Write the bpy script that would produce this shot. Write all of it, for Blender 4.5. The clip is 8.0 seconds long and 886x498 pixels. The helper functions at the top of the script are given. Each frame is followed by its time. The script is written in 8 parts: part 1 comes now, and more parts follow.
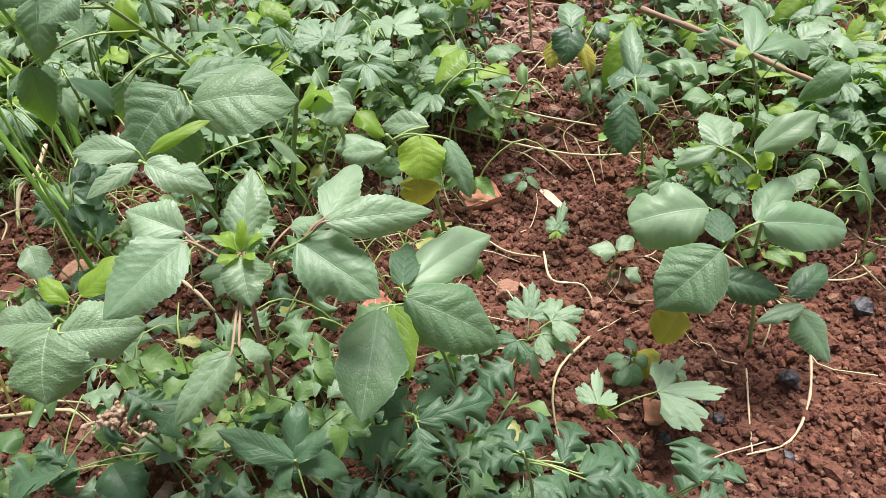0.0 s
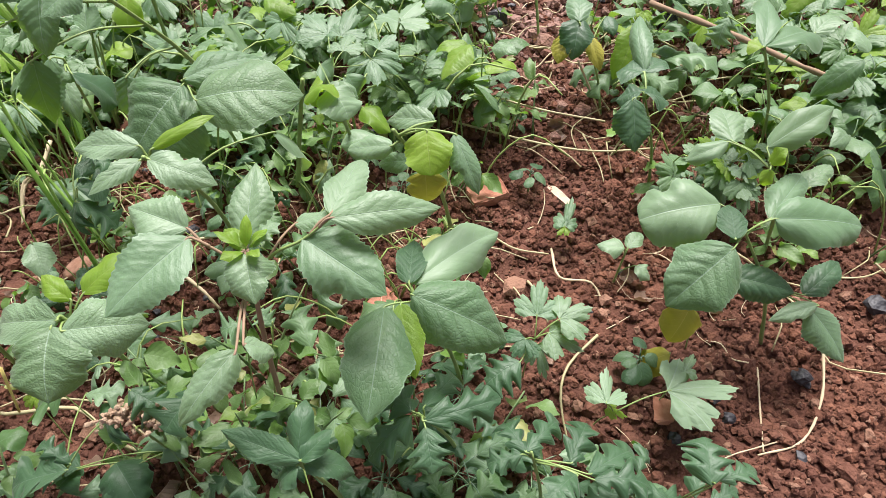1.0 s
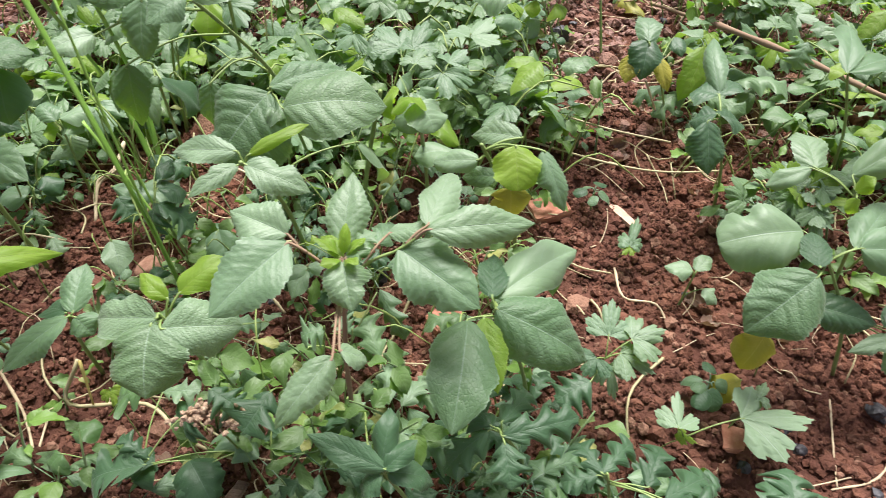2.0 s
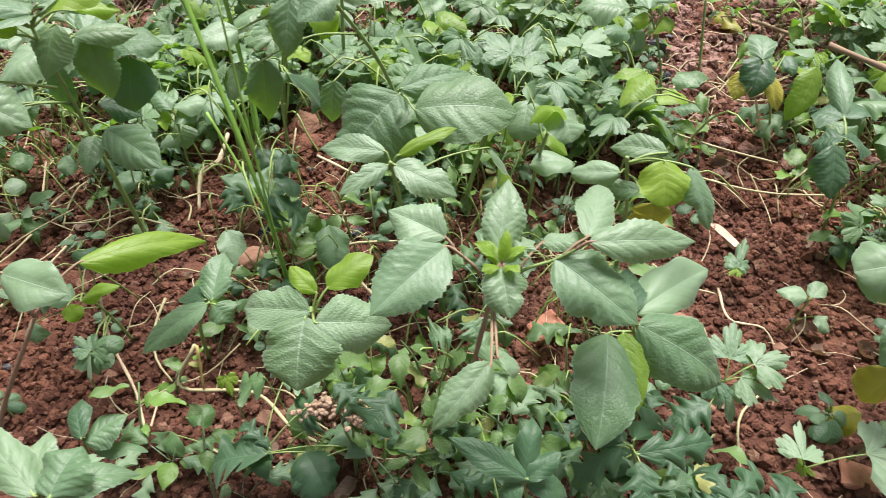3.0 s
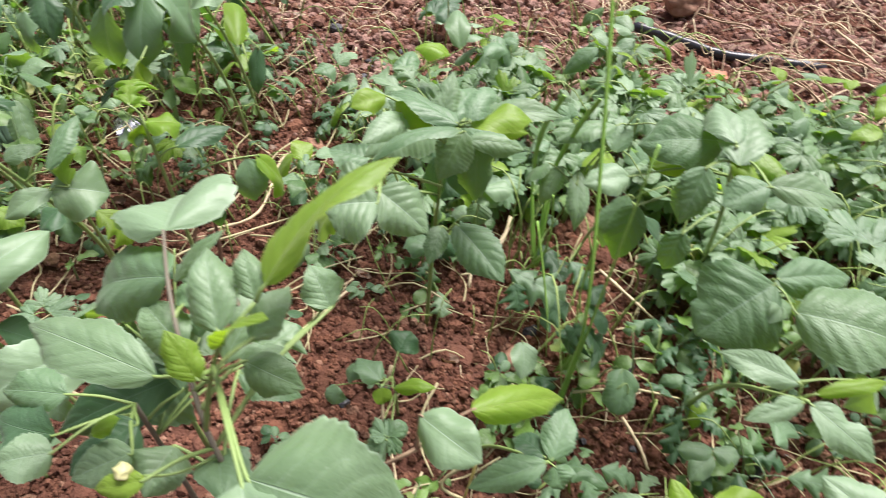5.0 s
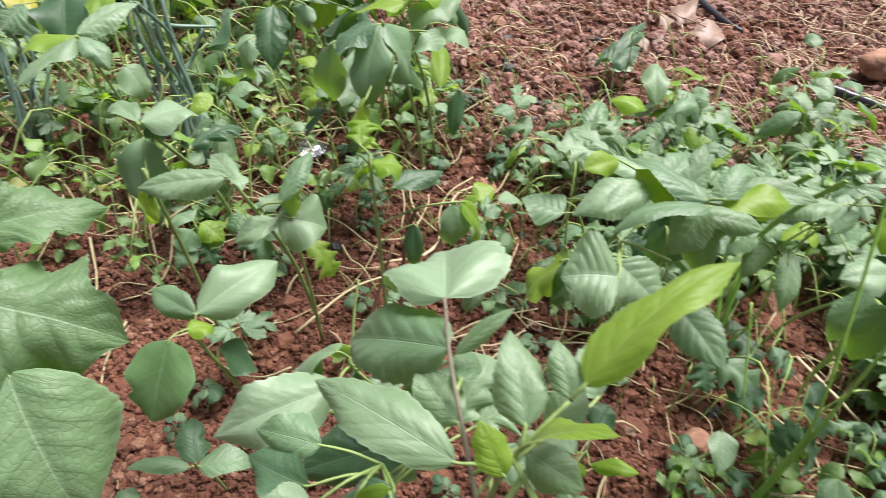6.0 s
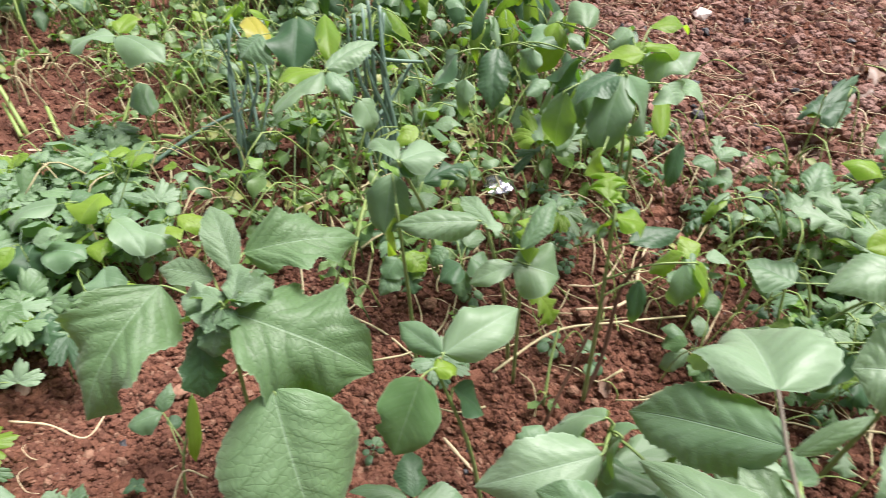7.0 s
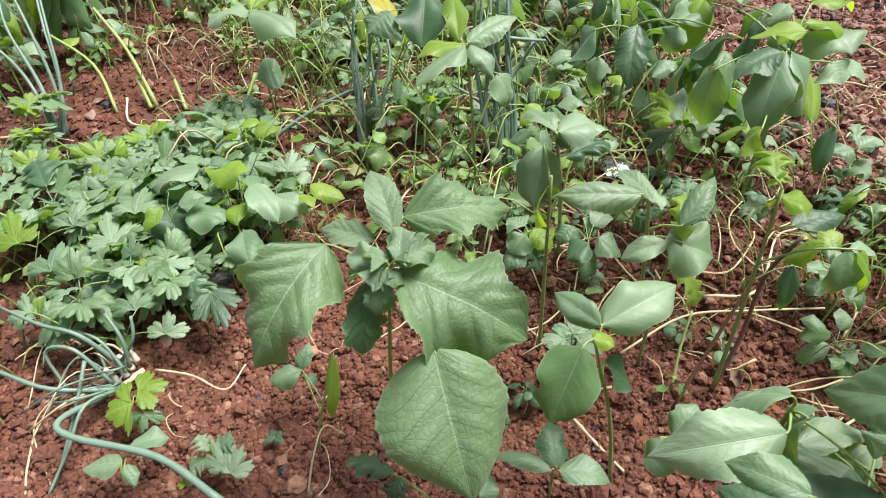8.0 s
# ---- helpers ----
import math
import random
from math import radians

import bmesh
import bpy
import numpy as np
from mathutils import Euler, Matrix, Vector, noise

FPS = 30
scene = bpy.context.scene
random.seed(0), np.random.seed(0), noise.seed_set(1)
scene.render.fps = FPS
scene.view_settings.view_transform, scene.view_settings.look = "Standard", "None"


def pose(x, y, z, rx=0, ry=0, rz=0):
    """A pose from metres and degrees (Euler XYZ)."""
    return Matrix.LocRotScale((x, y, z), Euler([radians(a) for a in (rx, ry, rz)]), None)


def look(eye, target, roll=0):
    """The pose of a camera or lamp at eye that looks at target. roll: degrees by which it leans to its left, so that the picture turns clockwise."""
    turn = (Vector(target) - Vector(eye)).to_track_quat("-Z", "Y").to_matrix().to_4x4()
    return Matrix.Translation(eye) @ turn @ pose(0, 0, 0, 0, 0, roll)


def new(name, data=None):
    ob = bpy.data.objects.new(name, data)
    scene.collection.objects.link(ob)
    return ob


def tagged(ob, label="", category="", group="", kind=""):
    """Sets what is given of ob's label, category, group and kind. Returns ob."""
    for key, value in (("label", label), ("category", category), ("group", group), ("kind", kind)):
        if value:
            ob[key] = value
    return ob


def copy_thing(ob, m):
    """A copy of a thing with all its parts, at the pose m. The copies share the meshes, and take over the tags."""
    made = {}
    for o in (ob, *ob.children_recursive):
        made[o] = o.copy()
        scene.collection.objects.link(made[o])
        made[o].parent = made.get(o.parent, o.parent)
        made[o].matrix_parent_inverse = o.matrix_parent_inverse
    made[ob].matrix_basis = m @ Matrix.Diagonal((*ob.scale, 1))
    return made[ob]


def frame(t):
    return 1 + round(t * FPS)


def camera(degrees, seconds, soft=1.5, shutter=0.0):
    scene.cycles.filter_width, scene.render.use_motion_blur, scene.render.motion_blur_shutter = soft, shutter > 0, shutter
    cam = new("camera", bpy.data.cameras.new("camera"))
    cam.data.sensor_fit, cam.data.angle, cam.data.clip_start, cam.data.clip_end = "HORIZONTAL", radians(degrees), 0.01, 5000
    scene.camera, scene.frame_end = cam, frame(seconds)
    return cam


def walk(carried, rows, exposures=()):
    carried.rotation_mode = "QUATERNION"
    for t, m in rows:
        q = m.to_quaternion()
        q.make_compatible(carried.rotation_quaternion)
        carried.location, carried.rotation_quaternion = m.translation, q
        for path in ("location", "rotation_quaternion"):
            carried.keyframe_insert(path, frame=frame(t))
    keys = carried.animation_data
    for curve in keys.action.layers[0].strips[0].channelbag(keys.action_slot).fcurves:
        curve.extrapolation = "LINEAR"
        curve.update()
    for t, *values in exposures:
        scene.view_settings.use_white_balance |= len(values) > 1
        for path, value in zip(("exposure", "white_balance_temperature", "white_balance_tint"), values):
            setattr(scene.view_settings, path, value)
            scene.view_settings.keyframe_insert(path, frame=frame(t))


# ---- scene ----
cam = camera(70.0, 8.0, soft=0.4, shutter=0.35)
PATH = [
    (0, (0.101, 0.167, 0.702), (0.097, 1.466, -0.82), -1.1),
    (0.5, (0.101, 0.17, 0.699), (0.091, 1.467, -0.824), -1.3),
    (1, (0.099, 0.173, 0.695), (0.079, 1.464, -0.832), -1.6),
    (1.2, (0.1, 0.171, 0.697), (0.052, 1.463, -0.829), -2.5),
    (2.3, (0.017, 0.171, 0.699), (-0.121, 1.493, -0.796), -1.9),
    (2.5, (-0.002, 0.171, 0.697), (-0.172, 1.486, -0.8), -2.4),
    (3, (-0.046, 0.165, 0.702), (-0.259, 1.482, -0.787), -1.8),
    (3.5, (-0.084, 0.158, 0.721), (-0.352, 1.491, -0.746), -0.9),
    (4, (-0.128, 0.175, 0.75), (-0.453, 1.51, -0.703), 1.4),
    (4.5, (-0.209, 0.196, 0.767), (-0.669, 1.509, -0.67), 3.1),
    (5, (-0.309, 0.205, 0.772), (-0.889, 1.462, -0.672), 4.0),
    (5.2, (-0.343, 0.198, 0.775), (-0.97, 1.443, -0.659), 4.4),
    (6.3, (-0.473, 0.153, 0.779), (-1.44, 1.233, -0.598), 0.5),
    (6.5, (-0.499, 0.134, 0.779), (-1.529, 1.168, -0.589), -0.2),
    (7, (-0.558, 0.09, 0.795), (-1.706, 1.029, -0.546), -1.5),
    (7.5, (-0.593, 0.035, 0.798), (-1.84, 0.867, -0.526), -3.5),
    (8, (-0.603, 0.0, 0.786), (-1.856, 0.765, -0.573), -4.1),
]
walk(cam, [(t, look(eye, target, roll)) for t, eye, target, roll in PATH], exposures=[(0.0, 0.93, 6350, 17), (4.0, 0.93, 6350, 17), (6.5, 0.93, 6350, 17), (8.0, 0.93, 6350, 17)])

# ---- world and light: soft, bright overcast daylight ----
world = bpy.data.worlds.new("sky")
scene.world = world
world.use_nodes = True
wn = world.node_tree.nodes
sky = wn.new("ShaderNodeTexSky")
sky.sky_type = "NISHITA"
sky.sun_disc = False
sky.sun_elevation, sky.sun_rotation = radians(65), radians(10)
sky.air_density, sky.dust_density = 1.0, 2.5
soft_white = wn.new("ShaderNodeMix")
soft_white.data_type = "RGBA"
soft_white.inputs["Factor"].default_value = 0.65
soft_white.inputs["B"].default_value = (9.4, 9.2, 10.6, 1)
world.node_tree.links.new(sky.outputs["Color"], soft_white.inputs["A"])
world.node_tree.links.new(soft_white.outputs["Result"], wn["Background"].inputs["Color"])
wn["Background"].inputs["Strength"].default_value = 0.035

sun_data = bpy.data.lights.new("sun", "SUN")
sun_data.energy, sun_data.angle, sun_data.color = 5.9, radians(32), (1.0, 0.96, 0.90)
sun = new("sun", sun_data)
sun.matrix_world = look((0.2, 2.9, 4.8), (-0.2, 0.7, 0))


# ---- materials ----
class Mat:
    """A node material under construction."""

    def __init__(self, name, rough=0.7, spec=0.3):
        self.m = bpy.data.materials.new(name)
        self.m.use_nodes = True
        self.t = self.m.node_tree
        self.b = self.t.nodes["Principled BSDF"]
        self.b.inputs["Roughness"].default_value = rough
        self.b.inputs["Specular IOR Level"].default_value = spec

    def node(self, kind, **inputs):
        n = self.t.nodes.new(kind)
        for key, value in inputs.items():
            n.inputs[key.replace("_", " ")].default_value = value
        return n

    def link(self, a, b):
        self.t.links.new(a, b)

    def noise(self, scale, detail=4.0, rough=0.55, vector=None):
        n = self.node("ShaderNodeTexNoise", Scale=scale, Detail=detail, Roughness=rough)
        if vector is not None:
            self.link(vector, n.inputs["Vector"])
        return n.outputs["Fac"]

    def math(self, op, a, b=0.0, c=0.0):
        n = self.t.nodes.new("ShaderNodeMath")
        n.operation = op
        for k, v in enumerate((a, b, c)):
            if isinstance(v, (int, float)):
                n.inputs[k].default_value = v
            else:
                self.link(v, n.inputs[k])
        return n.outputs[0]

    def band(self, value, low, high):
        n = self.t.nodes.new("ShaderNodeMapRange")
        n.interpolation_type = "SMOOTHSTEP"
        n.inputs["From Min"].default_value, n.inputs["From Max"].default_value = low, high
        self.link(value, n.inputs["Value"])
        return n.outputs["Result"]

    def mix(self, fac, a, b, mode="MIX"):
        n = self.t.nodes.new("ShaderNodeMix")
        n.data_type, n.blend_type = "RGBA", mode
        for key, v in (("Factor", fac), ("A", a), ("B", b)):
            if isinstance(v, (int, float)):
                n.inputs[key].default_value = v
            elif isinstance(v, tuple):
                n.inputs[key].default_value = (*v, 1)
            else:
                self.link(v, n.inputs[key])
        return n.outputs["Result"]

    def bump(self, height, strength=0.4, distance=0.002):
        n = self.node("ShaderNodeBump", Strength=strength, Distance=distance)
        self.link(height, n.inputs["Height"])
        self.link(n.outputs["Normal"], self.b.inputs["Normal"])
        return n.outputs["Normal"]

    def colour(self, c):
        self.link(c, self.b.inputs["Base Color"])
        return self.m


def leaf_material(name, base, pale, through_colour, veins=6.0, relief=0.5, thin=0.30, rough=0.50, spec=0.52, spots=0.2, island=False, quilt=0.0, vein_tint=0.22, down=0.12):
    """A leaf blade: midrib and side veins follow the blade's own coordinates; light shines through it."""
    k = Mat(name, rough, spec)
    uv = k.node("ShaderNodeUVMap")
    sep = k.node("ShaderNodeSeparateXYZ")
    k.link(uv.outputs["UV"], sep.inputs[0])
    info = k.node("ShaderNodeObjectInfo")
    geo = k.node("ShaderNodeNewGeometry")
    chance = geo.outputs["Random Per Island"] if island else info.outputs["Random"]
    side = k.math("ABSOLUTE", k.math("MULTIPLY_ADD", sep.outputs["X"], 2.0, -1.0))
    rib = k.math("SUBTRACT", 1.0, k.band(side, 0.004, 0.028))
    wobble = k.math("MULTIPLY", k.noise(5.0, 2.0, 0.5, uv.outputs["UV"]), 0.35)
    bow = k.math("MULTIPLY", k.math("POWER", side, 1.25), -1.7)
    run = k.math("ADD", k.math("ADD", bow, k.math("MULTIPLY", sep.outputs["Y"], veins)), k.math("MULTIPLY_ADD", chance, 0.8, wobble))
    near = k.math("ABSOLUTE", k.math("SUBTRACT", k.math("FRACT", run), 0.5))
    taper = k.math("SUBTRACT", 1.0, k.band(side, 0.55, 0.98))
    vein = k.math("MULTIPLY", k.math("SUBTRACT", 1.0, k.band(near, 0.008, 0.05)), taper)
    trough = k.math("SUBTRACT", 1.0, k.band(near, 0.0, 0.30))
    warp = k.node("ShaderNodeMapping")
    warp.inputs["Scale"].default_value = (1.0, 1.35, 1.0)
    k.link(uv.outputs["UV"], warp.inputs["Vector"])
    net = k.node("ShaderNodeTexVoronoi", Scale=17.0 if quilt else 24.0)
    net.feature = "DISTANCE_TO_EDGE"
    k.link(warp.outputs["Vector"], net.inputs["Vector"])
    mesh_line = k.math("SUBTRACT", 1.0, k.band(net.outputs["Distance"], 0.0, 0.14 if quilt else 0.2))
    puff = k.math("SUBTRACT", 1.0, k.band(net.outputs["Distance"], 0.0, 0.5))
    tone = k.mix(chance, tuple(0.78 * c for c in base), tuple(0.55 * a + 0.45 * b for a, b in zip(base, pale)))
    patch = k.band(k.noise(24.0, 3.0, 0.6, geo.outputs["Position"]), 0.35, 0.75)
    tone = k.mix(k.math("MULTIPLY", patch, 0.35), tone, pale)
    blotch = k.band(k.noise(5.0, 4.0, 0.65, uv.outputs["UV"]), 0.62, 0.76)
    tone = k.mix(k.math("MULTIPLY", blotch, spots), tone, (0.24, 0.27, 0.05))
    if island:
        young = k.band(k.math("FRACT", k.math("MULTIPLY", chance, 23.0)), 0.72, 0.8)
        tone = k.mix(k.math("MULTIPLY", young, 0.7), tone, (0.13, 0.25, 0.035))
        old = k.band(k.math("FRACT", k.math("MULTIPLY", chance, 51.0)), 0.9, 0.95)
        tone = k.mix(k.math("MULTIPLY", old, 0.8), tone, (0.30, 0.29, 0.09))
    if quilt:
        # shade in the sunken veins and their net, put into the colour
        crease_shade = k.math("MAXIMUM", k.math("MULTIPLY", vein, 0.7), k.math("MULTIPLY", mesh_line, 0.22))
        tone = k.mix(crease_shade, tone, tuple(0.5 * c for c in base))
    lines = k.math("MAXIMUM", k.math("MULTIPLY", rib, 0.6), k.math("MULTIPLY", vein, 0.0 if quilt else vein_tint))
    tone = k.mix(lines, tone, tuple(min(1.0, 1.2 * c + 0.05) for c in pale))
    rim = k.math("MULTIPLY", k.band(side, 0.94, 0.99), 0.45)
    tone = k.mix(rim, tone, tuple(min(1.0, 1.1 * c + 0.06) for c in pale))
    fleck = k.node("ShaderNodeTexVoronoi", Scale=160.0)
    k.link(geo.outputs["Position"], fleck.inputs["Vector"])
    dust = k.math("MULTIPLY", k.math("SUBTRACT", 1.0, k.band(fleck.outputs["Distance"], 0.05, 0.10)), 0.25)
    tone = k.mix(dust, tone, (0.50, 0.53, 0.45))
    k.colour(tone)
    sunk = k.math("ADD", k.math("MULTIPLY", rib, -0.3), k.math("MULTIPLY", trough, -0.42 if quilt else -0.16))
    height = k.math("ADD", sunk, k.math("MULTIPLY", k.math("ADD", puff, mesh_line), -0.18 if quilt else -0.02))
    height = k.math("ADD", height, k.math("MULTIPLY", k.noise(50.0, 3.0, 0.55, uv.outputs["UV"]), 0.10))
    height = k.math("ADD", height, k.math("MULTIPLY", k.noise(8.0, 2.0, 0.5, uv.outputs["UV"]), 0.5))
    normal = k.bump(height, relief, 0.0024)
    k.b.inputs["Sheen Weight"].default_value = down
    k.b.inputs["Sheen Roughness"].default_value = 0.4
    k.link(k.math("MULTIPLY_ADD", k.noise(14.0, 3.0, 0.5, uv.outputs["UV"]), 0.2, rough - 0.1), k.b.inputs["Roughness"])
    glow = k.node("ShaderNodeBsdfTranslucent")
    k.link(k.mix(lines, through_colour, tuple(0.55 * c for c in through_colour)), glow.inputs["Color"])
    k.link(normal, glow.inputs["Normal"])
    both = k.node("ShaderNodeMixShader", Fac=thin)
    k.link(k.b.outputs["BSDF"], both.inputs[1])
    k.link(glow.outputs["BSDF"], both.inputs[2])
    k.link(both.outputs["Shader"], k.t.nodes["Material Output"].inputs["Surface"])
    return k.m


TONES = {
    "g": ("grey_green", (0.090, 0.178, 0.078), (0.172, 0.268, 0.168), (0.24, 0.46, 0.03), {}),
    "l": ("pale_green", (0.140, 0.236, 0.117), (0.238, 0.338, 0.224), (0.30, 0.52, 0.04), {}),
    "m": ("mid_green", (0.061, 0.142, 0.042), (0.120, 0.212, 0.092), (0.20, 0.40, 0.02), {}),
    "k": ("leaf_green", (0.098, 0.188, 0.074), (0.172, 0.270, 0.146), (0.24, 0.46, 0.03), {}),
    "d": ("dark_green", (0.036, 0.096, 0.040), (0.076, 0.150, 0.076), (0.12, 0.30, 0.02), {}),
    "y": ("fresh_green", (0.138, 0.260, 0.024), (0.24, 0.34, 0.05), (0.38, 0.64, 0.02), {"thin": 0.45, "spots": 0.1}),
    "Y": ("yellowing", (0.26, 0.28, 0.030), (0.40, 0.33, 0.05), (0.42, 0.42, 0.03), {"spots": 0.8}),
}
LEAF = {key: leaf_material("leaf_" + name, a, b, c, **more) for key, (name, a, b, c, more) in TONES.items()}
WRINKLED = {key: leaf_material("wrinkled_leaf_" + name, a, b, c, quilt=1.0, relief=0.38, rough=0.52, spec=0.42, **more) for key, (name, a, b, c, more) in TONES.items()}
SMOOTH = {key: leaf_material("smooth_leaf_" + name, a, b, c, relief=0.3, vein_tint=0.15, rough=0.48, spec=0.38, **more) for key, (name, a, b, c, more) in TONES.items()}
CARPET = leaf_material("leaf_undergrowth", (0.070, 0.150, 0.035), (0.16, 0.25, 0.09), (0.20, 0.44, 0.03), relief=0.35, island=True)


def stem_material(name, base, tip, rough=0.5):
    k = Mat(name, rough, 0.35)
    tc = k.node("ShaderNodeTexCoord")
    geo = k.node("ShaderNodeNewGeometry")
    info = k.node("ShaderNodeObjectInfo")
    f = k.math("ADD", k.math("MULTIPLY", k.noise(40.0, 4.0, 0.6, geo.outputs["Position"]), 0.8), k.math("MULTIPLY", info.outputs["Random"], 0.3))
    streak = k.node("ShaderNodeMapping")
    streak.inputs["Scale"].default_value = (400, 400, 60)
    k.link(tc.outputs["Object"], streak.inputs["Vector"])
    grain = k.noise(1.0, 3.0, 0.6, streak.outputs["Vector"])
    k.bump(grain, 0.35, 0.0008)
    return k.colour(k.mix(k.math("MULTIPLY", grain, 0.35), k.mix(f, base, tip), tuple(0.55 * c for c in base)))


STEM = stem_material("stem_green", (0.14, 0.235, 0.055), (0.27, 0.355, 0.13))
MATS = {
    "greenstem": STEM,
    "limestem": stem_material("stem_lime", (0.16, 0.27, 0.05), (0.30, 0.38, 0.13), 0.5),
    "neck": stem_material("onion_neck", (0.52, 0.50, 0.40), (0.66, 0.64, 0.54), 0.5),
    "straw": stem_material("straw", (0.44, 0.34, 0.20), (0.62, 0.53, 0.36), 0.75),
    "palestem": stem_material("stem_pale", (0.34, 0.31, 0.15), (0.48, 0.42, 0.26), 0.6),
    "yellowstem": stem_material("stem_yellow", (0.46, 0.38, 0.10), (0.55, 0.46, 0.18), 0.6),
    "grass": stem_material("grass_green", (0.17, 0.37, 0.05), (0.28, 0.47, 0.10), 0.45),
    "onion": stem_material("onion_blue_green", (0.088, 0.165, 0.110), (0.185, 0.275, 0.215), 0.42),
    "redstem": stem_material("stem_red_brown", (0.10, 0.045, 0.035), (0.17, 0.10, 0.055), 0.6),
    "purple": stem_material("stem_purple", (0.11, 0.085, 0.075), (0.19, 0.18, 0.12), 0.6),
    "bark": stem_material("bark_dry", (0.20, 0.13, 0.08), (0.36, 0.26, 0.17), 0.85),
    "rubber": stem_material("black_plastic", (0.012, 0.013, 0.018), (0.04, 0.042, 0.05), 0.3),
}


def soil_material(name, fine, dry=0.0):
    k = Mat(name, 0.95, 0.15)
    geo = k.node("ShaderNodeNewGeometry")
    p = geo.outputs["Position"]
    big = k.band(k.noise(3.2, 4.0, 0.6, p), 0.35, 0.7)
    mid = k.noise(38.0, 6.0, 0.7, p)
    tone = k.mix(big, (0.112, 0.048, 0.032), (0.190, 0.082, 0.049))
    tone = k.mix(k.math("MULTIPLY", k.band(mid, 0.35, 0.75), 0.6), tone, (0.240, 0.116, 0.073))
    if fine:
        tone = k.mix(k.math("MULTIPLY", geo.outputs["Random Per Island"], 0.5), tone, (0.072, 0.034, 0.027))
        pick = k.band(k.math("FRACT", k.math("MULTIPLY", geo.outputs["Random Per Island"], 37.0)), 0.86, 0.93)
        tone = k.mix(k.math("MULTIPLY", pick, 0.75), tone, (0.27, 0.155, 0.105))
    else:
        # the bare sheet's colour holds the shade of the gaps between crumbs
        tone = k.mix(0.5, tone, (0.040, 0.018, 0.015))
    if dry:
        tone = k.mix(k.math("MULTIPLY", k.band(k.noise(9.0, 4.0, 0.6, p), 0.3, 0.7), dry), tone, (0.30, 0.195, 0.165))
    grit = k.node("ShaderNodeTexVoronoi", Scale=210.0)
    k.link(p, grit.inputs["Vector"])
    height = k.math("ADD", k.math("MULTIPLY", grit.outputs["Distance"], -1.0), k.noise(420.0, 4.0, 0.7, p))
    k.bump(height, 0.9, 0.0022)
    return k.colour(tone)


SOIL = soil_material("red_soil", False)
CRUMB = soil_material("red_soil_crumbs", True)
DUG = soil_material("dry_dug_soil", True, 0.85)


def rock_material(name, a, b, rough=0.85, scale=60.0, depth=0.0012, spec=0.25):
    k = Mat(name, rough, spec)
    tc = k.node("ShaderNodeTexCoord")
    n = k.noise(scale, 6.0, 0.7, tc.outputs["Object"])
    v = k.node("ShaderNodeTexVoronoi", Scale=scale * 2.3)
    k.link(tc.outputs["Object"], v.inputs["Vector"])
    k.bump(k.math("ADD", n, k.math("MULTIPLY", v.outputs["Distance"], 0.6)), 0.8, depth)
    return k.colour(k.mix(k.band(n, 0.3, 0.7), a, b))


BRICK = rock_material("fired_clay", (0.29, 0.115, 0.07), (0.42, 0.21, 0.14))
COAL = rock_material("charcoal", (0.012, 0.012, 0.014), (0.05, 0.05, 0.055), 0.55, 90.0, 0.002, 0.5)
PEBBLE = rock_material("pebble_brown", (0.20, 0.10, 0.065), (0.30, 0.18, 0.12))
PALE = rock_material("stone_pale", (0.50, 0.42, 0.38), (0.66, 0.58, 0.52))
WOOD = rock_material("wood_chip", (0.38, 0.24, 0.17), (0.55, 0.40, 0.30), 0.8, 45.0)
DRY = leaf_material("leaf_dry_brown", (0.19, 0.115, 0.075), (0.33, 0.235, 0.17), (0.30, 0.18, 0.08), thin=0.2, spots=0.5)
FOIL = Mat("crumpled_foil", 0.22, 0.5)
FOIL.b.inputs["Metallic"].default_value = 0.9
FOIL = FOIL.colour(FOIL.mix(FOIL.band(FOIL.noise(55.0), 0.45, 0.55), (0.75, 0.76, 0.80), (0.05, 0.05, 0.08)))
BUD = rock_material("flower_bud_skin", (0.40, 0.40, 0.16), (0.54, 0.52, 0.30), 0.5, 40.0, 0.0006)
SEED = rock_material("dry_seed_head", (0.30, 0.20, 0.13), (0.46, 0.34, 0.24))


# ---- helpers for meshes ----
def mesh_of(name, verts, faces, material, uvs=None, smooth=True):
    me = bpy.data.meshes.new(name)
    me.from_pydata([tuple(v) for v in verts], [], faces)
    if uvs is not None:
        layer = me.uv_layers.new(name="UVMap")
        index = np.empty(len(me.loops), dtype=np.int32)
        me.loops.foreach_get("vertex_index", index)
        layer.data.foreach_set("uv", np.asarray(uvs, dtype=np.float32)[index].ravel())
    if smooth:
        me.polygons.foreach_set("use_smooth", [True] * len(me.polygons))
    me.materials.append(material)
    me.update()
    return me


def part(name, mesh, parent, label="", m=None):
    ob = new(name, mesh)
    ob.parent = parent
    if m is not None:
        ob.matrix_basis = m
    if label:
        tagged(ob, label)
    return ob


def smooth_path(points, steps=5):
    """A curve through the points."""
    p = [Vector(q) for q in points]
    p = [2 * p[0] - p[1], *p, 2 * p[-1] - p[-2]]
    out = []
    for a, b, c, d in zip(p, p[1:], p[2:], p[3:]):
        for s in range(steps):
            t = s / steps
            out.append(0.5 * (2 * b + (c - a) * t + (2 * a - 5 * b + 4 * c - d) * t * t + (3 * b - a - 3 * c + d) * t ** 3))
    return out + [p[-2]]


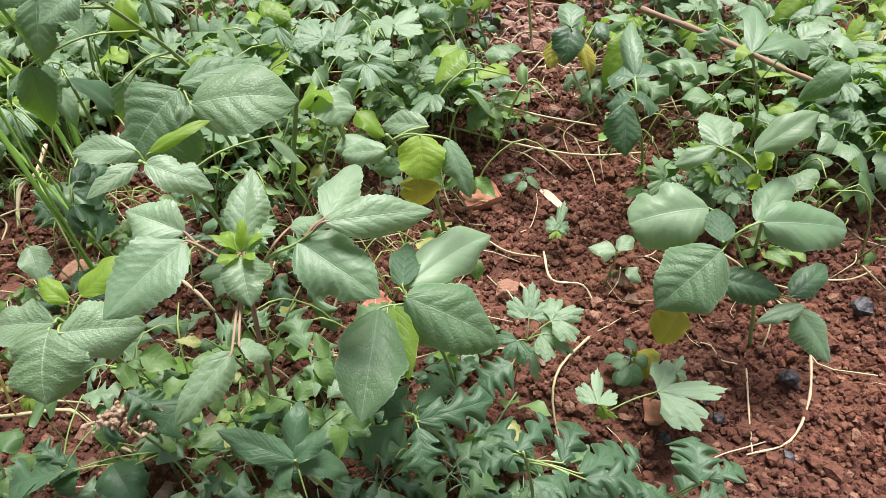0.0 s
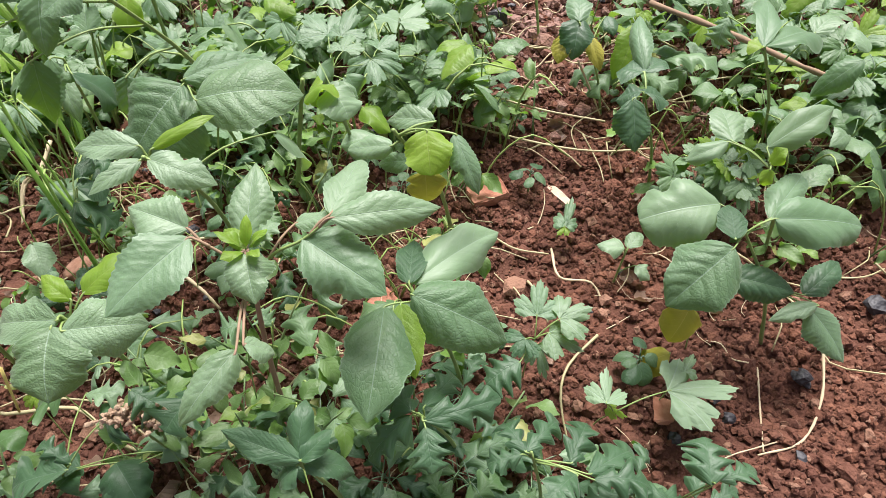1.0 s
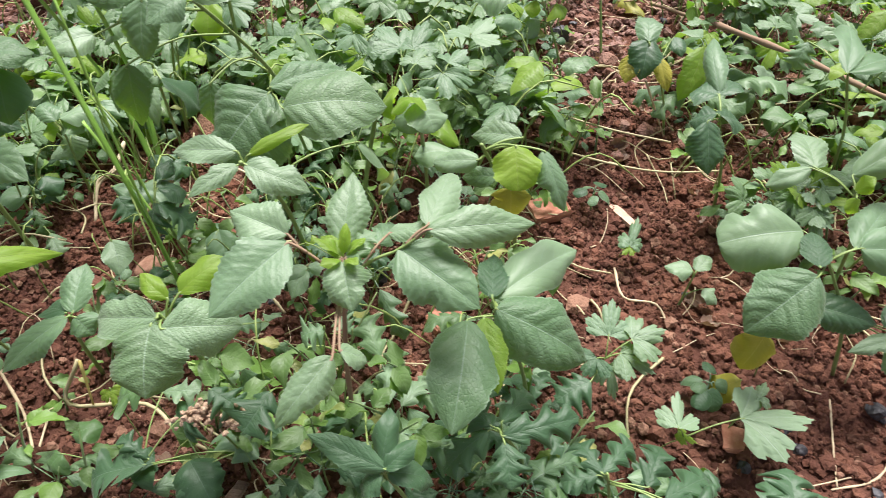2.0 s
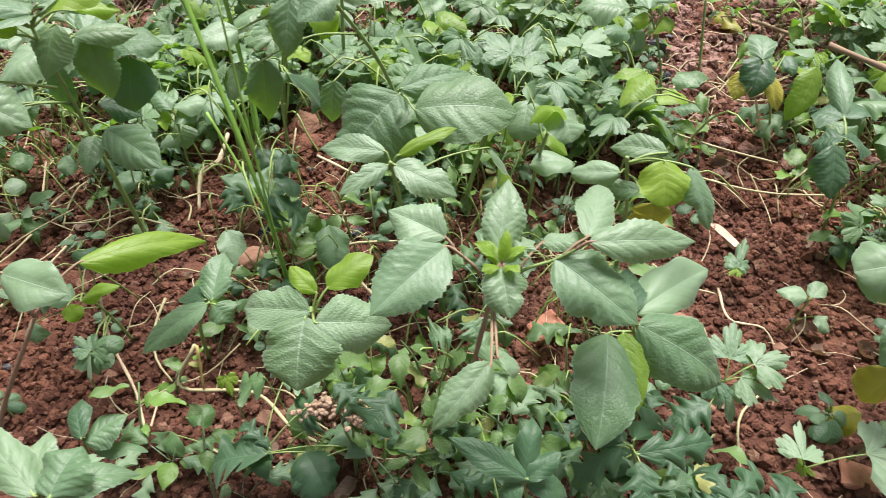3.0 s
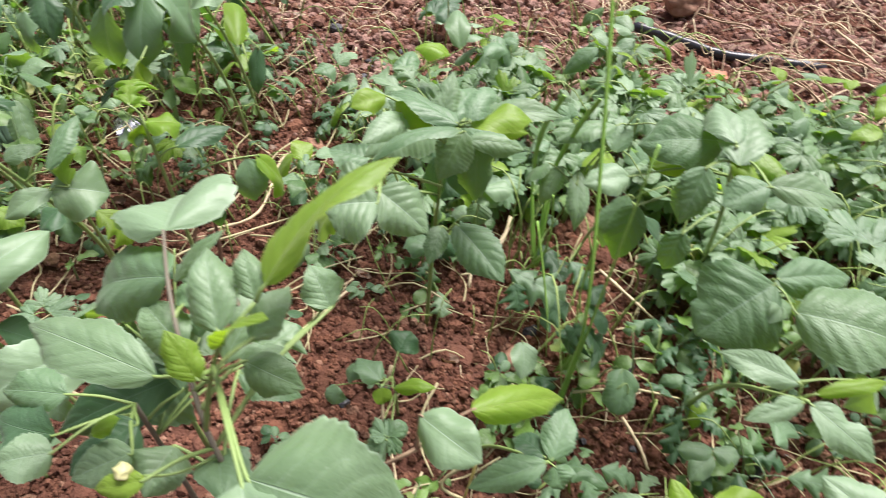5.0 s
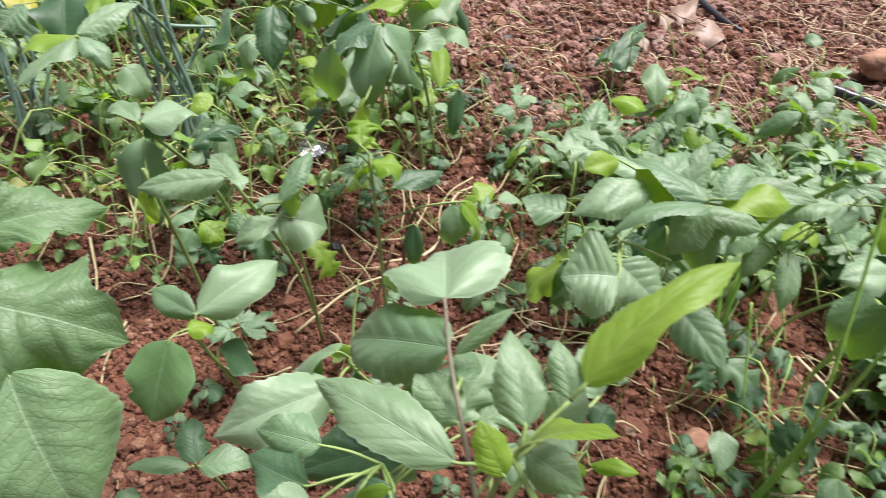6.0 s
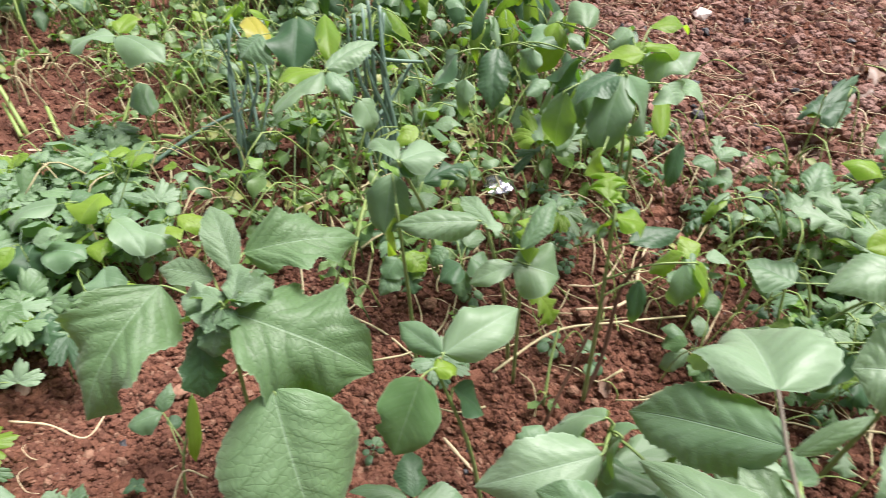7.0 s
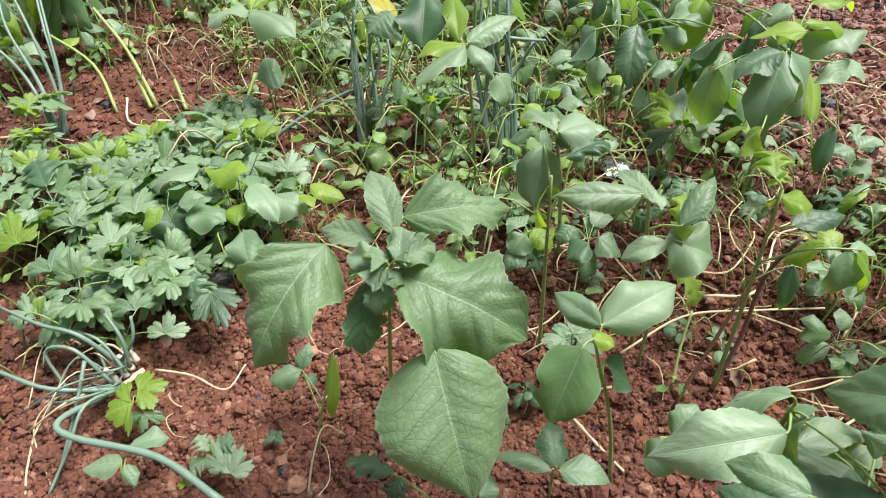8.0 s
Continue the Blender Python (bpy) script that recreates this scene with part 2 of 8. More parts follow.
def tube_data(points, r0, r1, sides=7, steps=5, rough=0.08, flat=1.0):
    """Vertices and faces of a tapering, slightly uneven tube."""
    path = smooth_path(points, steps)
    verts, faces = [], []
    n = len(path)
    for i, q in enumerate(path):
        way = (path[min(i + 1, n - 1)] - path[max(i - 1, 0)]).normalized()
        side = way.cross(Vector((0.31, 0.17, 0.93))).normalized()
        up = side.cross(way)
        r = (r0 + (r1 - r0) * i / (n - 1)) * (1 + rough * math.sin(i * 2.3 + r0 * 9000))
        for j in range(sides):
            a = 2 * math.pi * j / sides
            verts.append(q + side * (math.cos(a) * r) + up * (math.sin(a) * r * flat))
    for i in range(n - 1):
        for j in range(sides):
            k = (j + 1) % sides
            faces.append((i * sides + j, i * sides + k, (i + 1) * sides + k, (i + 1) * sides + j))
    faces.append(tuple(range(sides))[::-1])
    faces.append(tuple((n - 1) * sides + j for j in range(sides)))
    return verts, faces


def tube(name, points, r0, r1, material, **more):
    return mesh_of(name, *tube_data(points, r0, r1, **more), material)


# ---- leaves ----
# blade kinds: outline exponents, teeth, tooth depth, lobes, lobe depth, blister, wave, side veins
BLADES = {
    "ov": (0.46, 0.86, 14, 0.100, 0, 0.0, 0.052, 0.09, 6),
    "wr": (0.40, 0.60, 15, 0.055, 0, 0.0, 0.055, 0.08, 6),
    "rd": (0.40, 0.46, 11, 0.060, 0, 0.0, 0.030, 0.08, 5),
    "sm": (0.46, 0.74, 0, 0.0, 0, 0.0, 0.030, 0.13, 5),
    "sd": (0.40, 0.42, 0, 0.0, 0, 0.0, 0.004, 0.03, 4),
    "vl": (0.44, 0.78, 11, 0.080, 0, 0.0, 0.058, 0.14, 6),
    "bl": (0.38, 0.55, 20, 0.060, 4, 0.13, 0.065, 0.25, 6),
    "lb": (0.38, 0.55, 21, 0.070, 3, 0.30, 0.070, 0.24, 6),
    "rb": (0.33, 0.42, 12, 0.05, 0, 0.0, 0.060, 0.11, 6),
    "ct": (0.42, 0.42, 0, 0.0, 3, 0.58, 0.025, 0.10, 5),
    "dc": (0.50, 0.36, 6, 0.080, 3, 0.70, 0.018, 0.14, 5),
}


# widest place along the blade, fullness beyond it, slimness of the tip
TAPER = {"ov": (0.40, 2.2, 0.08), "vl": (0.38, 2.0, 0.10), "sm": (0.45, 2.7, 0.02), "wr": (0.41, 2.4, 0.04), "rb": (0.40, 1.9, 0.08), "bl": (0.44, 2.4, 0.0), "lb": (0.40, 2.0, 0.06)}


def outline(kind, v, shift=0.0):
    a, b, teeth, depth, lobes, cut, *_ = BLADES[kind]
    if v <= 0.0 or v >= 1.0:
        return 0.0
    if kind in TAPER:
        peak, swell, thin_out = TAPER[kind]
        s = (v - peak) / (1 - peak)
        w = (1 - (1 - v / peak) ** 2) ** 0.55 if v < peak else (1 - s ** swell) * (1 - thin_out * s)
    else:
        top = a / (a + b)
        w = (v ** a * (1 - v) ** b) / (top ** a * (1 - top) ** b)
    if lobes:
        c = 0.5 + 0.5 * math.cos(2 * math.pi * (v * lobes - 0.55 + shift))
        w *= 1 - cut * (1 - c) ** (1.7 if kind == "dc" else 0.9) * min(1, 4 * v)
    if teeth:
        w *= 1 - depth * (1 - (v * teeth + shift) % 1.0) * (1.0 if v < 0.93 else 0.3)
    return w


def blade_mesh(kind, length, width, material, arch=0.1, fold=0.1, twist=0.0, seed=0, rows=0, cols=6, bite=0.0, stalk=None, calm=1.0):
    """A leaf blade from its base at the origin to its tip at (0, length, 0), facing up."""
    if kind == "ci":
        return fan_mesh(length, width, material, arch, fold, seed, stalk)
    if kind == "pl":
        return palm_mesh(length, width, material, arch, fold, seed)
    rnd = random.Random(seed)
    a, b, teeth, depth, lobes, cut, blister, wave, veins = BLADES[kind]
    rows = rows or max(14, 3 * max(teeth, 2 * lobes), 30 if lobes else 0)
    f1, f2, ph1, ph2 = rnd.uniform(4, 8), rnd.uniform(4, 8), rnd.uniform(0, 6), rnd.uniform(0, 6)
    lean, droop = rnd.uniform(-0.09, 0.09) * calm, rnd.uniform(0.0, 1.3) * calm
    left, right = rnd.uniform(0.90, 1.06), rnd.uniform(0.90, 1.06)
    curl = rnd.uniform(-0.06, 0.16)
    w1, w2, w3 = rnd.uniform(9, 14), rnd.uniform(17, 26), rnd.uniform(0, 6)
    ragged = 0.0 if kind == "sd" else 0.02 if kind == "rb" else 0.055
    gap_v, gap_side = rnd.uniform(0.35, 0.8), rnd.choice((-1, 1))
    verts, uvs, faces = [], [], []
    for i in range(rows + 1):
        v = i / rows
        for j in range(cols + 1):
            u = 2 * j / cols - 1
            w = outline(kind, v, 0.0 if u < 0 else 0.35) * (left if u < 0 else right)
            w *= 1 + ragged * (math.sin(v * w1 + w3 + (u > 0) * 2.1) + 0.6 * math.sin(v * w2 + 2 * w3 + (u > 0) * 4.0))
            if bite and u * gap_side > 0:
                w *= 1 - bite * math.exp(-((v - gap_v) / 0.09) ** 2)
            x = u * max(w, 0.012) * width / 2
            y = (v + (0.05 + 0.10 * (lobes > 0) + 0.14 * (kind in ("dc", "ct"))) * abs(u) * w * (1 - v)) * length
            run = veins * v - 1.7 * abs(u) ** 1.25
            z = arch * length * 4 * v * (1 - v) * (1 - 0.35 * u * u)
            z += 0.55 * fold * abs(x) * (1 - 0.5 * v)
            z += 1.5 * wave * width * u * u * w * (math.sin(v * f1 + ph1) if u < 0 else math.sin(v * f2 + ph2))
            z += blister * width * 0.5 * abs(math.sin(math.pi * run)) * w * min(1, 2.5 * abs(u)) * (1 - 0.4 * abs(u))
            z += 0.035 * width * math.sin(math.pi * min(1.0, abs(u))) * w * (1 - 0.4 * v)
            z -= curl * width * u ** 4 * w + 0.06 * width * u * u * w
            z -= droop * length * max(0.0, v - 0.6) ** 2
            x += lean * length * math.sin(math.pi * v) * 0.6
            s, c = math.sin(twist * v), math.cos(twist * v)
            verts.append((x * c - z * s, y, x * s + z * c))
            uvs.append((0.5 + 0.5 * u, v))
    n = cols + 1
    for i in range(rows):
        for j in range(cols):
            faces.append((i * n + j, i * n + j + 1, (i + 1) * n + j + 1, (i + 1) * n + j))
    if stalk:
        add_stalk(verts, uvs, faces, stalk, cols // 2)
    return mesh_of("leaf", verts, faces, material, uvs)


def add_stalk(verts, uvs, faces, stalk, end):
    """A channelled petiole, grown from the blade's base back to the stem."""
    start, mid, r = stalk
    o, n = len(verts), 5
    for i in range(n):
        t = i / n
        q = start * (1 - t) ** 2 + mid * 2 * t * (1 - t)
        for dx, dz in ((-1, 0.35), (0, -0.75), (1, 0.35), (0, 0.6)):
            verts.append((q.x + dx * r, q.y, q.z + dz * r))
            uvs.append((0.5, 0.1))
    for i in range(n - 1):
        for j in range(4):
            a, b = o + 4 * i + j, o + 4 * i + (j + 1) % 4
            faces.append((a, b, b + 4, a + 4))
    a = o + 4 * (n - 1)
    faces.extend((a + j, a + (j + 1) % 4, end) for j in range(4))


def fan_mesh(length, width, material, arch=0.08, fold=0.1, seed=0, stalk=None):
    """A coriander leaf: three deep lobes round the petiole's end, each cut again into blunt teeth."""
    rnd = random.Random(seed)
    spokes, rings = (66, 3) if stalk else (84, 4)
    spread = rnd.uniform(1.7, 2.15)
    ph, cup = rnd.uniform(0, 6), rnd.uniform(-0.25, 0.3)
    deep, uneven = rnd.uniform(0.42, 0.6), [rnd.uniform(0.85, 1.1) for _ in range(3)]
    verts, uvs, faces = [(0, 0, 0)], [(0.5, 0)], []
    for r in range(1, rings + 1):
        f = r / rings
        for i in range(spokes + 1):
            q = 2 * i / spokes - 1
            place = (q + 1) * 1.5
            k = min(2, int(place))
            off = 2 * (place - k) - 1
            cut = abs(off) ** 2.6 * (1.0 if 0.02 < abs(q) < 0.98 else 0.6)
            tooth = abs(math.sin(math.pi * (1.5 * off + 0.5)))
            rad = uneven[k] * (1 - deep * cut) * (0.78 + 0.22 * tooth ** 0.6) * (1 - 0.06 * abs(math.sin(math.pi * 4.5 * off)))
            ang = (k - 1 + 0.5 * off * (1 - 0.12 * f * (1 - abs(off)))) * spread * 2 / 3
            x = math.sin(ang) * rad * f * width * 0.62
            y = (0.10 + 0.90 * math.cos(ang)) * rad * f * length
            z = arch * length * (f - f * f) * 4 + cup * width * 0.3 * f * f * math.cos(3 * ang + ph) - fold * 0.4 * abs(x)
            z += 0.05 * width * f * (1 - abs(off)) * math.cos(2 * ang)
            verts.append((x, y, z))
            uvs.append((0.5 + 0.5 * off * f, f * 0.9))
    n = spokes + 1
    for i in range(spokes):
        faces.append((0, 1 + i + 1, 1 + i))
    for r in range(rings - 1):
        for i in range(spokes):
            o = 1 + r * n + i
            faces.append((o, o + 1, o + n + 1, o + n))
    if stalk:
        add_stalk(verts, uvs, faces, stalk, 0)
    return mesh_of("leaf", verts, faces, material, uvs)


def palm_mesh(length, width, material, arch=0.1, fold=0.1, seed=0):
    """A large five-pointed leaf with a heart-shaped base, its blade puffed up between sunken veins."""
    rnd = random.Random(seed)
    spokes, rings, lobes = 100, 11, 5
    spread = rnd.uniform(1.75, 2.0)
    lengths = [rnd.uniform(0.84, 1.06) for _ in range(lobes)]
    ph, cup = rnd.uniform(0, 6), rnd.uniform(0.07, 0.12)
    cut = rnd.uniform(0.24, 0.36)
    verts, uvs, faces = [(0, 0, 0)], [(0.5, 0)], []
    for r in range(1, rings + 1):
        f = r / rings
        for i in range(spokes + 1):
            q = 2 * i / spokes - 1
            ang = q * spread
            place = (q + 1) / 2 * lobes
            k = min(lobes - 1, int(place))
            off = abs(2 * (place - k) - 1)
            reach = lengths[k] + (1 - lengths[k]) * off ** 2
            rad = (1 - cut * off ** 0.9) * reach * (0.97 + 0.03 * math.cos(place * 14))
            rad *= 1 - 0.30 * abs(q) ** 2.2
            rad *= 1 - 0.022 * abs(math.sin(place * 15))
            x = math.sin(ang) * rad * f * width * 0.56
            y = (0.10 * f + math.cos(ang) * rad * f * 0.92) * length
            rib = max(0.0, 1 - off * f * 6)
            side = abs(math.sin(math.pi * (6.0 * f - 2.1 * off)))
            z = 0.042 * width * (side ** 0.7) * min(1, 2.2 * off) * f
            z -= 0.020 * width * rib * f
            z += arch * length * 2.2 * (f - f * f)
            z += cup * width * f ** 3 * math.sin(5.0 * ang + ph) - 0.05 * width * f ** 3 * (1 - off) * rnd.uniform(0.9, 1.1)
            z += fold * 0.5 * abs(x)
            verts.append((x, y, z))
            uvs.append((0.5 + 0.5 * off * f ** 0.5, f * 0.95))
    n = spokes + 1
    for i in range(spokes):
        faces.append((0, 1 + i + 1, 1 + i))
    for r in range(rings - 1):
        for i in range(spokes):
            o = 1 + r * n + i
            faces.append((o, o + 1, o + n + 1, o + n))
    return mesh_of("leaf", verts, faces, material, uvs)


def leaf_pose(base, tip, roll=0.0):
    """The pose that lays a blade from base to tip with its face up."""
    along = (Vector(tip) - Vector(base)).normalized()
    side = along.cross(Vector((0, 0, 1)))
    if side.length < 1e-3:
        side = Vector((1, 0, 0))
    side.normalize()
    up = side.cross(along)
    turn = Matrix((side, along, up)).transposed().to_4x4()
    return Matrix.Translation(base) @ turn @ Matrix.Rotation(radians(roll), 4, "Y")


GROUND_SEED = np.random.RandomState(11)
LATTICE = GROUND_SEED.rand(256, 256)


def value_noise(x, y):
    xi, yi = np.floor(x).astype(int), np.floor(y).astype(int)
    fx, fy = x - xi, y - yi
    fx, fy = fx * fx * (3 - 2 * fx), fy * fy * (3 - 2 * fy)
    g = lambda a, b: LATTICE[a % 256, b % 256]
    return (g(xi, yi) * (1 - fx) + g(xi + 1, yi) * fx) * (1 - fy) + (g(xi, yi + 1) * (1 - fx) + g(xi + 1, yi + 1) * fx) * fy


def ground_height(x, y):
    """Lumpy dug soil."""
    x, y = np.asarray(x, float), np.asarray(y, float)
    h = 0.030 * (value_noise(x * 5 + 3, y * 5 + 9) - 0.5) + 0.022 * (value_noise(x * 14, y * 14) - 0.5)
    lump = value_noise(x * 42 + 7, y * 42)
    h = h + 0.020 * np.maximum(lump - 0.35, 0) + 0.008 * (value_noise(x * 95, y * 95 + 5) - 0.5)
    return h - 0.006


def ground_at(x, y):
    return float(ground_height(x, y))


# ---- ground: one sheet of red dug soil ----
def ground():
    far = [0.12 * 1.35 ** k for k in range(1, 22)]
    xs = np.concatenate([[-2.9 - d for d in far[::-1]], np.arange(-2.9, 1.35, 0.0095), [1.35 + d for d in far]])
    ys = np.concatenate([[-0.5 - d for d in far[::-1]], np.arange(-0.5, 2.5, 0.0095), [2.5 + d for d in far]])
    gx, gy = np.meshgrid(xs, ys)
    away = np.maximum.reduce([-2.9 - gx, gx - 1.35, -0.5 - gy, gy - 2.5, np.zeros_like(gx)])
    gz = ground_height(gx, gy) * np.exp(-away / 0.25) - 0.006 * (1 - np.exp(-away / 0.25))
    co = np.stack([gx, gy, gz], -1).reshape(-1, 3).astype(np.float32)
    nx, ny = len(xs), len(ys)
    i = (np.arange(ny - 1)[:, None] * nx + np.arange(nx - 1)[None, :]).ravel()
    quads = np.stack([i, i + 1, i + nx + 1, i + nx], -1).astype(np.int32)
    me = bpy.data.meshes.new("ground")
    me.vertices.add(len(co))
    me.vertices.foreach_set("co", co.ravel())
    me.loops.add(quads.size)
    me.loops.foreach_set("vertex_index", quads.ravel())
    me.polygons.add(len(quads))
    me.polygons.foreach_set("loop_start", np.arange(0, quads.size, 4, dtype=np.int32))
    me.polygons.foreach_set("use_smooth", np.ones(len(quads), dtype=bool))
    me.update(calc_edges=True)
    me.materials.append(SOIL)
    return tagged(new("ground", me), "crumbly red-brown dug garden soil", "soil", kind="structure")


ground()


def shape_cloud(name, count, places, sizes, material, seed, squash=0.85, small=False):
    """Many small uneven lumps as one mesh."""
    rs = np.random.RandomState(seed)
    g = (1 + 5 ** 0.5) / 2
    v = np.array([(-1, g, 0), (1, g, 0), (-1, -g, 0), (1, -g, 0), (0, -1, g), (0, 1, g), (0, -1, -g), (0, 1, -g), (g, 0, -1), (g, 0, 1), (-g, 0, -1), (-g, 0, 1)])
    v = v / np.linalg.norm(v[0])
    t = "0b5 051 017 07a 0ab 159 5b4 ba2 a76 718 394 342 326 368 389 495 24b 62a 867 981"
    f = np.array([[int(c, 16) for c in w] for w in t.split()])
    if small:
        v = np.array([(1, 0, 0), (-1, 0, 0), (0, 1, 0), (0, -1, 0), (0, 0, 1), (0, 0, -1)], float)
        f = np.array([[0, 2, 4], [2, 1, 4], [1, 3, 4], [3, 0, 4], [2, 0, 5], [1, 2, 5], [3, 1, 5], [0, 3, 5]])
    n = len(v)
    pts = v[None] * (0.8 + 0.34 * rs.rand(count, n, 1)) * (sizes[:, None, None] * (0.7 + 0.6 * rs.rand(count, 1, 3)))
    pts = pts + sizes[:, None, None] * 0.24 * (rs.rand(count, n, 3) - 0.5)
    pts[:, :, 2] *= squash
    a = rs.rand(count) * 6.283
    c, s = np.cos(a)[:, None], np.sin(a)[:, None]
    x, y = pts[:, :, 0] * c - pts[:, :, 1] * s, pts[:, :, 0] * s + pts[:, :, 1] * c
    pts = np.stack([x, y, pts[:, :, 2]], -1) + places[:, None, :]
    tri = (f[None] + n * np.arange(count)[:, None, None]).reshape(-1, 3).astype(np.int32)
    me = bpy.data.meshes.new(name)
    me.vertices.add(count * n)
    me.vertices.foreach_set("co", pts.reshape(-1).astype(np.float32))
    me.loops.add(tri.size)
    me.loops.foreach_set("vertex_index", tri.ravel())
    me.polygons.add(len(tri))
    me.polygons.foreach_set("loop_start", np.arange(0, tri.size, 3, dtype=np.int32))
    me.polygons.foreach_set("use_smooth", np.zeros(len(tri), dtype=bool))
    me.update(calc_edges=True)
    me.materials.append(material)
    return new(name, me)


def scatter(count, seed, x0, x1, y0, y1):
    rs = np.random.RandomState(seed)
    # the edges of the strewn area fade out
    return x0 + (x1 - x0) * rs.rand(count) + rs.normal(0, 0.09, count), y0 + (y1 - y0) * rs.rand(count) + rs.normal(0, 0.09, count), rs


def soil_crumbs():
    near = (-1.45, 0.9, -0.42, 1.15)
    x, y, rs = scatter(52000, 5, *near)
    size = np.clip(np.exp(rs.normal(-5.62, 0.36, len(x))), 0.0016, 0.0075)
    place = np.stack([x, y, ground_height(x, y) + 0.35 * size + 0.003 * rs.rand(len(x))], -1)
    ob = shape_cloud("soil_grit", len(x), place, size, CRUMB, 7, small=True)
    tagged(ob, "fine loose crumbs of red-brown soil", "soil", kind="stuff")
    x1, y1, rs = scatter(36000, 15, *near)
    size = np.clip(np.exp(rs.normal(-5.48, 0.38, len(x1))), 0.0025, 0.012)
    place = np.stack([x1, y1, ground_height(x1, y1) + 0.5 * size], -1)
    ob = shape_cloud("soil_crumbs", len(x1), place, size, CRUMB, 17)
    tagged(ob, "loose crumbs and clods of red-brown soil", "soil", kind="stuff")
    x2, y2, rs = scatter(19000, 6, -2.9, 1.3, 0.3, 2.4)
    x3, y3, _ = scatter(9000, 26, -3.2, -1.35, -0.6, 0.5)
    x, y = np.concatenate([x2, x3]), np.concatenate([y2, y3])
    size = np.clip(np.exp(rs.normal(-5.0, 0.34, len(x))), 0.004, 0.014)
    place = np.stack([x, y, ground_height(x, y) + 0.3 * size], -1)
    ob = shape_cloud("soil_crumbs", len(x), place, size, CRUMB, 27, small=True)
    tagged(ob, "loose soil crumbs between the weeds", "soil", kind="stuff")
    x1, y1, rs = scatter(16000, 35, -1.45, -0.85, -0.3, 0.35)
    size = np.clip(np.exp(rs.normal(-5.5, 0.36, len(x1))), 0.002, 0.008)
    place = np.stack([x1, y1, ground_height(x1, y1) + 0.3 * size + 0.003 * rs.rand(len(x1))], -1)
    ob = shape_cloud("soil_grit", len(x1), place, size, CRUMB, 37)
    tagged(ob, "fine dark crumbs of bare soil", "soil", kind="stuff")
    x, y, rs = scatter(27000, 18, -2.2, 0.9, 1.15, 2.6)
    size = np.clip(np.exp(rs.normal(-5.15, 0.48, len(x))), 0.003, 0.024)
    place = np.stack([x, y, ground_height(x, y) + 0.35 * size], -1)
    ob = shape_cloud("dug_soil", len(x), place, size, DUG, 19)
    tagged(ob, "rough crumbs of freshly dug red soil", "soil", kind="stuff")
    x, y, rs = scatter(320, 20, -2.2, 0.9, 1.2, 2.6)
    size = np.clip(np.exp(rs.normal(-5.1, 0.45, len(x))), 0.003, 0.014)
    place = np.stack([x, y, ground_height(x, y) + 0.5 * size], -1)
    ob = shape_cloud("charcoal_bits", len(x), place, size, COAL, 22)
    tagged(ob, "black charcoal bits strewn over dug soil", "charcoal", kind="stuff")
    x, y, rs = scatter(460, 8, -2.2, 1.1, -0.4, 1.9)
    size = np.clip(np.exp(rs.normal(-4.35, 0.35, len(x))), 0.008, 0.026)
    place = np.stack([x, y, ground_height(x, y) + 0.15 * size], -1)
    ob = shape_cloud("soil_clods", len(x), place, size, CRUMB, 9, 0.8)
    tagged(ob, "larger clods of red-brown soil", "soil", kind="stuff")
    x, y, rs = scatter(280, 10, -2.0, 1.1, -0.4, 1.8)
    size = np.clip(np.exp(rs.normal(-5.2, 0.4, len(x))), 0.003, 0.012)
    place = np.stack([x, y, ground_height(x, y) + 0.4 * size], -1)
    ob = shape_cloud("charcoal_bits", len(x), place, size, COAL, 12)
    tagged(ob, "small black charcoal bits on the soil", "charcoal", kind="stuff")


soil_crumbs()


def litter(name, label, count, seed, area, lengths, radius, material, curl=1.6):
    """Thin dry stalks and rootlets lying about, as one mesh."""
    rnd = random.Random(seed)
    verts, faces = [], []
    for _ in range(count):
        x, y = rnd.uniform(area[0], area[1]) + rnd.gauss(0, 0.07), rnd.uniform(area[2], area[3]) + rnd.gauss(0, 0.07)
        n = rnd.uniform(*lengths)
        a, bend = rnd.uniform(0, 6.3), rnd.uniform(-curl, curl)
        pts = []
        for k in range(4):
            q = a + bend * k / 3
            pts.append((x, y, ground_at(x, y) + rnd.uniform(0.002, 0.016 + 0.15 * n)))
            x, y = x + math.cos(q) * n / 3, y + math.sin(q) * n / 3
        r = radius * rnd.uniform(0.6, 1.3)
        v, f = tube_data(pts, r, r * 0.6, sides=4, steps=3)
        o = len(verts)
        verts += v
        faces += [tuple(i + o for i in g) for g in f]
    return tagged(new(name, mesh_of(name, verts, faces, material)), label, "litter", kind="stuff")


litter("rootlets", "fine pale rootlets and straw bits on red soil", 260, 21, (-1.8, 0.9, -0.1, 1.4), (0.03, 0.10), 0.0008, MATS["straw"])
litter("dry_stalks", "dry bleached stalks littering the soil", 210, 22, (-1.9, 0.7, 0.55, 1.5), (0.06, 0.2), 0.0017, MATS["palestem"])
litter("straw_litter", "dry straw covering the far soil", 420, 23, (-0.75, 1.3, 1.5, 2.5), (0.05, 0.22), 0.0016, MATS["straw"], 0.5)
litter("twig_litter", "dark dry twigs on the far soil", 260, 28, (-0.75, 1.3, 1.5, 2.5), (0.05, 0.25), 0.0024, MATS["bark"], 0.4)
litter("straw_litter", "dry straw scattered over far dug soil", 240, 24, (-2.0, -0.5, 1.15, 2.5), (0.04, 0.2), 0.0019, MATS["bark"], 0.9)
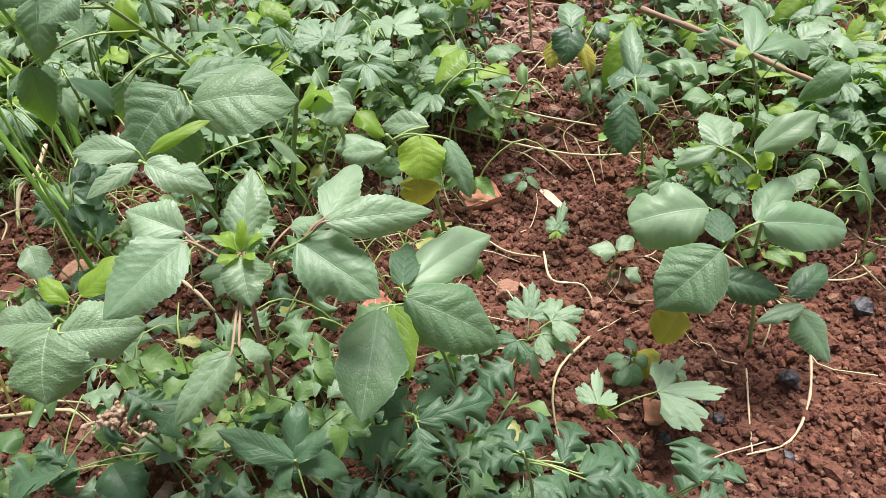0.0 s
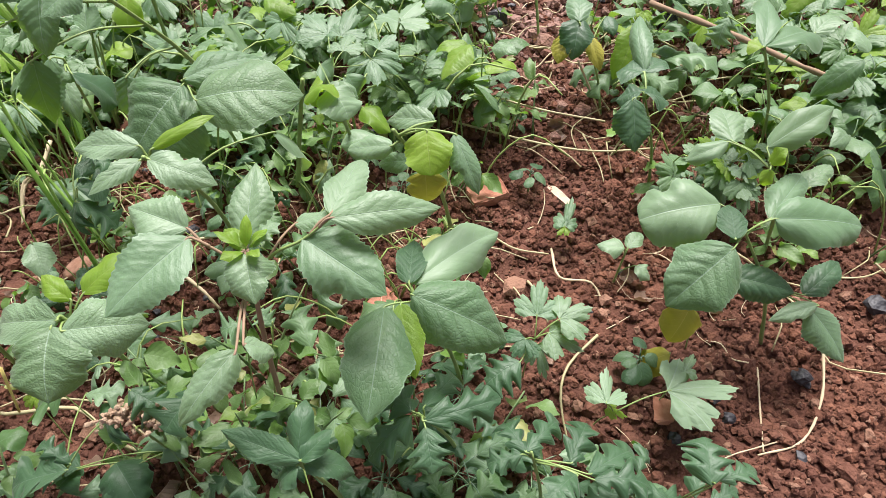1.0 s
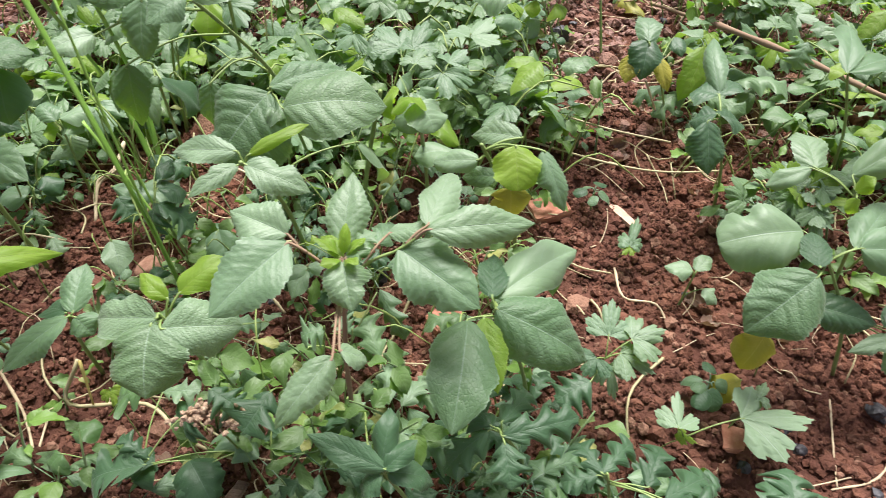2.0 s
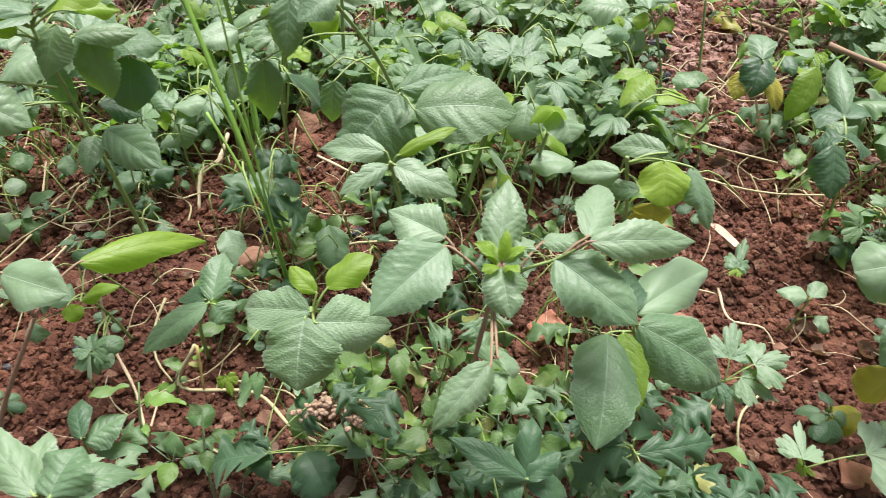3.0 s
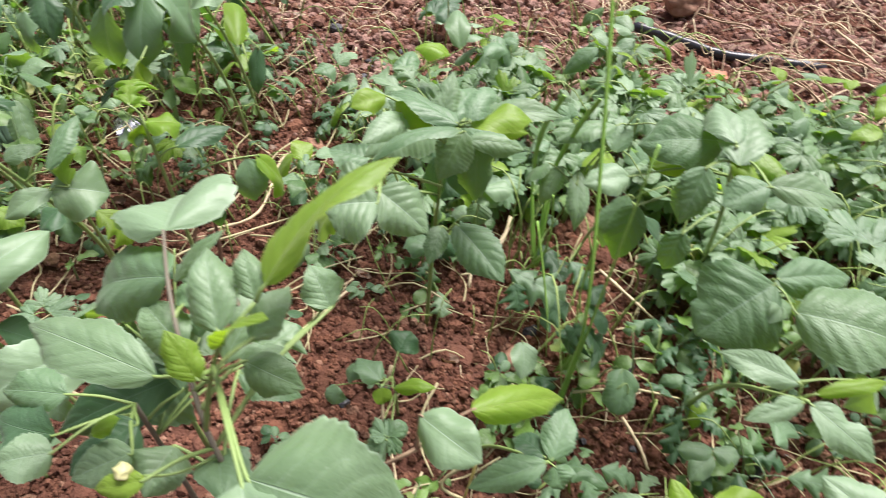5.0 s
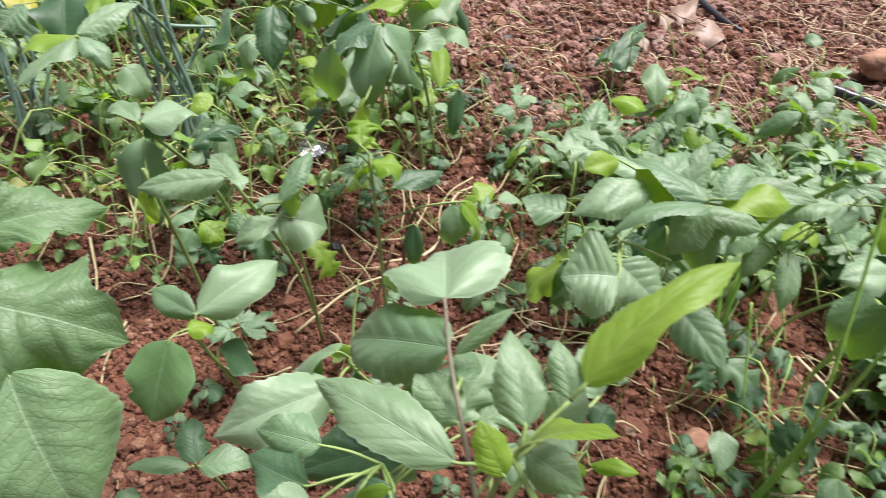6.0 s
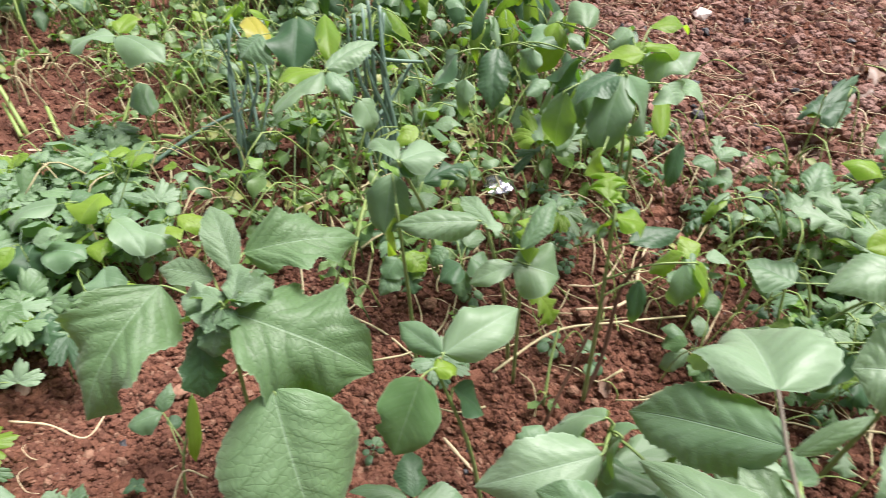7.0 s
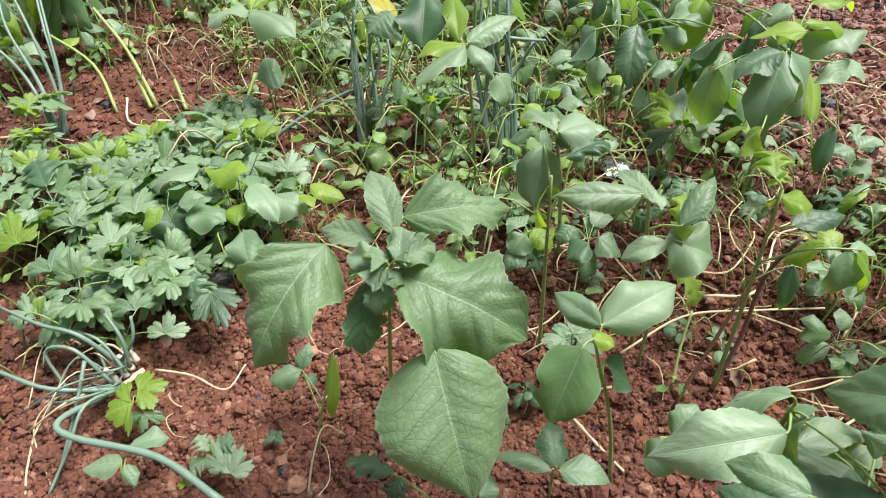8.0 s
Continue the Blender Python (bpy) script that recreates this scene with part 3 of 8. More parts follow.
litter("weed_stems", "thin yellow-green weed stems among the leaves", 120, 26, (-0.85, 0.15, 0.5, 1.4), (0.06, 0.18), 0.0013, MATS["palestem"])
litter("weed_stems", "thin yellow-green weed stems beside bare soil", 60, 27, (0.4, 1.1, 0.65, 1.4), (0.06, 0.18), 0.0016, MATS["palestem"])
litter("creeping_stems", "tangle of thin pale-green creeping stems", 200, 25, (-2.5, -1.15, 0.35, 1.0), (0.10, 0.28), 0.0022, MATS["palestem"])


def risers(name, label, count, seed, area, tall, radius, material):
    """Thin living stems that rise from the soil and bend over, as one mesh."""
    rnd = random.Random(seed)
    verts, faces = [], []
    for _ in range(count):
        x, y = rnd.uniform(area[0], area[1]), rnd.uniform(area[2], area[3])
        h, a, out = rnd.uniform(*tall), rnd.uniform(0, 6.3), rnd.uniform(0.1, 1.1)
        way = Vector((math.cos(a), math.sin(a), 0)) * h * out
        turn = Vector((-math.sin(a), math.cos(a), 0)) * h * rnd.uniform(-0.5, 0.5)
        foot = Vector((x, y, ground_at(x, y) - 0.004))
        fall = h * (1.0 if out < 0.6 else rnd.uniform(0.35, 0.9))
        v, f = tube_data([foot, foot + way * 0.3 + Vector((0, 0, h * 0.6)), foot + way * 0.7 + turn * 0.5 + Vector((0, 0, h)), foot + way * 1.2 + turn + Vector((0, 0, fall))], radius * rnd.uniform(0.7, 1.5), radius * 0.6, sides=4, steps=3)
        o = len(verts)
        verts += v
        faces += [tuple(i + o for i in g) for g in f]
    return tagged(new(name, mesh_of(name, verts, faces, material)), label, "stems", kind="stuff")


litter("straw_litter", "pale straw bits on dry dug soil", 420, 29, (-1.8, 0.3, 1.15, 2.5), (0.02, 0.09), 0.0018, MATS["straw"], 0.5)


def leaf_litter(name, label, count, seed, area):
    """Small curled dry leaf scraps, as one mesh."""
    rnd = random.Random(seed)
    verts, faces, uvs = [], [], []
    for _ in range(count):
        x, y = rnd.uniform(area[0], area[1]) + rnd.gauss(0, 0.06), rnd.uniform(area[2], area[3]) + rnd.gauss(0, 0.06)
        n = rnd.uniform(0.012, 0.035)
        m = Matrix.Translation((x, y, ground_at(x, y) + 0.004)) @ pose(0, 0, 0, rnd.uniform(-30, 30), rnd.uniform(-30, 30), rnd.uniform(0, 360))
        bend = rnd.uniform(0.1, 0.5)
        o = len(verts)
        for i in range(4):
            for j in range(4):
                u, v = j / 1.5 - 1, i / 1.5 - 1
                r = 1 - 0.25 * (abs(u) > 0.9) * (abs(v) > 0.9) - rnd.uniform(0, 0.2)
                verts.append(m @ Vector((u * n * 0.35 * r, v * n * 0.5 * r, bend * n * (u * u + 0.5 * v * v) + rnd.uniform(-0.08, 0.08) * n)))
                uvs.append((0.5 + 0.5 * u, 0.5 + 0.5 * v))
        for i in range(3):
            for j in range(3):
                c = o + 4 * i + j
                faces.append((c, c + 1, c + 5, c + 4))
    return tagged(new(name, mesh_of(name, verts, faces, DRY, uvs)), label, "litter", kind="stuff")


leaf_litter("leaf_litter", "dry brown leaf scraps on dug soil", 290, 61, (-1.9, 0.6, 1.2, 2.5))
leaf_litter("leaf_litter", "dry leaf scraps among the weeds", 130, 62, (-2.4, 0.9, 0.2, 1.2))

risers("weed_stems", "upright and bent yellow-green weed stems", 330, 51, (-2.6, -1.2, 0.40, 1.3), (0.06, 0.22), 0.0022, MATS["limestem"])
risers("weed_stems", "pale arching weed stems near dry soil", 130, 52, (-3.0, -1.5, 0.1, 1.0), (0.05, 0.16), 0.0022, MATS["palestem"])
risers("weed_stems", "thin fresh stems among low weeds", 170, 53, (-1.2, -0.3, 0.62, 1.35), (0.04, 0.13), 0.0013, MATS["limestem"])
risers("weed_stems", "thin fresh stems behind the weeds", 210, 54, (-0.95, 0.2, 0.85, 1.6), (0.05, 0.2), 0.0018, MATS["limestem"])
risers("weed_stems", "thin fresh stems beside bare soil", 130, 55, (0.40, 1.1, 0.7, 1.5), (0.04, 0.14), 0.0015, MATS["limestem"])
risers("weed_stems", "thin lime stems under the pale weed", 70, 58, (-0.32, 0.12, 0.42, 0.82), (0.04, 0.13), 0.0014, MATS["limestem"])
risers("weed_stems", "pale stems at the far edge of the bed", 110, 57, (-3.7, -2.45, -0.4, 1.0), (0.06, 0.2), 0.0028, MATS["limestem"])
risers("coriander_stems", "slender green stems under coriander leaves", 120, 56, (-2.1, -1.42, -0.3, 0.34), (0.05, 0.13), 0.0016, MATS["limestem"])


# ---- plants ----
def hero(name, label, category, foot, apex, leaves, branches=()):
    """A plant with its stem from foot to apex and blades given by base, tip, width, roll, kind and colour."""
    z0 = ground_at(*foot) - 0.004
    root = new(name)
    root.matrix_basis = Matrix.Translation((foot[0], foot[1], z0))
    tagged(root, label, category, "weeds of the bed" if category == "weed" else "coriander of the bed")
    o = Vector((foot[0], foot[1], z0))
    top = Vector(apex) - o
    bend = Vector((top.x * 0.35, top.y * 0.35, top.z * 0.5))
    thick = 0.0015 + 0.0052 * min(top.z, 0.42)
    if category == "coriander":
        thick *= 0.6
    spine = [Vector((0, 0, 0)), bend, top]
    tall = top.z > 0.1
    skin = MATS["purple"] if "purplish" in label else MATS["bark"] if "brown petiole" in label else STEM
    part("stem", tube("stem", spine, thick, thick * 0.55, skin), root)
    curve = smooth_path(spine, 12)
    for k, limb in enumerate(branches):
        way = [Vector(q) - o for q in limb]
        part("branch", tube("branch", way, thick * 0.5, thick * 0.32, STEM if k else skin), root)
        curve += smooth_path(way, 8)
    plant = (root, o, curve, thick, MATS["bark"] if "brown petiole" in label else STEM)
    leaf_blades(plant, leaves)
    return plant


def leaf_blades(plant, leaves, first=0):
    """Blades on their petioles, added to a plant."""
    root, o, curve, thick, skin = plant
    for k, (bx, by, bz, tx, ty, tz, width, roll, kind, colour, *bend) in enumerate(leaves, first):
        rnd = random.Random(int(1e4 * abs(bx + 3 * by)) + k)
        base, tip = Vector((bx, by, bz)) - o, Vector((tx, ty, tz)) - o
        length = (tip - base).length
        slim = min(1.0, max(0.35, 1.5 - width / length))
        arch, fold = bend or (rnd.uniform(0.03, 0.13), rnd.uniform(-0.15, 0.42) * slim)
        m = leaf_pose(base, tip, roll + (0 if bend else rnd.uniform(-6, 6)))
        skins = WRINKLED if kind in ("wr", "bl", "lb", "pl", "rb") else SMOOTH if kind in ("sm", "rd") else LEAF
        twist = 0.0 if bend else rnd.uniform(-0.3, 0.3) * slim
        blade = blade_mesh(kind, length, width, skins[colour], arch, fold, twist, int(rnd.random() * 1e6), cols=20 if width > 0.04 else 10, bite=0.3 if rnd.random() < 0.13 else 0.0, calm=0.25 if bend else 0.7)
        leaf = part("leaf", blade, root, m=m)
        # the petiole leaves the stem a little below the blade's base
        gap = [(q - base).length + 2.0 * max(0.0, q.z - base.z + 0.01) for q in curve]
        start = curve[gap.index(min(gap))]
        if (start - base).length > 0.085 and base.z < 0.2:
            # a leaf far out stands on its own creeping shoot
            foot = base + 0.25 * (start - base)
            start = Vector((foot.x, foot.y, ground_at(foot.x + o.x, foot.y + o.y) - o.z - 0.003))
        if (start - base).length > 0.006:
            reach = base - start
            mid = start + reach * 0.5 + Vector((0, 0, 0.10 * reach.length))
            r = max(0.0008, thick * 0.36)
            inv = m.inverted()
            stalk = tube("petiole", [inv @ start, inv @ mid, inv @ base, inv @ (base + (tip - base) * 0.08)], r * 1.15, r * 0.7, skin, sides=6, steps=4)
            part("petiole", stalk, leaf)


def strand(name, label, category, material, r0, r1, points):
    """A stalk, stem or hose along the points."""
    o = Vector(points[0])
    ob = new(name, tube(name, [Vector(p) - o for p in points], r0, r1, MATS[material], sides=9, flat=0.4 if material == "grass" else 1.0, rough=0.22 if material in ("bark", "straw") else 0.08))
    ob.matrix_basis = Matrix.Translation(o)
    return tagged(ob, label, category)


def lump_mesh(name, size, material, seed, square=0.0, squash=0.7, cuts=3, smooth=False):
    """A broken, angular or rounded piece resting on its base."""
    rnd = random.Random(seed)
    bm = bmesh.new()
    if square:
        bmesh.ops.create_cube(bm, size=size)
        for v in bm.verts:
            v.co.x *= rnd.uniform(0.75, 1.2)
            v.co.y *= rnd.uniform(0.55, 0.95)
            v.co.z *= 0.30 + rnd.uniform(-0.07, 0.07)
        bmesh.ops.bevel(bm, geom=bm.edges[:], offset=size * 0.05, segments=1, affect="EDGES")
        bmesh.ops.subdivide_edges(bm, edges=bm.edges[:], cuts=2, use_grid_fill=True)
        for v in bm.verts:
            v.co += Vector([rnd.uniform(-1, 1) * size * 0.02 for _ in range(3)])
    else:
        bmesh.ops.create_icosphere(bm, subdivisions=cuts, radius=size / 2)
        off = Vector((rnd.uniform(0, 50), rnd.uniform(0, 50), rnd.uniform(0, 50)))
        for v in bm.verts:
            d = v.co.normalized()
            v.co *= 0.85 + 0.35 * noise.noise(d * 1.7 + off) + 0.12 * noise.noise(d * 4.5 + off)
            v.co.z *= squash
    low = min(v.co.z for v in bm.verts)
    for v in bm.verts:
        v.co.z -= low
    me = bpy.data.meshes.new(name)
    bm.to_mesh(me)
    bm.free()
    me.materials.append(material)
    me.polygons.foreach_set("use_smooth", [smooth] * len(me.polygons))
    return me


def rest(name, mesh, label, category, x, y, z, turn, group=""):
    ob = new(name, mesh)
    ob.matrix_basis = pose(x, y, z, 0, 0, turn)
    return tagged(ob, label, category, group)


def brick(x, y, z, size, turn):
    me = lump_mesh("brick_fragment", size, BRICK, int(x * 1e4), square=1)
    return rest("brick_fragment", me, "broken orange-red brick fragment half sunk in soil", "brick", x, y, ground_at(x, y) - size * 0.06, turn, "brick fragments")


def coal(x, y, z, size, turn):
    me = lump_mesh("charcoal", size, COAL, int(x * 1e4) + 3, cuts=2, squash=0.8)
    return rest("charcoal", me, "black charcoal lump lying on red soil", "charcoal", x, y, ground_at(x, y) - size * 0.1, turn, "charcoal lumps")


def pebble(x, y, z, size, turn):
    me = lump_mesh("pebble", size, PEBBLE, int(x * 1e4) + 5, smooth=True)
    return rest("pebble", me, "rounded brown pebble on the soil", "pebble", x, y, ground_at(x, y) - size * 0.08, turn, "pebbles")


def palestone(x, y, z, size, turn):
    me = lump_mesh("pale_stone", size, PALE, int(x * 1e4) + 7, cuts=2)
    return rest("pale_stone", me, "pale pinkish stone on far dug soil", "stone", x, y, ground_at(x, y) - size * 0.06, turn)


def stick(x, y, z, size, turn):
    bm = bmesh.new()
    bmesh.ops.create_cube(bm, size=1.0)
    bmesh.ops.subdivide_edges(bm, edges=[e for e in bm.edges if abs(e.verts[0].co.x - e.verts[1].co.x) > 0.5], cuts=6)
    rnd = random.Random(int(x * 1e4))
    for v in bm.verts:
        v.co.x *= size * (1 + rnd.uniform(-0.05, 0.05))
        v.co.y *= size * 0.2 * (1 - 0.5 * abs(v.co.x / size)) + rnd.uniform(-0.001, 0.001)
        v.co.z = (v.co.z + 0.5) * size * 0.09 + 0.004 * math.sin(v.co.x / size * 3)
    me = bpy.data.meshes.new("wood_splinter")
    bm.to_mesh(me)
    bm.free()
    me.materials.append(WOOD)
    return rest("wood_splinter", me, "flat pale wood splinter on red soil", "wood", x, y, ground_at(x, y) + 0.002, turn)


def dryleaf(x, y, z, size, turn):
    me = blade_mesh("sm", size, size * 0.55, DRY, 0.16, 0.55, 0.6, int(x * 1e4))
    return rest("dry_leaf", me, "curled dry brown leaf on the soil", "dry leaf", x, y, ground_at(x, y) + 0.004, turn, "fallen leaves")


def yellowleaf(x, y, z, size, turn):
    me = blade_mesh("sm", size, size * 0.4, LEAF["Y"], 0.12, 0.3, 0.4, int(x * 1e4))
    return rest("fallen_leaf", me, "fallen yellowing leaf lying behind the weeds", "fallen leaf", x, y, ground_at(x, y) + 0.012, turn, "fallen leaves")


def foil(x, y, z, size, turn):
    me = lump_mesh("foil_wrapper", size, FOIL, int(x * 1e4), cuts=3, squash=0.4)
    return rest("foil_wrapper", me, "crumpled silvery foil wrapper among the weeds", "foil", x, y, ground_at(x, y), turn)


def seedhead(x, y, z, size, turn):
    """A withered seed head on its short stalk."""
    rs = np.random.RandomState(int(abs(x) * 1e4))
    n = 130
    place = np.stack([rs.normal(0, size * 0.26, n), rs.normal(0, size * 0.10, n), z + rs.normal(0, size * 0.08, n)], -1)
    root = new("dry_seed_head")
    root.matrix_basis = pose(x, y, ground_at(x, y), 0, 0, turn)
    tagged(root, "withered brown seed head drooping over the leaves", "seed head")
    seeds = shape_cloud("seed_head", n, place, np.full(n, size * 0.055), SEED, 3, 1.0)
    seeds.parent = root
    seeds["kind"] = "stuff"
    part("stalk", tube("stalk", [(0.03, 0.02, -0.01), (0.02, 0.01, z * 0.6), (0, 0, z)], 0.002, 0.0014, MATS["palestem"]), root)
    return root


# ---- plants of the bed, one by one ----
plant = hero("weed_plant", "tall leafy weed with serrated grey-green leaves on brown petioles", "weed", (-0.084, 0.483), (-0.053, 0.478, 0.335), [
    (-0.095, 0.485, 0.344, -0.143, 0.424, 0.330, 0.057, -19, "ov", "g", 0.06, 0.15),
    (-0.096, 0.491, 0.347, -0.144, 0.508, 0.354, 0.042, -21, "ov", "l", 0.10, 0.30),
    (-0.055, 0.488, 0.335, -0.053, 0.549, 0.360, 0.039, -0, "ov", "l", 0.05, 0.30),
    (-0.053, 0.476, 0.337, -0.042, 0.439, 0.322, 0.041, 3, "ov", "l", 0.08, 0.30),
    (-0.012, 0.490, 0.336, 0.052, 0.451, 0.315, 0.059, 17, "ov", "g", 0.06, 0.12),
    (0.011, 0.491, 0.356, 0.094, 0.513, 0.345, 0.038, 27, "ov", "l", 0.05, 0.15),
    (0.010, 0.501, 0.350, 0.025, 0.587, 0.331, 0.035, 3, "ov", "l", 0.06, 0.10),
    (-0.053, 0.476, 0.338, -0.073, 0.498, 0.340, 0.015, 0, "ov", "y"),
    (-0.051, 0.476, 0.338, -0.029, 0.498, 0.345, 0.022, 0, "ct", "l"),
    (-0.022, 0.510, 0.330, 0.012, 0.512, 0.340, 0.025, 0, "ov", "l"),
    (-0.053, 0.408, 0.310, -0.090, 0.362, 0.286, 0.032, -18, "ov", "l", 0.10, 0.30),
], [[(-0.060, 0.478, 0.300), (-0.072, 0.482, 0.325), (-0.093, 0.486, 0.343)], [(-0.058, 0.478, 0.300), (-0.035, 0.484, 0.325), (-0.012, 0.489, 0.335), (0.011, 0.491, 0.355)]])
leaf_blades(plant, [
    (-0.049, 0.414, 0.310, -0.030, 0.417, 0.290, 0.026, 0, "ov", "l"),
    (-0.055, 0.479, 0.338, -0.074, 0.484, 0.352, 0.012, 10, "sm", "y"),
    (-0.051, 0.479, 0.338, -0.036, 0.486, 0.352, 0.011, -10, "sm", "y"),
    (-0.054, 0.475, 0.338, -0.066, 0.462, 0.346, 0.010, 0, "sm", "y"),
    (-0.050, 0.475, 0.338, -0.038, 0.464, 0.346, 0.010, 0, "sm", "y"),
    (-0.052, 0.479, 0.340, -0.050, 0.492, 0.360, 0.009, 0, "sm", "y"),
], 11)
hero("weed_plant", "leafy weed with drooping wrinkled leaves over red soil", "weed", (0.116, 0.530), (0.065, 0.498, 0.246), [
    (0.042, 0.489, 0.245, 0.033, 0.388, 0.236, 0.064, -8, "wr", "g", 0.08, 0.05),
    (0.056, 0.492, 0.245, 0.069, 0.431, 0.222, 0.032, 6, "wr", "y", 0.10, 0.40),
    (0.066, 0.493, 0.257, 0.153, 0.479, 0.200, 0.070, 24, "wr", "g", 0.10, 0.10),
    (0.065, 0.513, 0.245, 0.150, 0.598, 0.220, 0.049, 20, "sm", "l", 0.08, 0.15),
    (0.063, 0.510, 0.250, 0.065, 0.575, 0.235, 0.031, 2, "wr", "d", 0.05, 0.20),
])
hero("weed_plant", "young leafy weed with a whorl of broad wrinkled leaves", "weed", (-0.253, 0.536), (-0.200, 0.448, 0.297), [
    (-0.197, 0.441, 0.302, -0.268, 0.460, 0.270, 0.043, -26, "wr", "l", 0.08, 0.30),
    (-0.192, 0.433, 0.300, -0.135, 0.448, 0.285, 0.048, 25, "wr", "l", 0.06, 0.10),
    (-0.201, 0.437, 0.300, -0.199, 0.389, 0.270, 0.068, -4, "wr", "l", 0.10, 0.25),
    (-0.195, 0.474, 0.290, -0.161, 0.506, 0.300, 0.028, 17, "sm", "y", 0.10, 0.20),
    (-0.202, 0.468, 0.290, -0.229, 0.486, 0.300, 0.018, -16, "sm", "y", 0.10, 0.20),
])
hero("weed_plant", "weed with large rounded wrinkled grey-green leaves", "weed", (-0.209, 0.913), (-0.185, 0.751, 0.298), [
    (-0.183, 0.746, 0.297, -0.236, 0.683, 0.250, 0.112, -22, "wr", "g", 0.08, 0.00),
    (-0.161, 0.714, 0.300, -0.052, 0.729, 0.295, 0.090, 26, "wr", "l", 0.12, 0.00),
    (-0.183, 0.751, 0.300, -0.109, 0.808, 0.290, 0.047, 25, "wr", "g", 0.08, 0.20),
    (-0.182, 0.731, 0.290, -0.158, 0.724, 0.280, 0.042, 0, "ov", "l"),
])
hero("weed_plant", "weed with a whorl of pale serrated leaves", "weed", (-0.195, 0.761), (-0.156, 0.575, 0.345), [
    (-0.163, 0.589, 0.345, -0.226, 0.594, 0.340, 0.029, -28, "ov", "l", 0.06, 0.20),
    (-0.153, 0.575, 0.343, -0.096, 0.561, 0.325, 0.038, 22, "ov", "l", 0.08, 0.10),
    (-0.158, 0.574, 0.343, -0.195, 0.541, 0.335, 0.021, -26, "ov", "l", 0.08, 0.20),
    (-0.152, 0.584, 0.345, -0.103, 0.617, 0.355, 0.013, 26, "sm", "y", 0.08, 0.30),
    (-0.081, 0.684, 0.280, -0.068, 0.714, 0.200, 0.036, 30, "sm", "l"),
])
hero("weed_plant", "upright weed with round toothed leaves on thin stems", "weed", (0.107, 0.784), (0.050, 0.623, 0.330), [
    (0.088, 0.640, 0.325, 0.039, 0.662, 0.310, 0.029, -33, "ov", "l", 0.10, 0.20),
    (0.080, 0.616, 0.335, 0.084, 0.584, 0.310, 0.043, -0, "rd", "y", 0.06, 0.00),
    (0.078, 0.599, 0.300, 0.079, 0.590, 0.270, 0.044, 2, "rd", "Y", 0.06, 0.00),
    (0.105, 0.616, 0.330, 0.127, 0.579, 0.290, 0.027, 9, "ov", "g", 0.10, 0.30),
    (0.048, 0.625, 0.310, 0.004, 0.632, 0.300, 0.027, -28, "rd", "l", 0.08, 0.10),
    (0.067, 0.614, 0.300, 0.032, 0.628, 0.285, 0.023, -31, "ov", "g", 0.06, 0.10),
])
hero("weed_plant", "low weed with bluish pointed leaves", "weed", (-0.003, 0.387), (-0.021, 0.364, 0.215), [
    (-0.017, 0.363, 0.220, -0.082, 0.385, 0.230, 0.025, -24, "ov", "d", 0.08, 0.20),
    (-0.021, 0.367, 0.220, -0.016, 0.405, 0.240, 0.022, 0, "sm", "d"),
    (-0.019, 0.363, 0.220, 0.006, 0.384, 0.230, 0.017, 20, "sm", "d"),
    (-0.021, 0.362, 0.215, -0.039, 0.350, 0.200, 0.026, 0, "ov", "d"),
    (-0.018, 0.365, 0.210, 0.021, 0.370, 0.180, 0.029, 0, "ov", "d"),
])
hero("weed_plant", "low weed with dark coarsely toothed leaves", "weed", (0.111, 0.449), (0.070, 0.418, 0.185), [
    (0.074, 0.411, 0.185, 0.144, 0.437, 0.175, 0.042, 26, "ct", "d", 0.06, 0.10),
    (0.076, 0.406, 0.185, 0.083, 0.371, 0.170, 0.038, 1, "ct", "d", 0.06, 0.10),
    (0.065, 0.420, 0.185, 0.036, 0.455, 0.160, 0.046, 0, "ct", "d"),
    (0.064, 0.419, 0.180, 0.024, 0.391, 0.150, 0.038, 0, "ct", "d"),
    (0.074, 0.426, 0.180, 0.107, 0.487, 0.140, 0.035, 0, "ct", "d"),
])
hero("weed_plant", "leafy weed with a folded two-toned leaf on a brown petiole", "weed", (-0.571, 0.358), (-0.415, 0.411, 0.300), [
    (-0.414, 0.412, 0.353, -0.359, 0.404, 0.347, 0.040, 26, "sm", "l", 0.10, 0.30),
    # underside half of the fold: its backlit glow is put into the colour
    (-0.388, 0.450, 0.324, -0.328, 0.531, 0.271, 0.034, 24, "vl", "y", 0.10, 0.20),
])
hero("weed_plant", "low weed with pointed bluish leaves on bare soil", "weed", (-0.425, 0.562), (-0.320, 0.486, 0.235), [
    (-0.318, 0.489, 0.235, -0.323, 0.540, 0.245, 0.034, 4, "ov", "g", 0.06, 0.30),
    (-0.321, 0.485, 0.235, -0.377, 0.442, 0.205, 0.034, -21, "ov", "g", 0.08, 0.20),
    (-0.314, 0.485, 0.235, -0.299, 0.476, 0.220, 0.030, 18, "ov", "g", 0.06, 0.20),
    (-0.324, 0.489, 0.235, -0.361, 0.503, 0.220, 0.032, 0, "ov", "d"),
])
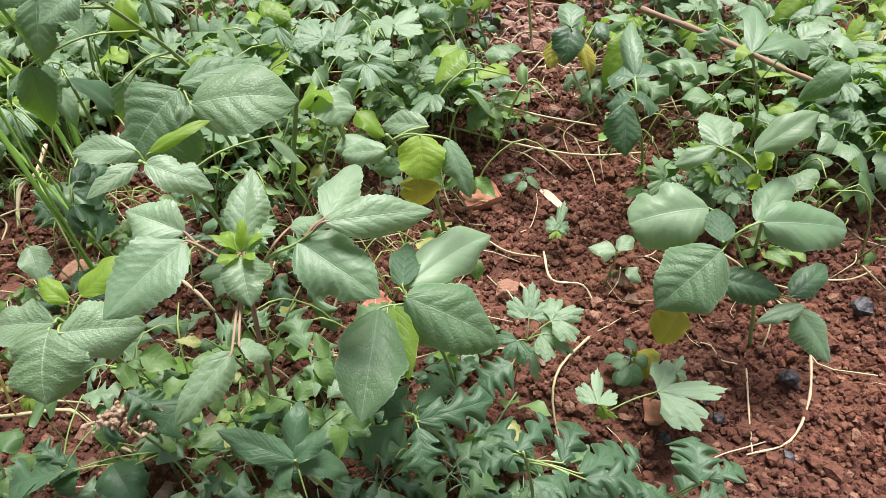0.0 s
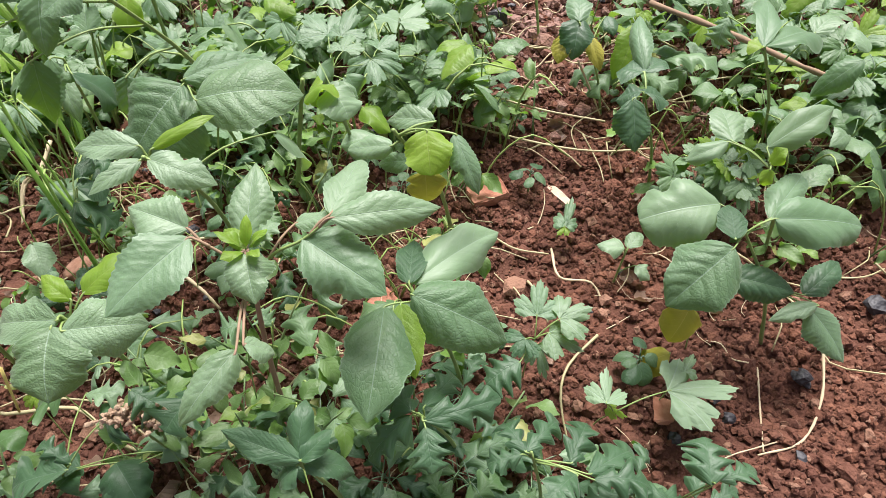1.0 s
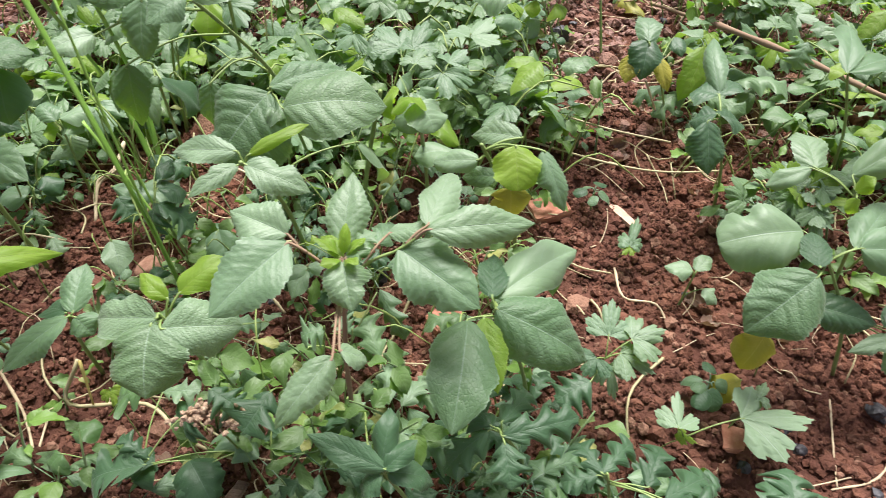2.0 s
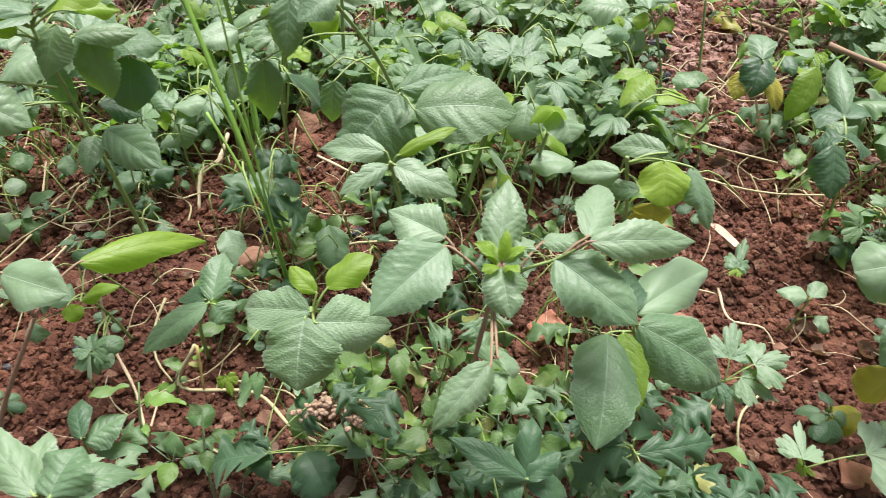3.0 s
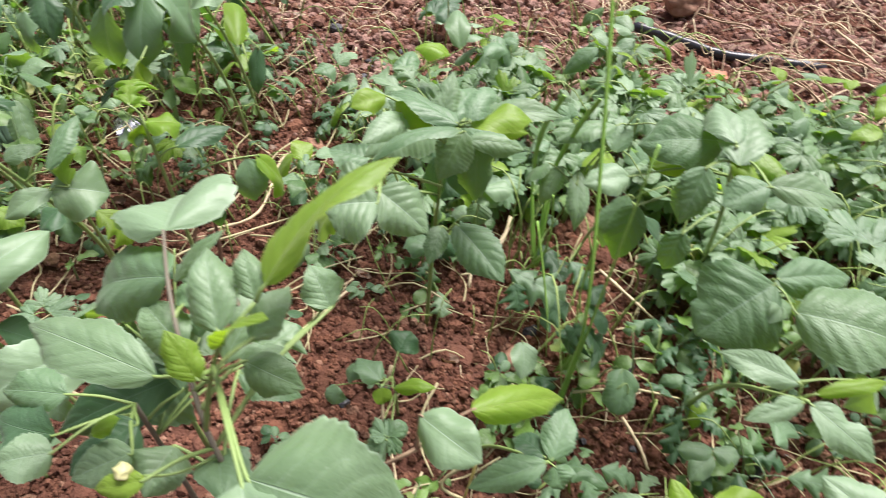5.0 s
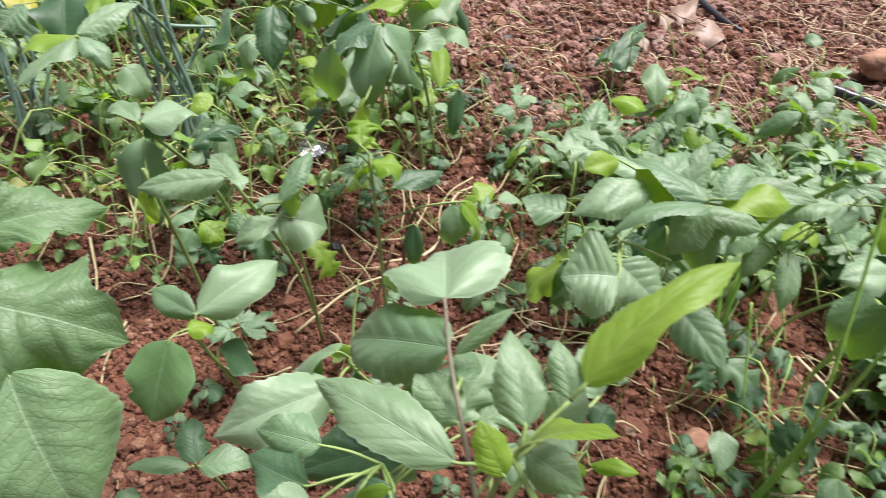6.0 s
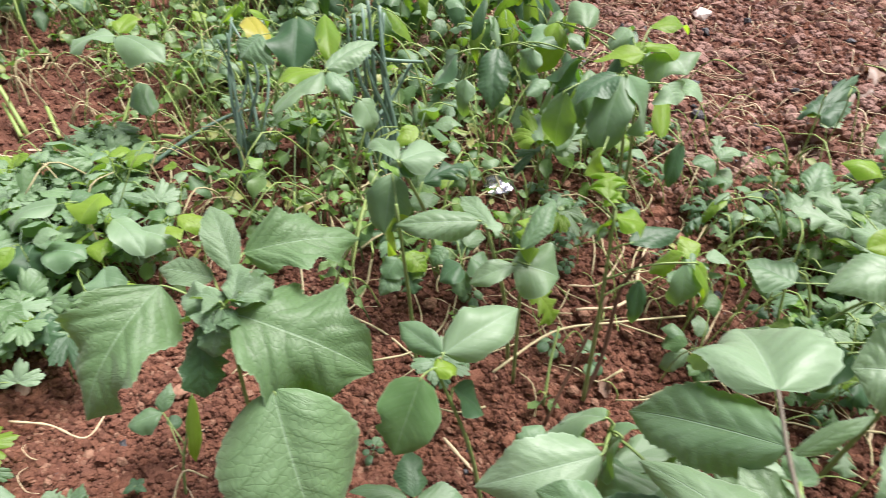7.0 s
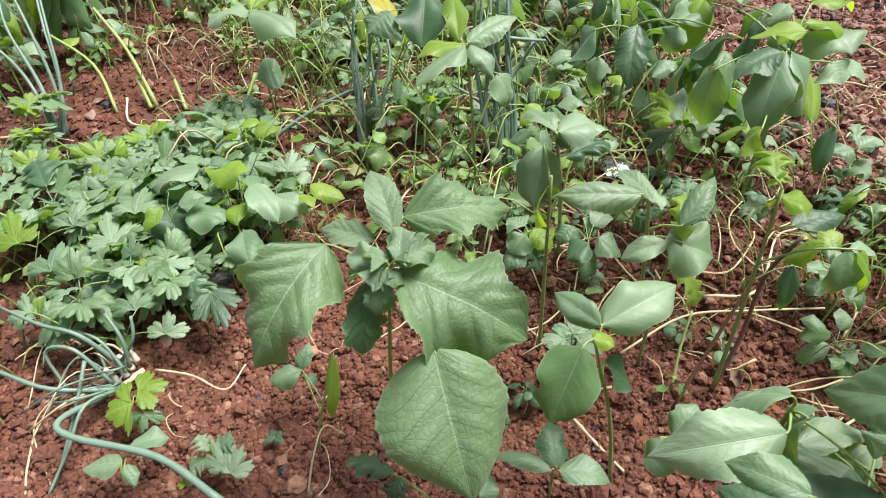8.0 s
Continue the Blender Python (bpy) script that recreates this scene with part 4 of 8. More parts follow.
plant = hero("weed_plant", "tall weed with paired hanging oval leaves", "weed", (-0.565, 0.719), (-0.535, 0.684, 0.390), [
    (-0.548, 0.572, 0.376, -0.590, 0.545, 0.370, 0.084, -25, "ov", "l", 0.10, 0.40),
    (-0.557, 0.587, 0.376, -0.504, 0.591, 0.342, 0.060, 25, "ov", "l", 0.06, 0.10),
    (-0.538, 0.692, 0.250, -0.528, 0.643, 0.234, 0.032, -4, "ov", "g", 0.05, 0.10),
    (-0.520, 0.694, 0.260, -0.440, 0.654, 0.245, 0.058, 19, "ov", "g", 0.05, 0.10),
    (-0.523, 0.703, 0.385, -0.531, 0.662, 0.345, 0.046, -13, "ov", "l", 0.08, 0.10),
    (-0.529, 0.719, 0.390, -0.439, 0.763, 0.400, 0.036, 26, "ov", "l", 0.10, 0.35),
    (-0.538, 0.678, 0.400, -0.548, 0.718, 0.440, 0.031, 2, "ov", "l", 0.05, 0.30),
    (-0.574, 0.678, 0.400, -0.591, 0.613, 0.400, 0.032, -22, "ov", "l", 0.08, 0.30),
    (-0.542, 0.670, 0.390, -0.593, 0.680, 0.410, 0.029, -21, "sm", "y", 0.08, 0.20),
    (-0.622, 0.709, 0.390, -0.642, 0.671, 0.390, 0.029, -26, "sm", "y", 0.08, 0.20),
    (-0.524, 0.735, 0.360, -0.506, 0.710, 0.290, 0.053, 5, "ov", "m", 0.06, 0.10),
], [[(-0.531, 0.671, 0.330), (-0.560, 0.647, 0.350), (-0.574, 0.628, 0.363)], [(-0.539, 0.704, 0.220), (-0.525, 0.694, 0.250), (-0.501, 0.687, 0.260)]])
leaf_blades(plant, [
    (-0.504, 0.710, 0.400, -0.463, 0.728, 0.390, 0.024, 20, "sm", "y"),
    (-0.515, 0.671, 0.410, -0.578, 0.603, 0.400, 0.038, 15, "ov", "g"),
    (-0.519, 0.677, 0.410, -0.604, 0.688, 0.420, 0.045, 15, "ov", "g"),
    (-0.509, 0.679, 0.410, -0.458, 0.715, 0.420, 0.037, 10, "sm", "y"),
    (-0.508, 0.674, 0.420, -0.505, 0.727, 0.430, 0.029, 10, "ov", "g"),
    (-0.621, 0.623, 0.310, -0.651, 0.594, 0.260, 0.056, 20, "sm", "y"),
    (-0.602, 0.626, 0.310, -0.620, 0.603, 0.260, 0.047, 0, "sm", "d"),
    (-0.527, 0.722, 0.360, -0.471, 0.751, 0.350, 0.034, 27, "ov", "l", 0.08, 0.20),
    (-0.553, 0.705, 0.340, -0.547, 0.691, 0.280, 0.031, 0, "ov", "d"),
], 11)
hero("weed_plant", "pale weed with silvery leaves and a feathery shoot", "weed", (-0.619, 0.959), (-0.606, 0.821, 0.300), [
    (-0.617, 0.826, 0.300, -0.690, 0.822, 0.300, 0.050, 0, "ov", "l"),
    (-0.602, 0.807, 0.300, -0.664, 0.721, 0.290, 0.067, 0, "ov", "l"),
    (-0.597, 0.820, 0.300, -0.598, 0.902, 0.310, 0.046, 0, "ov", "g"),
    (-0.704, 0.882, 0.260, -0.763, 0.849, 0.270, 0.055, 0, "dc", "l"),
    (-0.704, 0.899, 0.260, -0.770, 0.907, 0.270, 0.054, 0, "dc", "l"),
    (-0.699, 0.922, 0.260, -0.738, 0.938, 0.280, 0.043, 0, "dc", "l"),
    (-0.712, 0.808, 0.200, -0.778, 0.801, 0.200, 0.072, 0, "ov", "g"),
    (-0.759, 0.827, 0.190, -0.740, 0.800, 0.160, 0.047, 0, "ov", "g"),
    (-0.623, 0.821, 0.200, -0.577, 0.835, 0.170, 0.045, 0, "ov", "d"),
])
hero("weed_plant", "tall weed with broad silvery leaves on upright stems", "weed", (-0.227, 0.997), (-0.272, 0.771, 0.420), [
    (-0.289, 0.754, 0.400, -0.293, 0.720, 0.350, 0.045, -14, "ov", "g", 0.06, 0.10),
    (-0.282, 0.805, 0.400, -0.359, 0.771, 0.390, 0.064, -26, "wr", "g", 0.10, 0.10),
    (-0.235, 0.734, 0.415, -0.267, 0.704, 0.400, 0.038, -24, "ov", "g", 0.06, 0.10),
    (-0.235, 0.734, 0.415, -0.165, 0.764, 0.400, 0.036, 26, "ov", "l", 0.10, 0.20),
    (-0.264, 0.756, 0.410, -0.269, 0.847, 0.420, 0.052, -3, "ov", "l", 0.08, 0.20),
    (-0.273, 0.775, 0.420, -0.304, 0.839, 0.420, 0.044, 0, "ov", "l"),
    (-0.355, 0.753, 0.360, -0.393, 0.718, 0.360, 0.040, -27, "ov", "l", 0.08, 0.20),
    (-0.339, 0.762, 0.320, -0.343, 0.743, 0.250, 0.046, -17, "ov", "m", 0.06, 0.10),
    (-0.272, 0.762, 0.410, -0.238, 0.751, 0.400, 0.021, 20, "sm", "y"),
    (-0.341, 0.781, 0.360, -0.295, 0.808, 0.370, 0.027, 20, "sm", "y"),
    (-0.281, 0.818, 0.260, -0.287, 0.799, 0.210, 0.042, -19, "ov", "g", 0.06, 0.10),
])
plant = hero("weed_plant", "tall weed with a purplish stem and large velvety leaves", "weed", (-0.447, 0.285), (-0.513, 0.314, 0.402), [
    (-0.605, 0.395, 0.461, -0.662, 0.468, 0.415, 0.100, -14, "vl", "l", 0.06, 0.40),
    (-0.497, 0.427, 0.410, -0.523, 0.440, 0.430, 0.033, -6, "vl", "l", 0.08, 0.25),
    (-0.582, 0.370, 0.452, -0.684, 0.373, 0.372, 0.063, -31, "ov", "g", 0.08, 0.25),
    (-0.442, 0.281, 0.470, -0.387, 0.233, 0.455, 0.089, 4, "vl", "l", 0.10, 0.10),
    (-0.577, 0.370, 0.450, -0.558, 0.405, 0.478, 0.014, 23, "ov", "l", 0.08, 0.30),
    (-0.530, 0.310, 0.455, -0.638, 0.304, 0.440, 0.038, -24, "vl", "l", 0.14, 0.20),
    (-0.506, 0.426, 0.400, -0.520, 0.445, 0.430, 0.028, 0, "vl", "l"),
    (-0.566, 0.362, 0.440, -0.576, 0.394, 0.430, 0.023, 0, "ov", "g"),
    (-0.508, 0.341, 0.475, -0.546, 0.379, 0.492, 0.034, -2, "vl", "l", 0.08, 0.25),
    # long pale leaf, coloured fresh green for the glow of its backlit underside
    (-0.492, 0.368, 0.498, -0.460, 0.459, 0.545, 0.040, -18, "vl", "y", 0.10, 0.75),
    (-0.504, 0.317, 0.462, -0.527, 0.323, 0.486, 0.023, -19, "ov", "y", 0.08, 0.20),
], [
    [(-0.513, 0.314, 0.402), (-0.545, 0.338, 0.432), (-0.578, 0.366, 0.449), (-0.605, 0.394, 0.463)],
    [(-0.513, 0.314, 0.402), (-0.510, 0.326, 0.440), (-0.503, 0.337, 0.472), (-0.495, 0.362, 0.489)],
])
leaf_blades(plant, [
    (-0.496, 0.362, 0.490, -0.518, 0.382, 0.502, 0.022, -8, "vl", "l", 0.08, 0.25),
    (-0.500, 0.335, 0.476, -0.464, 0.339, 0.522, 0.026, -10, "vl", "y", 0.08, 0.20),
    (-0.441, 0.284, 0.470, -0.356, 0.302, 0.470, 0.078, 26, "vl", "l", 0.12, 0.10),
    (-0.509, 0.353, 0.430, -0.471, 0.362, 0.415, 0.031, 27, "vl", "l", 0.10, 0.15),
    (-0.498, 0.354, 0.460, -0.501, 0.396, 0.465, 0.025, 12, "vl", "l", 0.10, 0.20),
    (-0.517, 0.356, 0.420, -0.499, 0.379, 0.420, 0.019, 24, "vl", "l", 0.10, 0.20),
    (-0.518, 0.318, 0.360, -0.485, 0.291, 0.380, 0.039, -2, "vl", "g", 0.10, 0.20),
    (-0.540, 0.305, 0.370, -0.533, 0.270, 0.370, 0.041, -7, "vl", "l", 0.10, 0.20),
    (-0.555, 0.347, 0.420, -0.598, 0.357, 0.430, 0.036, -18, "vl", "l", 0.10, 0.20),
    (-0.536, 0.365, 0.380, -0.494, 0.381, 0.360, 0.031, 0, "ov", "g"),
    (-0.523, 0.273, 0.400, -0.551, 0.256, 0.390, 0.021, -26, "ov", "y", 0.08, 0.20),
], 11)
bud = part("flower_bud", lump_mesh("flower_bud", 0.012, BUD, 71, squash=0.8, smooth=True), plant[0], "pale yellow closed flower bud")
bud.matrix_basis = Matrix.Translation(Vector((-0.537, 0.270, 0.398)) - plant[1])
part("pedicel", tube("pedicel", [Vector(q) - plant[1] for q in ((-0.508, 0.312, 0.375), (-0.522, 0.288, 0.380), (-0.537, 0.270, 0.396))], 0.0011, 0.0009, STEM), plant[0])
plant = hero("weed_plant", "bushy weed with pale ragged leaves beside a purplish stem", "weed", (-0.625, 0.335), (-0.600, 0.320, 0.350), [
    (-0.555, 0.286, 0.380, -0.581, 0.256, 0.370, 0.033, -24, "vl", "l", 0.10, 0.20),
    (-0.613, 0.265, 0.360, -0.640, 0.240, 0.360, 0.034, -26, "vl", "l", 0.10, 0.20),
    (-0.629, 0.276, 0.350, -0.686, 0.266, 0.340, 0.039, -29, "vl", "d", 0.10, 0.20),
    (-0.640, 0.300, 0.360, -0.693, 0.281, 0.350, 0.036, -27, "vl", "g", 0.10, 0.20),
    (-0.587, 0.282, 0.380, -0.567, 0.294, 0.400, 0.013, 34, "sm", "y", 0.10, 0.20),
    (-0.598, 0.398, 0.300, -0.602, 0.462, 0.330, 0.055, 0, "ct", "l"),
    (-0.582, 0.411, 0.300, -0.565, 0.459, 0.310, 0.053, 0, "ct", "l"),
    (-0.635, 0.409, 0.300, -0.660, 0.444, 0.330, 0.038, 0, "ct", "g"),
    (-0.585, 0.348, 0.340, -0.616, 0.379, 0.360, 0.031, 0, "ct", "g"),
    (-0.574, 0.305, 0.370, -0.592, 0.259, 0.360, 0.050, 0, "vl", "d"),
])
hero("weed_plant", "low weed with broad curling leaves under a taller one", "weed", (-0.718, 0.418), (-0.696, 0.381, 0.330), [
    (-0.684, 0.353, 0.330, -0.742, 0.267, 0.300, 0.063, -27, "vl", "l", 0.14, 0.20),
    (-0.680, 0.366, 0.300, -0.651, 0.444, 0.280, 0.035, 0, "vl", "l"),
    (-0.603, 0.359, 0.330, -0.668, 0.288, 0.300, 0.058, -28, "vl", "d", 0.08, 0.10),
    (-0.769, 0.359, 0.200, -0.776, 0.394, 0.220, 0.034, 0, "sm", "g"),
    (-0.683, 0.377, 0.330, -0.688, 0.376, 0.280, 0.056, 0, "sm", "g"),
    (-0.650, 0.392, 0.280, -0.639, 0.442, 0.280, 0.037, 0, "vl", "l"),
    (-0.634, 0.397, 0.300, -0.639, 0.374, 0.270, 0.035, 0, "vl", "l"),
    (-0.717, 0.343, 0.300, -0.720, 0.371, 0.330, 0.025, 0, "vl", "l"),
    (-0.642, 0.389, 0.300, -0.651, 0.315, 0.280, 0.088, 0, "vl", "g"),
    (-0.699, 0.372, 0.345, -0.739, 0.350, 0.285, 0.059, 20, "sm", "l"),
    (-0.770, 0.338, 0.220, -0.751, 0.312, 0.200, 0.038, 20, "sm", "g"),
])
plant = hero("weed_plant", "stout weed with large blistered and lobed grey-green leaves", "weed", (-1.061, 0.180), (-1.026, 0.193, 0.334), [
    (-1.023, 0.197, 0.330, -0.913, 0.286, 0.268, 0.155, 26, "lb", "k", 0.10, 0.10),
    (-1.102, 0.158, 0.335, -1.063, 0.036, 0.255, 0.133, -15, "lb", "k", 0.16, 0.20),
    (-1.079, 0.242, 0.345, -1.034, 0.359, 0.330, 0.091, 29, "lb", "k", 0.12, 0.15),
    (-1.060, 0.220, 0.345, -1.142, 0.241, 0.375, 0.040, -2, "wr", "l", 0.10, 0.60),
    (-0.950, 0.192, 0.285, -0.846, 0.163, 0.165, 0.152, 7, "rb", "k", 0.08, 0.12),
    (-1.039, 0.173, 0.320, -1.012, 0.139, 0.250, 0.052, -10, "bl", "d", 0.08, 0.10),
    (-1.081, 0.205, 0.330, -1.136, 0.166, 0.330, 0.035, -29, "wr", "l", 0.08, 0.20),
    (-1.029, 0.195, 0.338, -1.066, 0.156, 0.320, 0.080, 20, "pl", "g"),
    (-1.028, 0.192, 0.345, -1.057, 0.179, 0.350, 0.051, 30, "pl", "l"),
    (-1.026, 0.198, 0.345, -1.028, 0.216, 0.350, 0.045, -30, "pl", "l"),
    (-1.025, 0.190, 0.340, -1.012, 0.164, 0.330, 0.032, 0, "pl", "g"),
])
leaf_blades(plant, [
    (-1.027, 0.194, 0.340, -1.054, 0.250, 0.345, 0.076, -20, "pl", "g"),
    (-1.027, 0.194, 0.340, -1.073, 0.167, 0.335, 0.035, -33, "bl", "l", 0.12, 0.30),
    (-1.019, 0.197, 0.345, -1.022, 0.247, 0.345, 0.035, 27, "bl", "l", 0.14, 0.40),
    (-1.025, 0.192, 0.335, -1.010, 0.162, 0.300, 0.040, -14, "bl", "g", 0.12, 0.40),
    (-1.020, 0.201, 0.345, -1.059, 0.230, 0.352, 0.035, 1, "bl", "l", 0.14, 0.50),
    (-1.022, 0.194, 0.340, -1.001, 0.184, 0.335, 0.025, 0, "bl", "g"),
], 11)
hero("weed_plant", "upright young weed with smooth glossy oval leaves", "weed", (-0.832, 0.368), (-0.862, 0.325, 0.290), [
    (-0.856, 0.303, 0.300, -0.841, 0.253, 0.235, 0.066, -19, "sm", "m", 0.06, 0.05),
    (-0.867, 0.339, 0.295, -0.927, 0.329, 0.300, 0.032, -31, "sm", "g", 0.06, 0.30),
    (-0.867, 0.340, 0.295, -0.858, 0.436, 0.300, 0.057, 23, "sm", "l", 0.10, 0.20),
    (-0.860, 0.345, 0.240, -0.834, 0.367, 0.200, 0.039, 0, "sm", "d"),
    (-0.862, 0.323, 0.290, -0.854, 0.348, 0.280, 0.027, 0, "sm", "y"),
])
hero("weed_plant", "thin weed with paired round leaves on a slender stem", "weed", (-0.943, 0.536), (-0.912, 0.498, 0.290), [
    (-0.908, 0.480, 0.300, -0.930, 0.432, 0.285, 0.028, -27, "sm", "l", 0.08, 0.20),
    (-0.912, 0.480, 0.300, -0.873, 0.520, 0.280, 0.069, 28, "sm", "l", 0.06, 0.10),
    (-0.910, 0.516, 0.240, -0.871, 0.522, 0.200, 0.047, 0, "ct", "y"),
])
hero("weed_plant", "thin weed with a long pale oval leaf", "weed", (-0.978, 0.562), (-0.916, 0.441, 0.375), [
    (-0.925, 0.441, 0.375, -0.984, 0.375, 0.370, 0.041, -29, "ov", "l", 0.06, 0.10),
    (-0.914, 0.444, 0.375, -0.976, 0.458, 0.370, 0.025, -17, "ov", "l", 0.06, 0.10),
    (-0.914, 0.439, 0.375, -0.902, 0.452, 0.375, 0.024, 0, "sm", "l"),
    (-0.898, 0.480, 0.330, -0.913, 0.543, 0.360, 0.031, 0, "ov", "g"),
    (-0.897, 0.492, 0.300, -0.935, 0.528, 0.330, 0.036, 0, "ct", "y"),
])
hero("weed_plant", "thin weed with a drooping oval leaf on an upright stem", "weed", (-1.054, 0.438), (-1.021, 0.403, 0.360), [
    (-1.072, 0.436, 0.360, -1.038, 0.395, 0.310, 0.058, -8, "sm", "g", 0.06, 0.10),
    (-1.028, 0.406, 0.340, -1.037, 0.396, 0.280, 0.051, 20, "sm", "y"),
])
hero("weed_plant", "slender weed with small white-green leaves", "weed", (-1.181, 0.589), (-1.038, 0.422, 0.400), [
    (-1.038, 0.425, 0.400, -1.031, 0.488, 0.390, 0.058, 0, "sm", "l"),
    (-1.040, 0.423, 0.400, -1.100, 0.429, 0.400, 0.028, 0, "sm", "l"),
    (-1.048, 0.431, 0.390, -1.038, 0.446, 0.370, 0.045, 0, "sm", "d"),
    (-1.099, 0.500, 0.300, -1.090, 0.574, 0.300, 0.052, 0, "ct", "d"),
])
hero("weed_plant", "slender weed with curved pale leaves near the onion stalks", "weed", (-1.442, 0.601), (-1.317, 0.501, 0.380), [
    (-1.319, 0.498, 0.380, -1.357, 0.436, 0.370, 0.047, 0, "sm", "y"),
    (-1.315, 0.497, 0.380, -1.309, 0.405, 0.350, 0.053, 0, "sm", "l"),
    (-1.319, 0.504, 0.380, -1.327, 0.602, 0.390, 0.059, 0, "ov", "l"),
    (-1.310, 0.502, 0.380, -1.261, 0.505, 0.350, 0.040, 0, "ov", "g"),
    (-1.294, 0.539, 0.330, -1.272, 0.546, 0.280, 0.053, 0, "sm", "l"),
])
hero("weed_plant", "tall weed with large hanging oval leaves", "weed", (-1.080, 0.947), (-0.979, 0.739, 0.420), [
    (-0.977, 0.732, 0.420, -0.952, 0.672, 0.340, 0.059, 0, "sm", "g"),
    (-0.973, 0.736, 0.420, -0.942, 0.754, 0.340, 0.081, 0, "sm", "g"),
    (-0.980, 0.728, 0.420, -0.999, 0.670, 0.400, 0.054, 0, "ov", "d"),
    (-0.940, 0.663, 0.360, -0.949, 0.650, 0.320, 0.060, 20, "sm", "y"),
    (-1.031, 0.868, 0.400, -1.024, 0.796, 0.400, 0.041, 0, "sm", "y"),
    (-1.011, 0.850, 0.400, -0.947, 0.835, 0.400, 0.082, 0, "sm", "l"),
    (-0.948, 0.787, 0.400, -0.924, 0.785, 0.380, 0.056, 0, "sm", "l"),
])
hero("weed_plant", "tall weed with dull hanging leaves", "weed", (-1.374, 0.910), (-1.235, 0.769, 0.360), [
    (-1.233, 0.764, 0.360, -1.185, 0.709, 0.290, 0.061, 0, "ov", "d"),
    (-1.263, 0.706, 0.360, -1.288, 0.689, 0.300, 0.085, 0, "sm", "d"),
    (-1.278, 0.737, 0.300, -1.268, 0.716, 0.240, 0.045, 20, "sm", "g"),
    (-1.171, 0.778, 0.380, -1.187, 0.853, 0.380, 0.059, 0, "sm", "g"),
    (-1.165, 0.770, 0.380, -1.165, 0.758, 0.340, 0.043, 0, "sm", "g"),
    (-1.100, 0.801, 0.380, -1.139, 0.809, 0.320, 0.073, 0, "sm", "d"),
])
hero("coriander_plant", "young coriander with bright fan-shaped leaves", "coriander", (-1.195, 0.813), (-1.089, 0.726, 0.250), [
    (-1.098, 0.729, 0.260, -1.179, 0.773, 0.270, 0.063, 0, "ci", "y"),
    (-1.092, 0.736, 0.260, -1.164, 0.873, 0.280, 0.067, 0, "ci", "l"),
    (-1.097, 0.748, 0.250, -1.081, 0.819, 0.250, 0.067, 0, "ci", "l"),
    (-1.127, 0.761, 0.220, -1.165, 0.749, 0.200, 0.100, 0, "ci", "d"),
])
hero("weed_plant", "weed with a broad pale leaf and darker leaves beside bare soil", "weed", (0.490, 0.594), (0.397, 0.611, 0.215), [
    (0.383, 0.634, 0.215, 0.299, 0.624, 0.205, 0.078, -24, "rd", "l", 0.08, 0.10),
    (0.432, 0.612, 0.215, 0.531, 0.614, 0.200, 0.059, 24, "rd", "g", 0.06, 0.10),
    (0.383, 0.579, 0.210, 0.319, 0.544, 0.160, 0.072, -20, "wr", "g", 0.08, 0.10),
    (0.368, 0.579, 0.110, 0.351, 0.563, 0.060, 0.047, -20, "sm", "Y", 0.06, 0.10),
    (0.400, 0.590, 0.150, 0.469, 0.573, 0.140, 0.047, 23, "ov", "d", 0.06, 0.10),
    (0.490, 0.567, 0.120, 0.528, 0.521, 0.080, 0.042, 15, "ov", "g", 0.06, 0.10),
    (0.494, 0.564, 0.130, 0.441, 0.551, 0.120, 0.022, -23, "ov", "l", 0.06, 0.20),
    (0.384, 0.585, 0.215, 0.392, 0.634, 0.215, 0.034, -5, "wr", "d", 0.05, 0.10),
    (0.490, 0.584, 0.120, 0.551, 0.632, 0.120, 0.034, 14, "ov", "d", 0.06, 0.10),
    (0.430, 0.616, 0.210, 0.501, 0.696, 0.200, 0.038, 9, "ov", "g", 0.06, 0.20),
])
hero("weed_plant", "weed with narrow pale leaves round a bright shoot", "weed", (0.546, 0.746), (0.437, 0.672, 0.240), [
    (0.442, 0.693, 0.240, 0.513, 0.723, 0.270, 0.035, 22, "sm", "l", 0.06, 0.20),
    (0.412, 0.710, 0.235, 0.420, 0.788, 0.225, 0.043, 1, "ov", "l", 0.06, 0.10),
    (0.408, 0.709, 0.235, 0.363, 0.701, 0.215, 0.024, -24, "sm", "l", 0.06, 0.20),
    (0.436, 0.667, 0.240, 0.446, 0.669, 0.260, 0.020, 20, "sm", "y"),
    (0.434, 0.659, 0.240, 0.433, 0.654, 0.220, 0.015, 0, "sm", "y"),
    (0.490, 0.673, 0.200, 0.535, 0.709, 0.200, 0.032, 0, "ov", "l"),
])
hero("weed_plant", "upright weed with a bare dark stem and leafy top", "weed", (0.600, 0.942), (0.486, 0.855, 0.260), [
    (0.484, 0.853, 0.260, 0.524, 0.979, 0.260, 0.036, 0, "sm", "g"),
    (0.486, 0.855, 0.260, 0.582, 0.913, 0.240, 0.057, 0, "sm", "g"),
    (0.472, 0.941, 0.250, 0.461, 0.923, 0.220, 0.044, 0, "ct", "g"),
    (0.485, 0.853, 0.260, 0.471, 0.868, 0.260, 0.032, 0, "sm", "y"),
    (0.576, 0.913, 0.240, 0.629, 0.953, 0.240, 0.041, 0, "ov", "l"),
])
